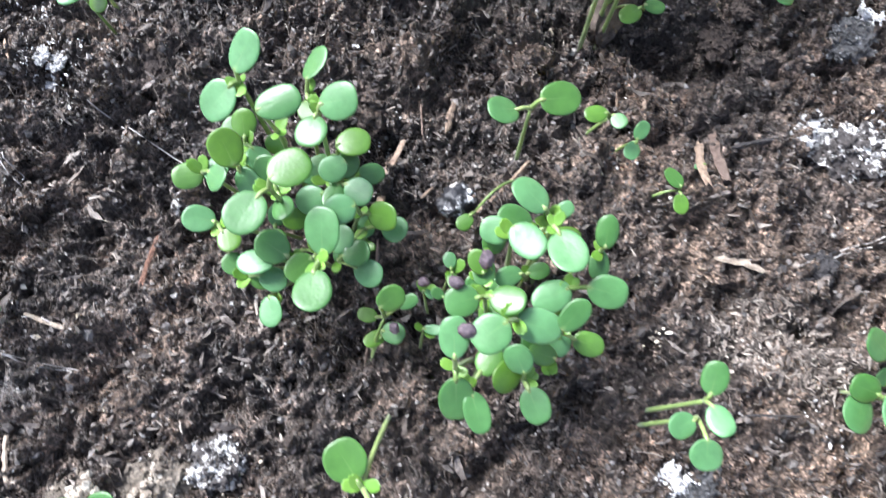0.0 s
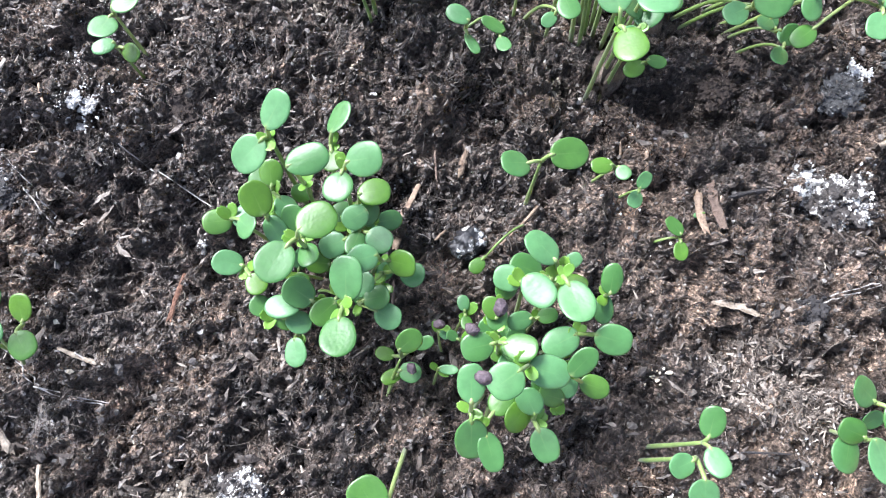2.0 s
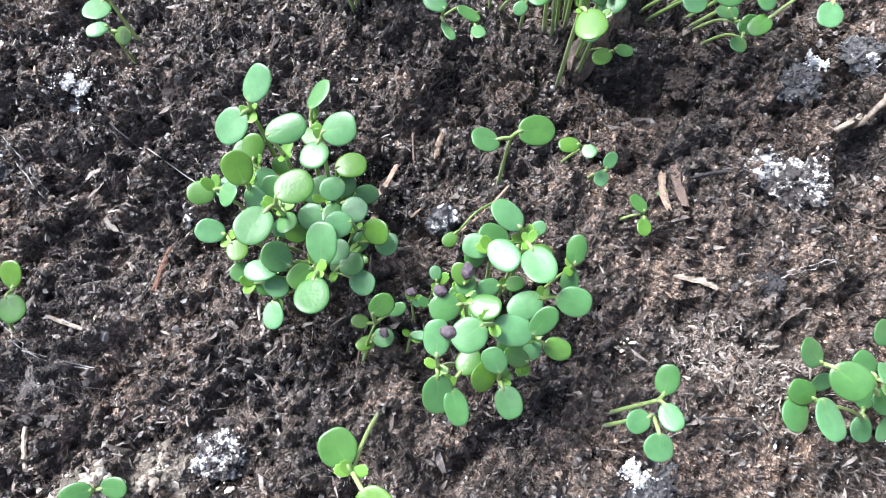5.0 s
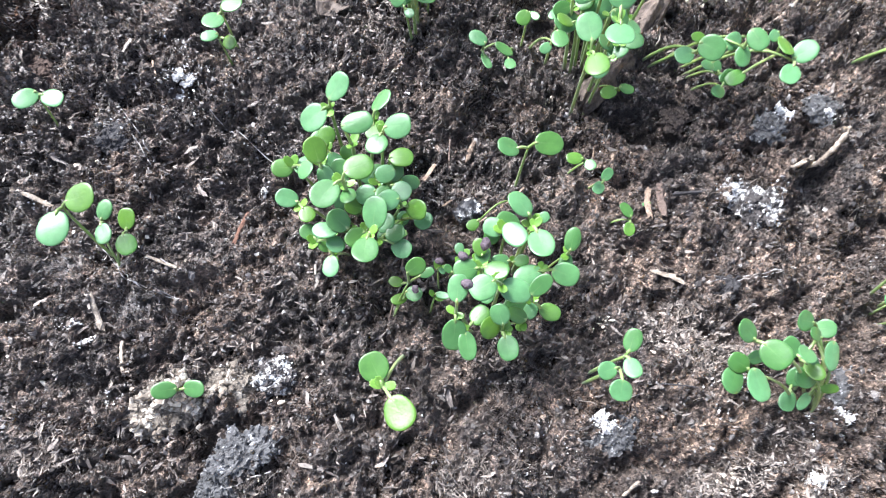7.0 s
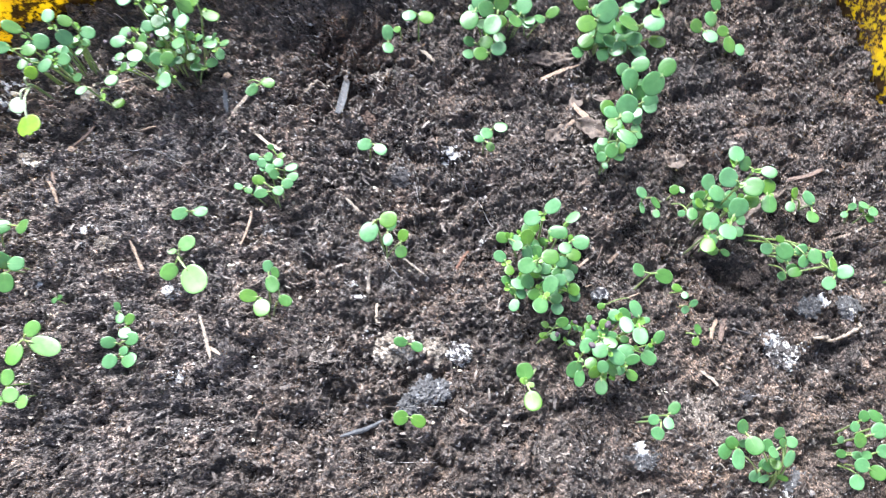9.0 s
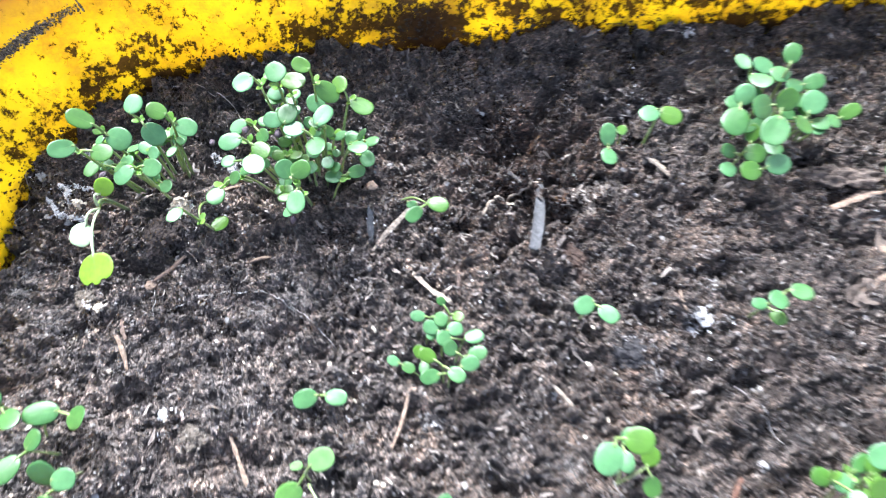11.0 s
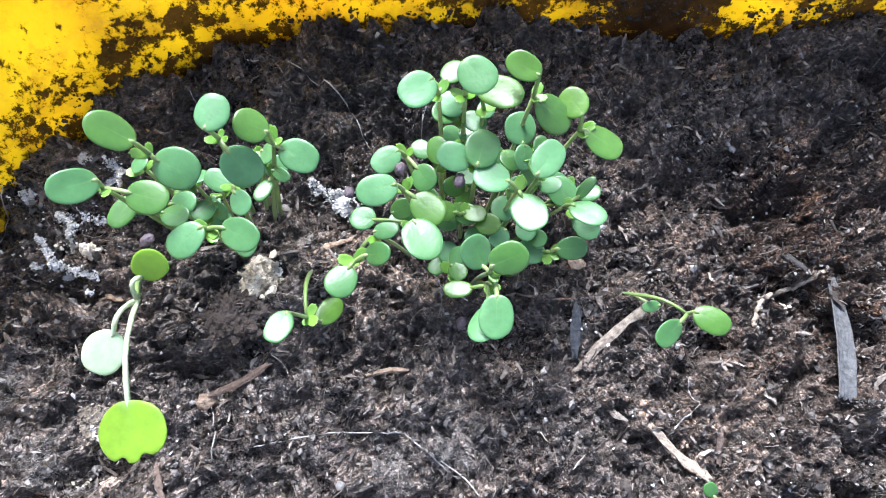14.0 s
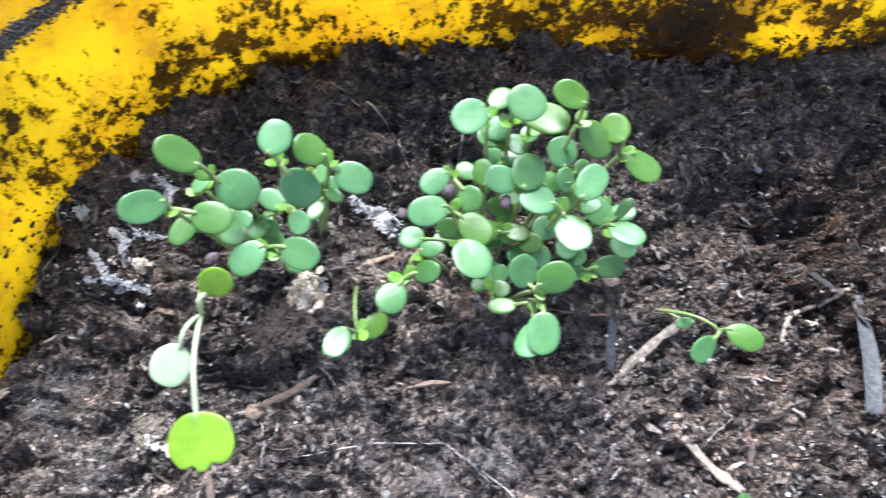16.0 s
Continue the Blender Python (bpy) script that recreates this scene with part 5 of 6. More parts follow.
sprout((33.5, 74.6), (37.3, 77.6, 15.8), (40.6, 80.8, 18.0, 7.4, 6.5), (34.0, 74.5, 18.0, 9.9, 8.6))
sprout((27.2, 65.6), (27.6, 63.7, 6.3), (28.0, 65.5, 9.0, 5.3, 4.4), (27.1, 61.9, 8.0, 4.8, 4.0))
sprout((26.5, 71.8), (26.5, 73.2, 14.5), (26.6, 78.5, 16.0, 8.7, 7.0))
sprout((21.6, 59.6), (19.0, 54.5, 8.5), (17.2, 51.1, 10.0, 6.4, 5.6))
understorey(4)
clump("ks")
sprout((71.5, 107.5), (71.6, 110.8, 6.8), (71.1, 112.8, 9.0, 5.6, 4.2), (67.5, 106.3, 9.0, 7.9, 6.0))
sprout((66.5, 101.7), (63.9, 101.9, 6.8), (60.8, 103.6, 9.0, 6.0, 5.6), (65.0, 98.4, 9.0, 6.9, 5.5))
sprout((72.5, 99.4), (73.2, 98.4, 6.8), (70.6, 99.8, 9.0, 5.1, 4.6), (71.5, 93.4, 9.0, 7.3, 6.0))
sprout((74.8, 96.8), (76.6, 94.3, 4.8), (76.1, 91.9, 7.0, 6.0, 4.1))
clump("q1")
sprout((115.6, 127.5), (116.4, 130.5, 9.8), (119.6, 134.5, 12.0, 6.7, 6.2), (112.2, 125.0, 12.0, 7.6, 6.2))
sprout((117.3, 122.7), (119.0, 123.1, 9.8), (121.2, 126.3, 12.0, 6.6, 5.7), (116.0, 117.6, 12.0, 7.0, 5.6))
sprout((109.7, 119.6), (107.2, 118.4, 9.8), (104.2, 115.0, 12.0, 7.5, 3.7), (107.4, 119.8, 12.0, 6.1, 4.2))
sprout((114.3, 118.0), (114.3, 115.8, 9.8), (111.0, 112.0, 12.0, 6.1, 5.1))
clump("k")
sprout((-116.2, 64.1), (-114.7, 68.9, 5.8), (-117.5, 69.3, 7.0, 4.0, 2.9), (-111.8, 67.5, 9.0, 4.1, 3.7))
sprout((-110.8, 64.5), (-109.4, 69.7, 4.3), (-111.4, 73.1, 6.0, 2.7, 2.3), (-107.4, 68.4, 7.0, 3.3, 2.9))
sprout((-112.6, 60.5), (-111.7, 64.3, 6.3), (-114.4, 65.8, 8.0, 4.2, 3.7), (-108.4, 64.7, 9.0, 4.1, 3.7))
sprout((-109.4, 58.9), (-106.5, 62.3, 6.3), (-111.2, 62.5, 9.0, 4.3, 4.1), (-103.8, 62.7, 8.0, 5.0, 3.9))
sprout((-109.6, 55.7), (-106.9, 57.7, 7.3), (-109.8, 59.6, 10.0, 4.2, 4.0), (-103.4, 58.1, 9.0, 4.9, 3.8))
sprout((-112.6, 54.4), (-112.2, 56.1, 6.8), (-115.7, 58.6, 9.0, 4.9, 3.6), (-108.9, 53.3, 9.0, 5.0, 3.8))
sprout((-111.5, 53.1), (-110.5, 54.3, 6.3), (-105.4, 55.7, 9.0, 4.7, 4.0), (-115.4, 53.5, 8.0, 5.3, 3.8))
sprout((-117.3, 56.2), (-122.5, 57.8, 2.8), (-120.8, 56.8, 5.0, 3.7, 2.8), (-124.4, 58.8, 5.0, 3.5, 2.6))
understorey(2)
clump("m_big")
sprout((-143.7, 52.3), (-143.7, 52.3, 1.5), (-147.1, 51.5, 3.0, 6.5, 4.8), (-139.3, 51.2, 3.4, 6.1, 4.3))
clump("n_big")
sprout((-146.9, 32.0), (-146.4, 33.4, 5.4), (-141.4, 35.7, 12.0, 7.0, 5.3), (-150.8, 29.1, 3.3, 7.1, 5.9))
sprout((-146.9, 31.3), (-143.8, 30.2, 13.8), (-137.6, 20.8, 16.0, 11.5, 9.1))
sprout((-147.7, 35.2), (-147.9, 35.4, 4.8), (-148.2, 35.2, 7.0, 3.3, 2.1))
clump("o_big")
sprout((-117.1, 9.3), (-117.0, 13.5, 7.8), (-120.8, 14.3, 10.0, 6.4, 4.8), (-116.4, 9.5, 10.0, 6.8, 6.0))
sprout((-116.0, 13.3), (-113.5, 20.0, 7.8), (-112.5, 17.5, 10.0, 6.5, 4.9), (-113.7, 24.2, 10.0, 4.5, 3.7))
sprout((-116.1, 10.2), (-110.4, 12.7, 7.8), (-108.2, 11.0, 10.0, 5.2, 4.0), (-111.3, 21.5, 10.0, 4.5, 3.3))
clump("p_big")
sprout((-166.5, 11.8), (-166.6, 15.3, 5.8), (-166.9, 16.8, 8.0, 3.6, 2.4), (-165.9, 12.5, 8.0, 4.0, 3.2))
sprout((-164.9, 8.5), (-164.1, 10.2, 5.8), (-162.6, 11.8, 8.0, 4.4, 3.6), (-164.0, 7.1, 8.0, 4.8, 4.4))
sprout((-166.6, 4.4), (-166.7, 3.8, 5.8), (-169.6, 4.4, 8.0, 5.2, 4.4), (-161.9, 4.8, 8.0, 5.2, 4.8))
sprout((-166.5, 1.8), (-166.5, -0.2, 5.8), (-164.4, 0.8, 8.0, 4.0, 3.2), (-162.6, -2.4, 8.0, 6.3, 5.5))
sprout((-167.7, 1.0), (-168.4, -1.4, 5.8), (-169.0, -2.1, 8.0, 5.5, 4.7))
clump("q_big")
sprout((-198.4, 5.8), (-197.8, 9.1, 8.8), (-194.4, 11.7, 11.0, 6.7, 5.2), (-199.8, 3.6, 11.0, 7.8, 5.9))
sprout((-197.1, 5.0), (-195.9, 7.8, 11.8), (-187.9, 4.4, 14.0, 11.6, 6.6))
sprout((-201.0, -4.3), (-201.9, -6.4, 8.8), (-201.3, -3.9, 11.0, 5.8, 4.6), (-199.9, -9.8, 11.0, 5.4, 5.0))
sprout((-201.2, -7.7), (-202.1, -11.7, 8.8), (-205.0, -11.5, 11.0, 5.4, 4.6), (-196.0, -12.6, 11.0, 5.4, 4.6))
clump("s_big")
sprout((-215.6, 50.7), (-219.4, 54.4, 9.8), (-220.8, 56.3, 12.0, 5.5, 4.6), (-215.9, 50.6, 12.0, 7.1, 5.4))
sprout((-214.1, 47.7), (-206.3, 52.3, 8.3), (-210.1, 52.0, 9.1, 8.9, 5.9), (-199.6, 49.7, 12.0, 6.7, 5.8))
sprout((-210.1, 43.4), (-211.0, 43.1, 9.8), (-209.3, 45.2, 12.0, 5.4, 4.6), (-214.8, 38.9, 12.0, 7.8, 5.7))
sprout((-205.4, 37.4), (-203.8, 33.9, 9.8), (-205.6, 37.4, 12.0, 7.4, 6.1), (-204.1, 29.2, 12.0, 7.3, 6.1))
sprout((-204.5, 38.7), (-202.3, 35.9, 9.8), (-200.8, 35.8, 12.0, 6.1, 5.3))
clump("tiny")
sprout((-191.5, 24.2), (-191.5, 24.2, 1.5), (-191.7, 23.6, 3.0, 2.5, 1.9), (-189.9, 24.5, 3.0, 2.5, 1.9))
clump("bot")
sprout((-77.8, -31.6), (-70.3, -33.2, 5.8), (-72.8, -33.2, 8.0, 5.3, 5.0), (-67.3, -34.9, 8.0, 5.6, 4.4))


# ---- pieces lying on the soil ----
def stick(a, b, width, look_):
    """A broken stick or root between two places, half sunk in the soil."""
    pts, n = [], 7
    bow = dice.uniform(-0.06, 0.06) * math.hypot(b[0] - a[0], b[1] - a[1])
    px, py = -(b[1] - a[1]), b[0] - a[0]
    q = math.hypot(px, py) or 1
    lo, hi = float(ground(*a)), float(ground(*b))
    mid_rise = max(float(ground(a[0] + (b[0] - a[0]) * s, a[1] + (b[1] - a[1]) * s)) - (lo + (hi - lo) * s) for s in (0.25, 0.5, 0.75))
    lift = width * 0.25 + max(0.0, mid_rise) * 0.5 + 0.4
    for k in range(n + 1):
        s = k / n
        w = bow * math.sin(math.pi * s) + dice.uniform(-0.05, 0.05) * width
        pts.append(Vector((a[0] + (b[0] - a[0]) * s + px / q * w, a[1] + (b[1] - a[1]) * s + py / q * w, lo + (hi - lo) * s + lift)) * MM)
    foot = pts[0].copy()
    radii = [width * 0.44 * MM * dice.uniform(0.7, 1.15) * (dice.uniform(0.5, 0.9) if k in (0, n) else 1) for k in range(n + 1)]
    way = (pts[-1] - pts[0]).normalized()
    side = Vector((-way.y, way.x, 0)).normalized()
    up = way.cross(side)
    sides = 7
    ridge = [dice.uniform(0.7, 1.2) for _ in range(sides)]
    ends = [[dice.uniform(-0.5, 0.5) * width * MM for _ in range(sides)] for _ in range(2)]
    flat = 0.45 if width > 1.2 else 0.8
    bm = bmesh.new()
    rings = []
    for k, p in enumerate(pts):
        ring_ = []
        for q in range(sides):
            a_ = 2 * math.pi * q / sides
            r = radii[k] * ridge[q] * dice.uniform(0.88, 1.1)
            slip = ends[0][q] if k == 0 else ends[1][q] if k == n else 0.0
            ring_.append(bm.verts.new(p - foot + side * (r * math.cos(a_)) + up * (r * flat * math.sin(a_)) + way * slip))
        rings.append(ring_)
    for p, q in zip(rings, rings[1:]):
        for k in range(sides):
            bm.faces.new((p[k], p[(k + 1) % sides], q[(k + 1) % sides], q[k]))
    for ring_, flip in ((rings[0], True), (rings[-1], False)):
        mid = bm.verts.new(sum((v.co for v in ring_), Vector()) / sides)
        for k in range(sides):
            j = (k + 1) % sides
            bm.faces.new((ring_[j], ring_[k], mid) if flip else (ring_[k], ring_[j], mid))
    bmesh.ops.recalc_face_normals(bm, faces=bm.faces)
    ob = part("stick", bm, WOODS[look_], smooth=width < 0.9)
    ob.location = foot
    words = {"tan": "dry tan splinter of straw", "pale": "bleached pale piece of root", "brown": "brown broken twig", "dark": "blackened thin twig", "grey": "flat weathered grey wood sliver", "red": "reddish brown bark splinter"}
    return tagged(ob, words[look_] + " lying on the dark soil", "stick", "sticks on the soil")


def fiber(*places, thick=0.12):
    """A thin root hair, or a thicker pale root, across the soil."""
    pts = []
    for k in range(len(places) - 1):
        for s in range(8):
            u = s / 8
            x_, y_ = (places[k][c] + (places[k + 1][c] - places[k][c]) * u for c in (0, 1))
            pts.append((x_, y_))
    pts.append(places[-1])
    sm = [pts[0]] + [tuple((pts[k - 1][c] + 2 * pts[k][c] + pts[k + 1][c]) / 4 for c in (0, 1)) for k in range(1, len(pts) - 1)] + [pts[-1]]
    line = [Vector((x_ + 0.3 * noise.noise((x_, y_, 1)), y_ + 0.3 * noise.noise((x_, y_, 4)), float(ground(x_, y_)) + 1.0 + thick)) * MM for x_, y_ in sm]
    foot = line[0].copy()
    ob = part("root_hair", tube(bmesh.new(), [p - foot for p in line], [thick * MM * (0.8 + 0.4 * dice.random()) for _ in line], 6), HAIR if thick < 0.2 else WOODS["pale"])
    ob.location = foot
    if thick > 0.2:
        return tagged(ob, "curved pale dead root lying on the soil", "root", "dead roots on the soil")
    return tagged(ob, "thin pale dry root hair trailing over the soil", "root", "root hairs on the soil")


def grains(place, spread, count, tone):
    """A sprinkling of mineral grains, on one spot."""
    count = count * 2 if tone == "white" else count
    a, d = rng.uniform(0, 2 * np.pi, count), spread * np.sqrt(rng.uniform(0, 1, count))
    x_, y_ = place[0] + d * np.cos(a), place[1] + d * np.sin(a) * 0.7
    keep_ = edge_distance(x_ * MM, y_ * MM) < -0.0005
    if keep_.sum() < 2:
        return None
    x_, y_ = x_[keep_], y_[keep_]
    s = np.exp(rng.normal(-1.25, 0.6, len(x_))).clip(0.1, 0.65) * (0.55 if tone == "white" else 1.0)
    return strew("mineral_grains", WHITE if tone == "white" else CREAM, GRAIN_SHAPES, x_, y_, ground(x_, y_) + 0.55, s, 0.6, f"patch of {tone} mineral grains on the dark soil", "mineral grains", rng)


GRAIN_SHAPES = base_shapes(1, 12, 9, (0.3, 0.8))
SPLINTERS = flake_shapes(14, 21)


def lump(place, radius, look_):
    """A rough clod or pebble, half sunk, with crumbs sticking to it."""
    bm = bmesh.new()
    bmesh.ops.create_icosphere(bm, subdivisions=4, radius=1)
    seed = Vector((place[0], place[1], 0)) * 0.37
    rough = 0.27 if look_ == "pebble" else 0.5 if look_ in ("brown", "red", "cream", "grey") else 0.34
    sx, sy, sz = dice.uniform(0.9, 1.15), dice.uniform(0.75, 1.0), 0.62 if look_ in ("pebble", "crusted") else 0.36
    for v in bm.verts:
        p = v.co.copy()
        k = 1 + rough * noise.noise(p * 1.6 + seed) + rough * 0.8 * noise.noise(p * 4.0 + seed) + rough * 0.6 * noise.noise(p * 9.5 + seed) + rough * 0.35 * noise.noise(p * 22 + seed)
        v.co = Vector((p.x * sx, p.y * sy, p.z * sz)) * k * radius * 0.8 * MM
    bm.verts.ensure_lookup_table()
    spots = [v.co.copy() for v in bm.verts if v.co.z > -0.1 * radius * MM]
    for n in range(0 if look_ == "pebble" else int(90 + 30 * radius)):
        s = dice.uniform(0.10, 0.42) * MM * (0.6 + radius / 9)
        m = Matrix.Translation(dice.choice(spots)) @ Euler([dice.uniform(0, 6) for _ in range(3)]).to_matrix().to_4x4() @ Matrix.Diagonal((s * dice.uniform(0.8, 1.6), s, s * 0.7, 1))
        for v in bmesh.ops.create_icosphere(bm, subdivisions=1, radius=1, matrix=m)["verts"]:
            v.co += Vector(noise.noise_vector(v.co * 4000)) * s * 0.35
    ob = part("pebble" if look_ == "pebble" else "clod", bm, LUMPS[look_], smooth=look_ == "pebble")
    ob.location = Vector((place[0], place[1], float(ground(*place)) + radius * 0.03)) * MM
    words = {"pebble": "black pebble with a flaky white crust, set in the soil", "crusted": "dark soil clod with a flaky white crust", "dark": "charred black clod lying in the soil",
             "brown": "rough brown clod of peaty soil", "cream": "crumbly cream-coloured mineral clod on the soil",
             "white": "small flaky white mineral crust on the soil", "grey": "ashy grey clod of soil", "red": "reddish brown clod of peat"}
    return tagged(ob, words[look_], "pebble" if look_ == "pebble" else "clod", "clods on the soil")


def splinters(place, radius):
    """A crumbled bit of rotten wood: a patch of small splinters."""
    count = int(90 + 8.0 * radius * radius)
    a, d = rng.uniform(0, 2 * np.pi, count), radius * np.sqrt(rng.uniform(0, 1, count))
    x_, y_ = place[0] + d * np.cos(a), place[1] + d * np.sin(a) * 0.8
    s = np.exp(rng.normal(-0.65, 0.45, count)).clip(0.2, 1.6)
    return strew("wood_splinters", CHIP_LIGHT, SPLINTERS, x_, y_, ground(x_, y_) + 0.5, s, 0.45, "patch of crumbled light brown wood splinters on the soil", "wood splinters", rng)


def bark(a, b, width, high=0.34):
    """A weathered strip of bark, bent and ragged, lying on the soil."""
    p, q = Vector((*a, float(ground(*a)))) * MM, Vector((*b, float(ground(*b)))) * MM
    way = q - p
    side = Vector((-way.y, way.x, 0)).normalized()
    bm = bmesh.new()
    n, m = 44, 18
    grid = [[None] * (m + 1) for _ in range(n + 1)]
    for i in range(n + 1):
        for j in range(m + 1):
            u, v = i / n, j / m * 2 - 1
            ragged = 0.82 + 0.5 * noise.noise((u * 3.5, v * 0.7, width)) + 0.25 * noise.noise((u * 11, v, 2.0)) - 0.5 * (2 * u - 1) ** 6
            c = p + way * u + side * (v * width * 0.5 * MM * ragged)
            c.z += (1.2 + width * high * (1 - v * v) + 1.7 * noise.noise((u * 6, v * 2.5, 4.4)) + 1.0 * noise.noise((u * 16, v * 6, 1.4)) + 0.35 * noise.noise((u * 40, v * 14, 6.1))) * MM
            grid[i][j] = bm.verts.new(c - p)
    for i in range(n):
        for j in range(m):
            bm.faces.new((grid[i][j], grid[i + 1][j], grid[i + 1][j + 1], grid[i][j + 1]))
    bmesh.ops.recalc_face_normals(bm, faces=bm.faces)
    bmesh.ops.solidify(bm, geom=bm.faces[:], thickness=0.0016)
    ob = part("bark_piece", bm, BARK)
    ob.location = p
    return tagged(ob, "weathered grey-brown piece of bark lying on the soil", "bark", "bark pieces")


def husk(place, size_):
    """A dark, dried seed coat still sitting on a leaf."""
    bm = bmesh.new()
    bmesh.ops.create_icosphere(bm, subdivisions=3, radius=1)
    for v in bm.verts:
        p = v.co.copy()
        k = 1 + 0.22 * noise.noise(p * 1.7 + Vector(place)) + 0.10 * noise.noise(p * 6 + Vector(place))
        v.co = Vector((p.x * 0.55, p.y * 0.42, p.z * 0.36)) * k * size_ * MM
    ob = part("seed_husk", bm, HUSK)
    ob.matrix_basis = pose(place[0] * MM, place[1] * MM, place[2] * MM, dice.uniform(-20, 20), dice.uniform(-20, 20), dice.uniform(0, 180))
    return tagged(ob, "dark shrivelled seed husk stuck to a leaf", "seed husk", "seed husks")


def scrap(place, size_):
    """A dry torn leaf scrap."""
    bm = bmesh.new()
    count = 9
    ring_ = []
    for k in range(count):
        a_ = 2 * math.pi * k / count
        r = size_ * 0.5 * dice.uniform(0.55, 1.1)
        x_, y_ = r * math.cos(a_), r * 0.75 * math.sin(a_)
        ring_.append(bm.verts.new(Vector((x_, y_, 0.9 + dice.uniform(0, 0.9))) * MM))
    mid = bm.verts.new((0, 0, 0.0014))
    for k in range(count):
        bm.faces.new((ring_[k], ring_[(k + 1) % count], mid))
    bmesh.ops.subdivide_edges(bm, edges=bm.edges[:], cuts=2, use_grid_fill=True, fractal=0.5, seed=3)
    bmesh.ops.solidify(bm, geom=bm.faces[:], thickness=0.0003)
    ob = part("leaf_scrap", bm, WOODS["tan"])
    ob.location = Vector((*place, float(ground(*place)))) * MM
    return tagged(ob, "dry torn tan leaf scrap on the soil", "dead leaf", "dry leaf scraps")


def dead_leaf(place, length, width, turn, seed):
    """A crumpled dry leaf, curled along its length, with a torn rim."""
    bm = bmesh.new()
    n, m = 16, 8
    lie = [[None] * (m + 1) for _ in range(n + 1)]
    for i in range(n + 1):
        for j in range(m + 1):
            u, v = i / n * 2 - 1, j / m * 2 - 1
            half = 0.5 * width * math.sqrt(max(0.03, 1 - u * u)) * (1 + 0.45 * noise.noise((u * 3, v, seed)))
            x_, y_ = u * length * 0.5 * (1 + 0.12 * noise.noise((v * 3, seed, 1.0))), v * half
            z_ = 1.2 + 0.16 * width * (v * v + 0.6 * u * u) + 0.20 * width * noise.noise((u * 2.6, v * 2.2, seed)) + 0.07 * width * noise.noise((u * 8, v * 7, seed))
            lie[i][j] = bm.verts.new(Vector((x_, y_, z_)) * MM)
    for i in range(n):
        for j in range(m):
            bm.faces.new((lie[i][j], lie[i + 1][j], lie[i + 1][j + 1], lie[i][j + 1]))
    bmesh.ops.recalc_face_normals(bm, faces=bm.faces)
    bmesh.ops.solidify(bm, geom=bm.faces[:], thickness=0.0003)
    ob = part("dead_leaf", bm, DEAD)
    ob.matrix_basis = pose(place[0] * MM, place[1] * MM, float(ground(*place)) * MM, 0, 0, turn)
    return tagged(ob, "crumpled dry brown leaf lying on the soil", "dead leaf", "dead leaves on the soil")


def crust(tone, width, *places):
    """Mineral grains caked together along a line, heaped in its middle; millimetres."""
    xs, ys, zs = [], [], []
    for p, q in zip(places, places[1:]):
        run = math.hypot(q[0] - p[0], q[1] - p[1])
        for _ in range(int(8 + (run + width) * width * (26 if tone == "white" else 17 / (1 + 0.12 * width)))):
            s, o = dice.uniform(-0.1, 1.1), dice.gauss(0, 0.33)
            along = 0.7 + 0.5 * noise.noise((p[0] + s * run, p[1], 5.0))
            x_ = p[0] + (q[0] - p[0]) * s - (q[1] - p[1]) / run * o * width * along
            y_ = p[1] + (q[1] - p[1]) * s + (q[0] - p[0]) / run * o * width * along
            xs.append(x_)
            ys.append(y_)
            zs.append(float(ground(x_, y_)) + 0.8 + dice.uniform(0, 0.45) * width * math.exp(-o * o * 6))
    s = np.exp(rng.normal(-1.3, 0.4, len(xs))).clip(0.12, 0.5) * (0.62 if tone == "white" else 1 + 0.2 * width)
    return strew("mineral_crust", {"white": WHITE, "cream": CREAM, "tan": SANDY}[tone], GRAIN_SHAPES, np.array(xs), np.array(ys), np.array(zs), s, 0.6, f"{tone} mineral grains caked into a crust on the soil", "mineral crust", rng)


def fuzz(place, radius):
    """A thin web of pale threads over the soil, also standing in for bluish wet sheen."""
    vs, fs = [], []
    for k in range(int(20 * radius)):
        a_, d = dice.uniform(0, 6.28), radius * abs(dice.gauss(0, 0.5))
        x_, y_, head = place[0] + d * math.cos(a_), place[1] + d * math.sin(a_), dice.uniform(0, 6.28)
        turn_, thick = dice.gauss(0, 0.3), dice.uniform(0.008, 0.016)
        base = len(vs)
        for q in range(6):
            z_ = float(ground(x_, y_)) + 1.0 + 0.5 * math.sin(q * 0.8 + k)
            for side in (-1, 0, 1):
                vs.append(((x_ - math.sin(head) * side * thick) * MM, (y_ + math.cos(head) * side * thick) * MM, (z_ + (thick if side == 0 else 0)) * MM))
            x_, y_, head = x_ + 0.6 * math.cos(head), y_ + 0.6 * math.sin(head), head + turn_
        for q in range(5):
            for c in range(3):
                i, j = base + 3 * q + c, base + 3 * q + (c + 1) % 3
                fs.append((i, j, j + 3, i + 3))
    return tagged(from_arrays("pale_threads", vs, fs, HAIR, True), "thin greyish web of pale threads and wet sheen on damp soil", "mould", kind="stuff")


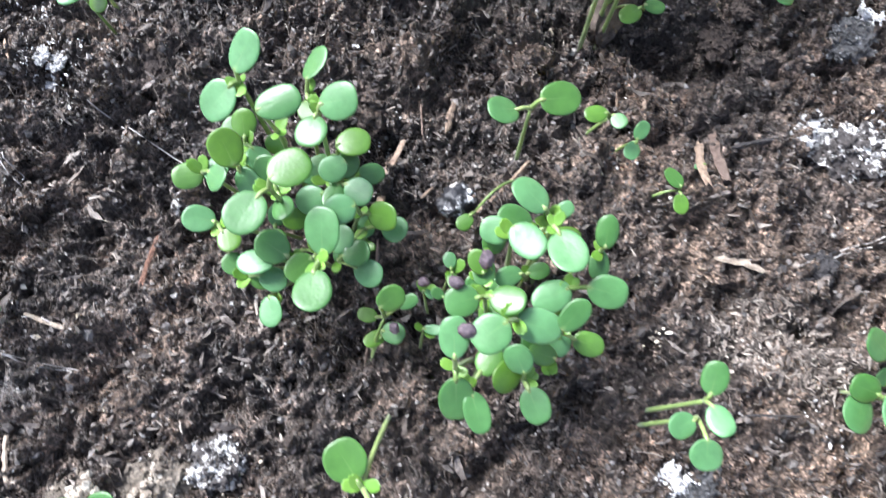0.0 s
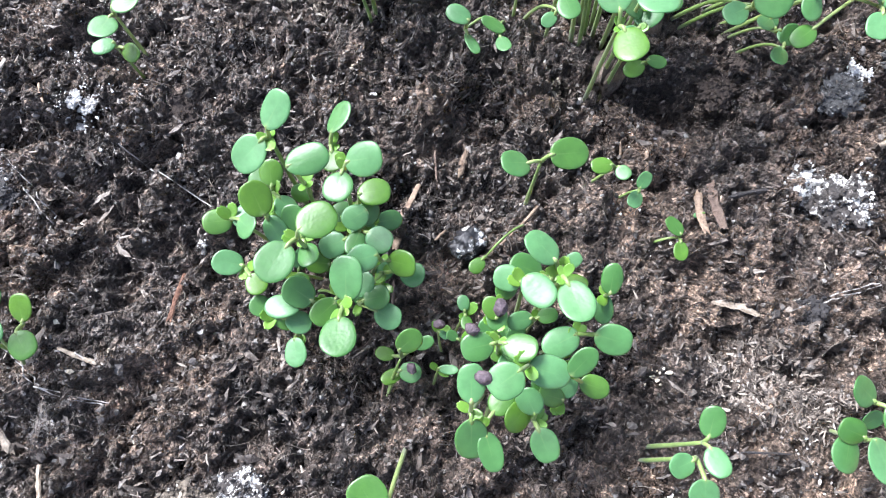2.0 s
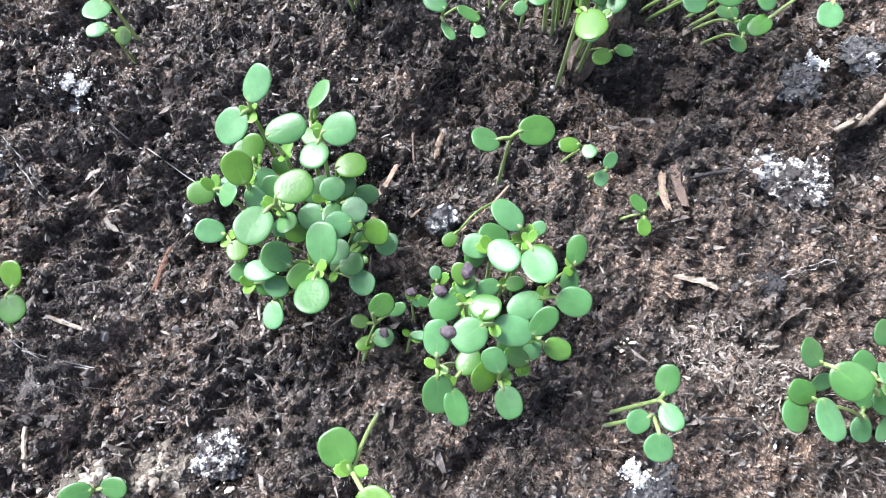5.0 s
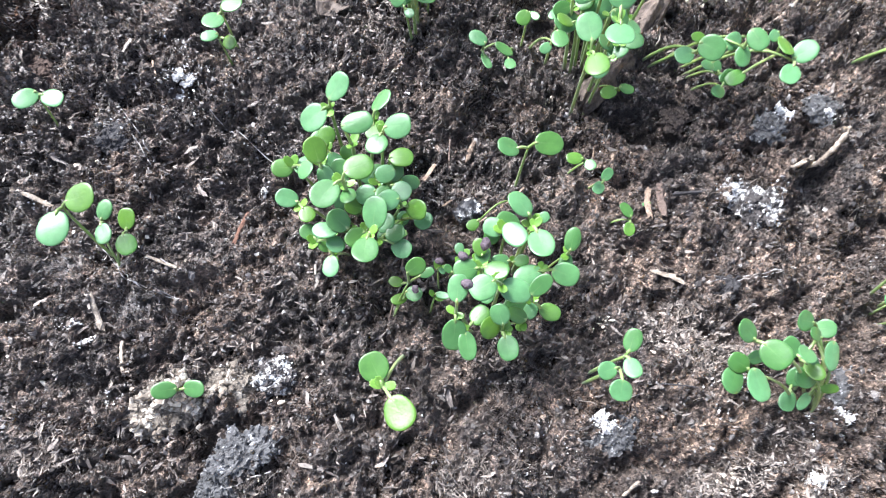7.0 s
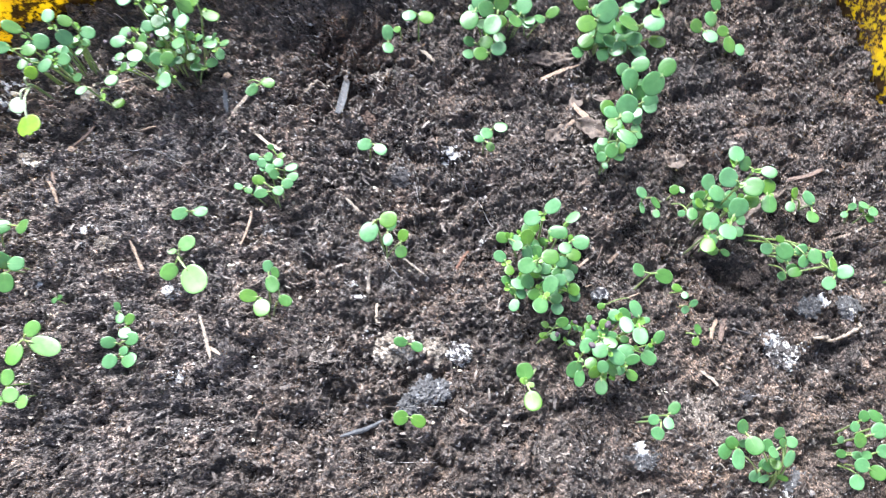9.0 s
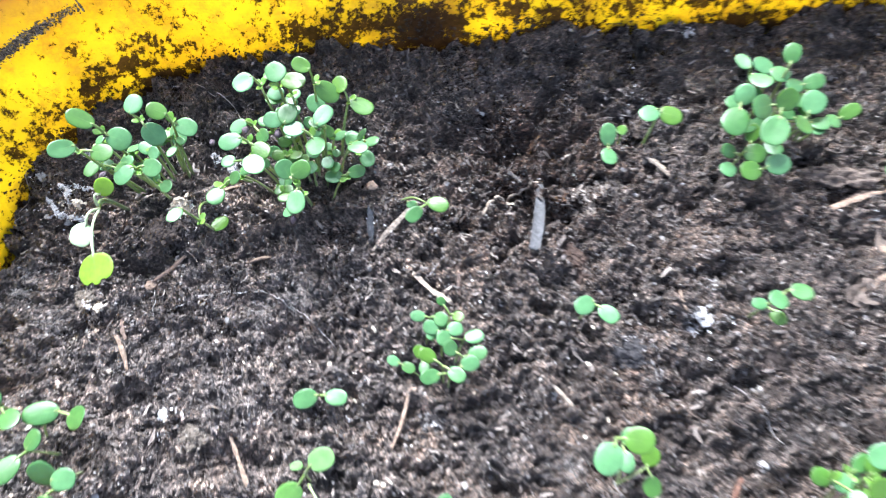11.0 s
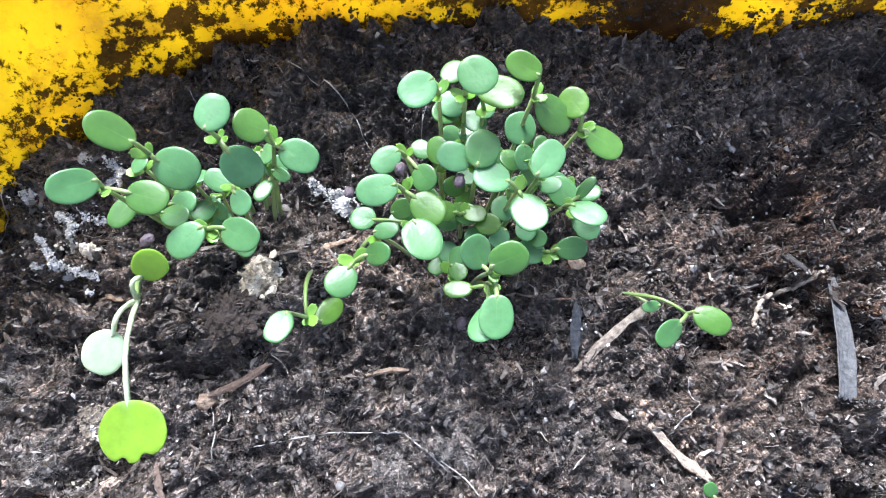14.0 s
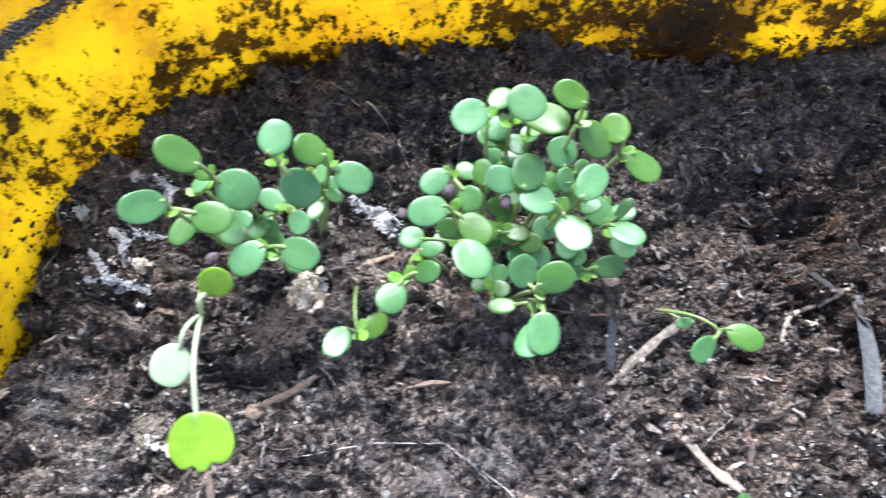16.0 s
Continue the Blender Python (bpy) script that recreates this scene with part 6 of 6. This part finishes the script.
def grass_blade(a, b, width):
    """A dead flat grass blade with lengthwise ribs, narrowing towards its first end and torn at the other."""
    lo, hi = float(ground(*a)), float(ground(*b))
    ax_, ay_, bx_, by_ = *a, *b
    run = math.hypot(bx_ - ax_, by_ - ay_)
    sx, sy = -(by_ - ay_) / run, (bx_ - ax_) / run
    bm = bmesh.new()
    n, m = 24, 12
    net = []
    for i in range(n + 1):
        u = i / n
        half = 0.5 * width * (0.42 + 0.58 * min(1.0, u * 2.2) - 0.10 * noise.noise((u * 5, 1.0, 2.0)))
        bow = 0.7 * math.sin(u * 2.6)
        row = []
        for j in range(m + 1):
            v = j / m * 2 - 1
            torn = run * 0.035 * noise.noise((v * 3, 4.0, 1.0)) if i == n else 0.0
            x_ = ax_ + (bx_ - ax_) * u + sx * (v * half + bow) + (bx_ - ax_) / run * torn
            y_ = ay_ + (by_ - ay_) * u + sy * (v * half + bow) + (by_ - ay_) / run * torn
            z_ = lo + (hi - lo) * u + 1.5 + 0.9 * math.sin(u * 3.1) + 0.35 * v * v + (0.13 if j % 3 == 0 else 0.0)
            row.append(bm.verts.new(Vector((x_ - ax_, y_ - ay_, z_ - lo)) * MM))
        net.append(row)
    for p, q in zip(net, net[1:]):
        for j in range(m):
            bm.faces.new((p[j], q[j], q[j + 1], p[j + 1]))
    bmesh.ops.recalc_face_normals(bm, faces=bm.faces)
    bmesh.ops.solidify(bm, geom=bm.faces[:], thickness=0.00025)
    ob = part("grass_blade", bm, WOODS["grey"])
    ob.location = Vector((ax_, ay_, lo)) * MM
    return tagged(ob, "dead grey grass blade lying flat on the soil", "grass blade")


stick((1.9, 16.4), (-8.1, 8.4), 1.6, "tan")
stick((17.1, 0.5), (4.1, -1.9), 0.6, "tan")
stick((45.1, -12.7), (40.2, -20.4), 2.2, "brown")
stick((45.3, -16.9), (52.7, -19.8), 1.0, "dark")
stick((-42.0, 24.9), (-47.3, 18.3), 1.4, "red")
stick((12.3, 16.1), (9.3, 13.7), 1.4, "tan")
stick((30.8, 14.9), (27.1, 13.2), 0.8, "red")
stick((31.6, -30.0), (36.2, -35.3), 1.7, "pale")
stick((8.3, 20.7), (5.3, 15.5), 0.5, "brown")
stick((37.7, 2.9), (35.5, -0.5), 0.6, "tan")
stick((39.6, -1.6), (37.5, -4.8), 0.8, "tan")
stick((20.1, -51.4), (26.0, -55.5), 0.5, "dark")
stick((-47.9, 73.1), (-48.2, 67.0), 0.8, "tan")
stick((-1.2, 5.8), (1.4, 6.6), 0.6, "tan")
stick((-11.3, 3.8), (-24.1, -12.8), 0.6, "brown")
stick((-79.4, 21.4), (-80.6, 13.6), 1.5, "pale")
stick((-77.6, 9.3), (-78.2, 1.5), 1.2, "pale")
stick((-66.0, 24.8), (-60.1, 17.3), 0.8, "pale")
stick((-85.2, 49.9), (-79.3, 43.0), 1.3, "pale")
stick((-93.6, -35.6), (-79.1, -31.9), 2.0, "grey")
stick((99.7, 22.5), (109.4, 23.0), 1.4, "tan")
stick((96.7, 12.7), (104.1, 14.1), 1.1, "pale")
stick((-2.9, 92.4), (12.1, 95.1), 1.9, "tan")
stick((-141.6, 12.5), (-136.7, -4.2), 1.5, "pale")
stick((-138.4, 0.9), (-133.6, -3.1), 1.3, "pale")
stick((-121.8, 51.6), (-128.6, 35.8), 1.3, "tan")
stick((-114.3, 78.7), (-109.3, 74.6), 1.9, "pale")
stick((-50.0, 112.6), (-45.7, 106.8), 2.0, "pale")
stick((-166.0, 43.8), (-162.3, 32.4), 1.3, "tan")
stick((-197.9, 72.3), (-195.0, 63.6), 1.8, "tan")
stick((36.6, -19.7), (41.5, -13.1), 2.1, "tan")
stick((8.0, 79.7), (14.9, 66.5), 2.8, "tan")
stick((-2.3, 68.0), (6.6, 72.2), 2.3, "tan")
stick((-173.8, 112.4), (-168.0, 115.7), 1.4, "tan")
stick((-128.6, 92.6), (-117.0, 102.6), 2.1, "pale")
stick((-129.2, 102.6), (-129.4, 94.9), 2.3, "grey")
stick((-118.3, 83.1), (-113.0, 76.9), 1.5, "pale")
stick((-106.3, 82.1), (-106.6, 76.9), 1.3, "brown")
grass_blade((-80.2, 109.8), (-85.6, 87.0), 2.8)
fiber((-97.8, 99.7), (-95.6, 104.2), (-92.2, 106.2), (-85.8, 108.3), (-80.6, 111.1), thick=0.43)
stick((-164.7, 91.4), (-157.7, 92.1), 1.1, "tan")
stick((-190.9, 88.1), (-180.3, 92.6), 1.6, "brown")
stick((-211.2, 105.7), (-207.3, 104.3), 1.1, "tan")
stick((-90.7, 115.0), (-87.5, 109.8), 1.6, "dark")
stick((-138.8, 105.0), (-126.2, 104.1), 0.7, "brown")
stick((-239.3, 86.5), (-232.5, 90.1), 1.9, "pale")
stick((-197.8, 76.8), (-195.9, 71.5), 1.5, "brown")
fiber((-40.2, 52.3), (-37.0, 43.6), (-31.5, 32.3))
fiber((-72.0, 24.2), (-69.0, 17.2), (-63.0, 11.5))
fiber((-66.3, 24.4), (-62.9, 21.6), (-61.3, 18.4))
fiber((-58.9, 55.2), (-58.3, 51.6), (-58.2, 47.1))
fiber((47.5, -40.1), (54.4, -42.3), (61.0, -44.1))
fiber((-74.0, 30.3), (-71.8, 21.1), (-62.3, 11.2))
fiber((-58.6, 61.2), (-57.0, 53.5), (-57.2, 47.8))
fiber((-73.1, -28.5), (-65.3, -30.1), (-58.3, -30.7))
fiber((-184.9, 79.4), (-169.9, 81.9), (-158.2, 81.9))
fiber((-158.2, 81.9), (-154.6, 78.9), (-149.3, 74.6))
fiber((-191.4, 88.6), (-189.1, 83.3), (-188.2, 74.9))
fiber((-199.6, 144.6), (-197.7, 141.1), (-195.3, 139.1))
fiber((-180.5, 148.5), (-169.7, 142.1), (-165.3, 132.9))
fiber((-154.4, 140.5), (-155.5, 136.4), (-156.6, 131.8))
fiber((-154.0, 111.5), (-152.4, 106.5), (-147.6, 103.5))
fiber((-110.2, 91.2), (-109.7, 86.6), (-115.3, 81.3))
fiber((-227.2, 131.0), (-229.5, 119.2), (-231.0, 107.1))
fiber((-155.5, 79.7), (-148.3, 74.9), (-140.3, 65.4))
fiber((-91.3, -35.7), (-80.7, -46.0), (-62.6, -48.5))
grains((-43.8, 64.1), 5.0, 34, "white")
grains((-36.2, 27.5), 1.6, 14, "white")
grains((60.0, -21.1), 4.5, 26, "white")
grains((4.5, 35.8), 0.7, 5, "white")
grains((3.5, 41.3), 0.7, 4, "cream")
grains((-50.5, -12.5), 4.5, 50, "white")
grains((-59.9, -8.3), 3.1, 24, "white")
grains((35.8, 20.2), 1.5, 12, "cream")
grains((16.8, -34.9), 2.2, 14, "cream")
grains((-62.3, 58.3), 5.4, 22, "white")
grains((-85.9, 17.4), 2.2, 14, "white")
grains((-84.4, 12.5), 1.9, 14, "white")
grains((-39.7, 74.0), 3.1, 14, "white")
grains((69.2, -26.1), 3.1, 16, "white")
grains((-82.0, -2.4), 2.3, 16, "white")
grains((47.8, -73.3), 5.8, 26, "white")
grains((22.2, -74.9), 3.4, 18, "cream")
grains((-37.8, 64.1), 7.7, 26, "white")
grains((-86.7, 18.1), 2.4, 10, "white")
grains((-83.3, 12.7), 2.3, 10, "white")
grains((-142.6, -27.1), 5.2, 18, "white")
grains((-147.4, -6.1), 4.7, 14, "white")
grains((-152.1, 22.9), 4.0, 12, "white")
grains((-84.6, 48.0), 2.8, 8, "white")
grains((-137.1, 47.4), 2.1, 8, "white")
grains((-170.2, 123.1), 4.2, 20, "white")
grains((-218.0, 119.3), 5.4, 16, "white")
grains((-226.6, 121.8), 2.2, 8, "white")
grains((-226.3, 112.1), 4.3, 12, "white")
grains((-219.3, 109.6), 3.8, 10, "white")
grains((-211.2, 126.8), 5.0, 14, "cream")
grains((-217.6, 113.6), 1.4, 20, "cream")
grains((-211.2, 74.6), 1.4, 14, "cream")
grains((-128.5, 99.7), 1.7, 10, "white")
grains((-118.3, 95.9), 1.9, 12, "white")
grains((-89.7, 103.7), 1.2, 6, "cream")
grains((-238.6, 104.8), 4.0, 34, "white")
grains((-234.9, 120.9), 2.3, 16, "white")
grains((-184.1, 51.8), 4.0, 12, "white")
grains((-184.8, 45.9), 1.8, 6, "white")
grains((-201.2, 32.4), 3.0, 12, "white")
grains((-152.4, 22.9), 4.3, 18, "white")
grains((-149.6, -9.1), 4.5, 16, "white")
grains((-64.6, 61.0), 5.0, 16, "white")
grains((-44.4, 66.6), 4.1, 14, "white")
grains((-28.5, 156.5), 4.1, 10, "white")
grains((-50.1, -15.4), 6.2, 22, "cream")
grains((41.5, 49.6), 5.0, 20, "cream")
grains((82.7, 25.1), 6.6, 22, "cream")
grains((-121.7, -0.5), 2.9, 8, "white")
grains((-202.4, -0.7), 2.9, 10, "white")
grains((-235.6, 41.9), 2.2, 6, "white")
grains((-45.2, 133.4), 7.5, 14, "white")
grains((-0.6, 21.0), 4.4, 12, "white")
grains((67.0, 72.1), 9.4, 10, "cream")
grains((-123.3, 96.1), 4.7, 8, "white")
lump((3.6, 2.1), 4.3, "pebble")
lump((62.3, -29.0), 6.2, "crusted")
lump((43.1, -40.2), 4.6, "dark")
lump((-27.6, 55.0), 6.5, "brown")
splinters((29.6, -42.6), 7.4)
splinters((34.4, -53.8), 5.5)
lump((-73.0, -8.3), 7.9, "cream")
lump((-60.3, -11.6), 6.1, "cream")
lump((-50.4, -13.4), 5.2, "crusted")
lump((-62.0, -25.2), 6.8, "grey")
lump((-69.4, -28.3), 5.1, "grey")
lump((6.8, -55.5), 5.3, "grey")
splinters((-98.0, -6.2), 5.5)
lump((-62.4, 58.0), 6.7, "dark")
lump((53.9, -70.0), 5.8, "grey")
lump((-185.4, 99.6), 5.6, "brown")
lump((-171.1, 121.3), 4.6, "brown")
lump((-115.9, 44.2), 4.9, "crusted")
lump((-176.0, 44.7), 4.4, "cream")
lump((-208.0, 83.4), 3.2, "cream")
lump((-73.0, 84.1), 7.5, "red")
splinters((-65.5, 103.1), 8.2)
splinters((8.7, 64.5), 9.2)
lump((-246.3, 104.0), 6.2, "dark")
splinters((14.8, 77.9), 6.1)
lump((-29.6, 137.9), 4.0, "cream")
splinters((35.7, -73.4), 6.0)
bark((76.0, 30.0), (41.0, 14.0), 9.5, 0.42)
bark((-7.0, 105.0), (12.0, 99.0), 7.0, 0.12)
scrap((-191.7, 87.2), 4.3)
scrap((-128.6, 110.6), 3.9)
lump((-225.6, 122.2), 2.0, "white")
lump((-226.8, 115.1), 1.3, "white")
lump((-222.7, 110.6), 1.3, "white")
lump((-218.3, 109.3), 1.2, "white")
lump((-212.1, 126.2), 2.2, "white")
lump((-214.9, 128.7), 1.3, "white")
lump((-217.9, 115.5), 1.5, "cream")
lump((-169.7, 122.7), 2.4, "white")
lump((-171.3, 125.0), 1.6, "white")
lump((-42.3, 64.5), 2.1, "white")
lump((-46.1, 62.8), 1.6, "white")
lump((-36.2, 27.5), 1.0, "white")
lump((-50.0, -11.6), 2.3, "white")
lump((-59.5, -8.5), 1.8, "white")
lump((60.7, -20.3), 2.2, "white")
lump((57.5, -22.6), 1.4, "white")
lump((-85.6, 17.5), 1.2, "white")
lump((-84.4, 12.5), 1.2, "white")
lump((-61.7, 58.3), 1.9, "white")
lump((-44.4, 66.6), 2.1, "white")
lump((-64.1, 60.9), 1.8, "white")
lump((-152.4, 22.9), 2.1, "white")
lump((-201.2, 32.4), 1.7, "white")
lump((-184.1, 51.1), 1.8, "white")
lump((-149.6, -9.1), 2.3, "white")
lump((-28.6, 155.9), 2.1, "white")
lump((82.7, 25.1), 3.5, "cream")
husk((-1.5, -13.1, 18.5), 2.4)
husk((-6.8, -13.6, 19.5), 2.0)
husk((-9.6, -20.3, 25.0), 2.2)
husk((-16.9, -12.5, 9.0), 1.7)
husk((-9.5, -8.7, 7.0), 1.8)
husk((-158.6, 118.4, 22.5), 2.0)
husk((-165.5, 113.0, 26.5), 1.7)
husk((-150.0, 116.3, 23.0), 2.1)
husk((-191.9, 105.5, 27.5), 1.9)
husk((-149.1, 98.2, 9.0), 1.9)
husk((71.3, -60.0, 7.0), 2.3)
husk((68.3, -64.8, 6.0), 2.2)
crust("white", 2.0, (-218.7, 118.8), (-216.5, 117.0), (-216.9, 114.1))
crust("white", 1.5, (-222.1, 114.8), (-219.0, 110.2), (-212.1, 108.4))
crust("white", 2.6, (-211.6, 129.1), (-209.3, 127.3), (-208.2, 124.6))
crust("white", 1.6, (-215.5, 119.1), (-211.3, 118.8))
crust("white", 2.6, (-175.8, 126.3), (-170.8, 125.4), (-168.7, 120.5))
crust("cream", 4.2, (-183.9, 109.2), (-181.9, 107.9), (-183.2, 104.2))
crust("white", 1.9, (-181.3, 109.3), (-179.9, 108.3))
crust("white", 1.6, (-207.8, 82.9), (-207.1, 81.7))
crust("cream", 2.1, (-213.6, 112.8), (-212.5, 112.0))
crust("white", 1.1, (-214.1, 106.0), (-213.4, 105.8))
crust("white", 2.0, (-240.5, 111.1), (-237.8, 110.3))
crust("white", 2.6, (-242.1, 106.4), (-240.0, 102.2))
crust("white", 1.9, (-236.2, 122.0), (-233.3, 120.5))
crust("white", 1.5, (-207.7, 82.3), (-206.1, 80.9))
crust("cream", 2.5, (-204.8, 81.5), (-203.6, 80.6))
# the first two webs stand in for bluish sheen on wet soil
fuzz((-227.4, 87.9), 6.7)
fuzz((-225.1, 90.4), 5.4)
fuzz((-215.9, 77.5), 4.8)
fuzz((-83.0, 30.5), 8.7)
fuzz((-72.7, 14.4), 5.5)
fuzz((-160.0, 77.2), 4.4)
fuzz((-151.0, 78.8), 5.4)
fuzz((-221.2, 48.5), 13.3)
fiber((73.1, -24.0), (81.0, -25.3), (87.0, -23.5), (93.0, -20.5), thick=0.65)
lump((61.7, 2.0), 4.1, "brown")
lump((67.5, 3.4), 3.3, "brown")
lump((61.6, -24.6), 5.9, "crusted")
crust("white", 3.4, (60.0, -21.3), (62.8, -25.2), (61.8, -30.9))
crust("white", 3.5, (81.1, -8.8), (82.7, -12.2))
crust("white", 2.7, (89.3, -15.6), (89.2, -19.0))
crust("white", 3.5, (5.5, -51.0), (6.2, -56.4))
crust("white", 2.8, (49.4, -72.2), (50.0, -75.1))
crust("white", 2.9, (36.6, -80.5), (38.0, -82.4))
splinters((26.5, -74.7), 6.2)
splinters((38.5, -82.6), 5.6)
splinters((31.2, -47.8), 7.2)
splinters((-25.0, -49.6), 5.6)
splinters((17.3, -72.4), 4.5)
stick((1.6, -66.5), (6.3, -65.8), 1.0, "pale")
lump((49.4, -78.5), 0.9, "red")
grains((31.5, -59.8), 7.0, 16, "white")
grains((-8.3, -52.0), 7.9, 14, "white")
fiber((40.8, -38.0), (51.1, -40.4), (58.2, -43.0))
dead_leaf((0.0, 68.0), 12.0, 7.0, 20, 1.3)
dead_leaf((12.0, 67.0), 12.5, 8.0, -35, 4.7)
dead_leaf((9.5, 82.0), 14.0, 5.0, 70, 8.1)
dead_leaf((19.0, 80.0), 7.0, 3.5, -15, 2.9)
dead_leaf((41.0, 48.5), 8.0, 5.5, 10, 6.2)
lump((24.0, 80.5), 3.2, "red")
lump((44.0, 45.0), 3.2, "cream")
lump((76.0, -12.5), 5.0, "grey")
lump((89.5, -14.0), 4.2, "grey")
stick((97.0, 39.5), (83.0, 37.0), 2.4, "brown")
crust("tan", 8.0, (-78.0, -7.5), (-67.5, -9.5))
crust("tan", 4.5, (-62.0, -10.0), (-58.0, -11.5))
crust("white", 5.0, (61.0, -26.0), (65.0, -29.5))
crust("cream", 4.6, (-183.4, 109.0), (-182.6, 105.0))
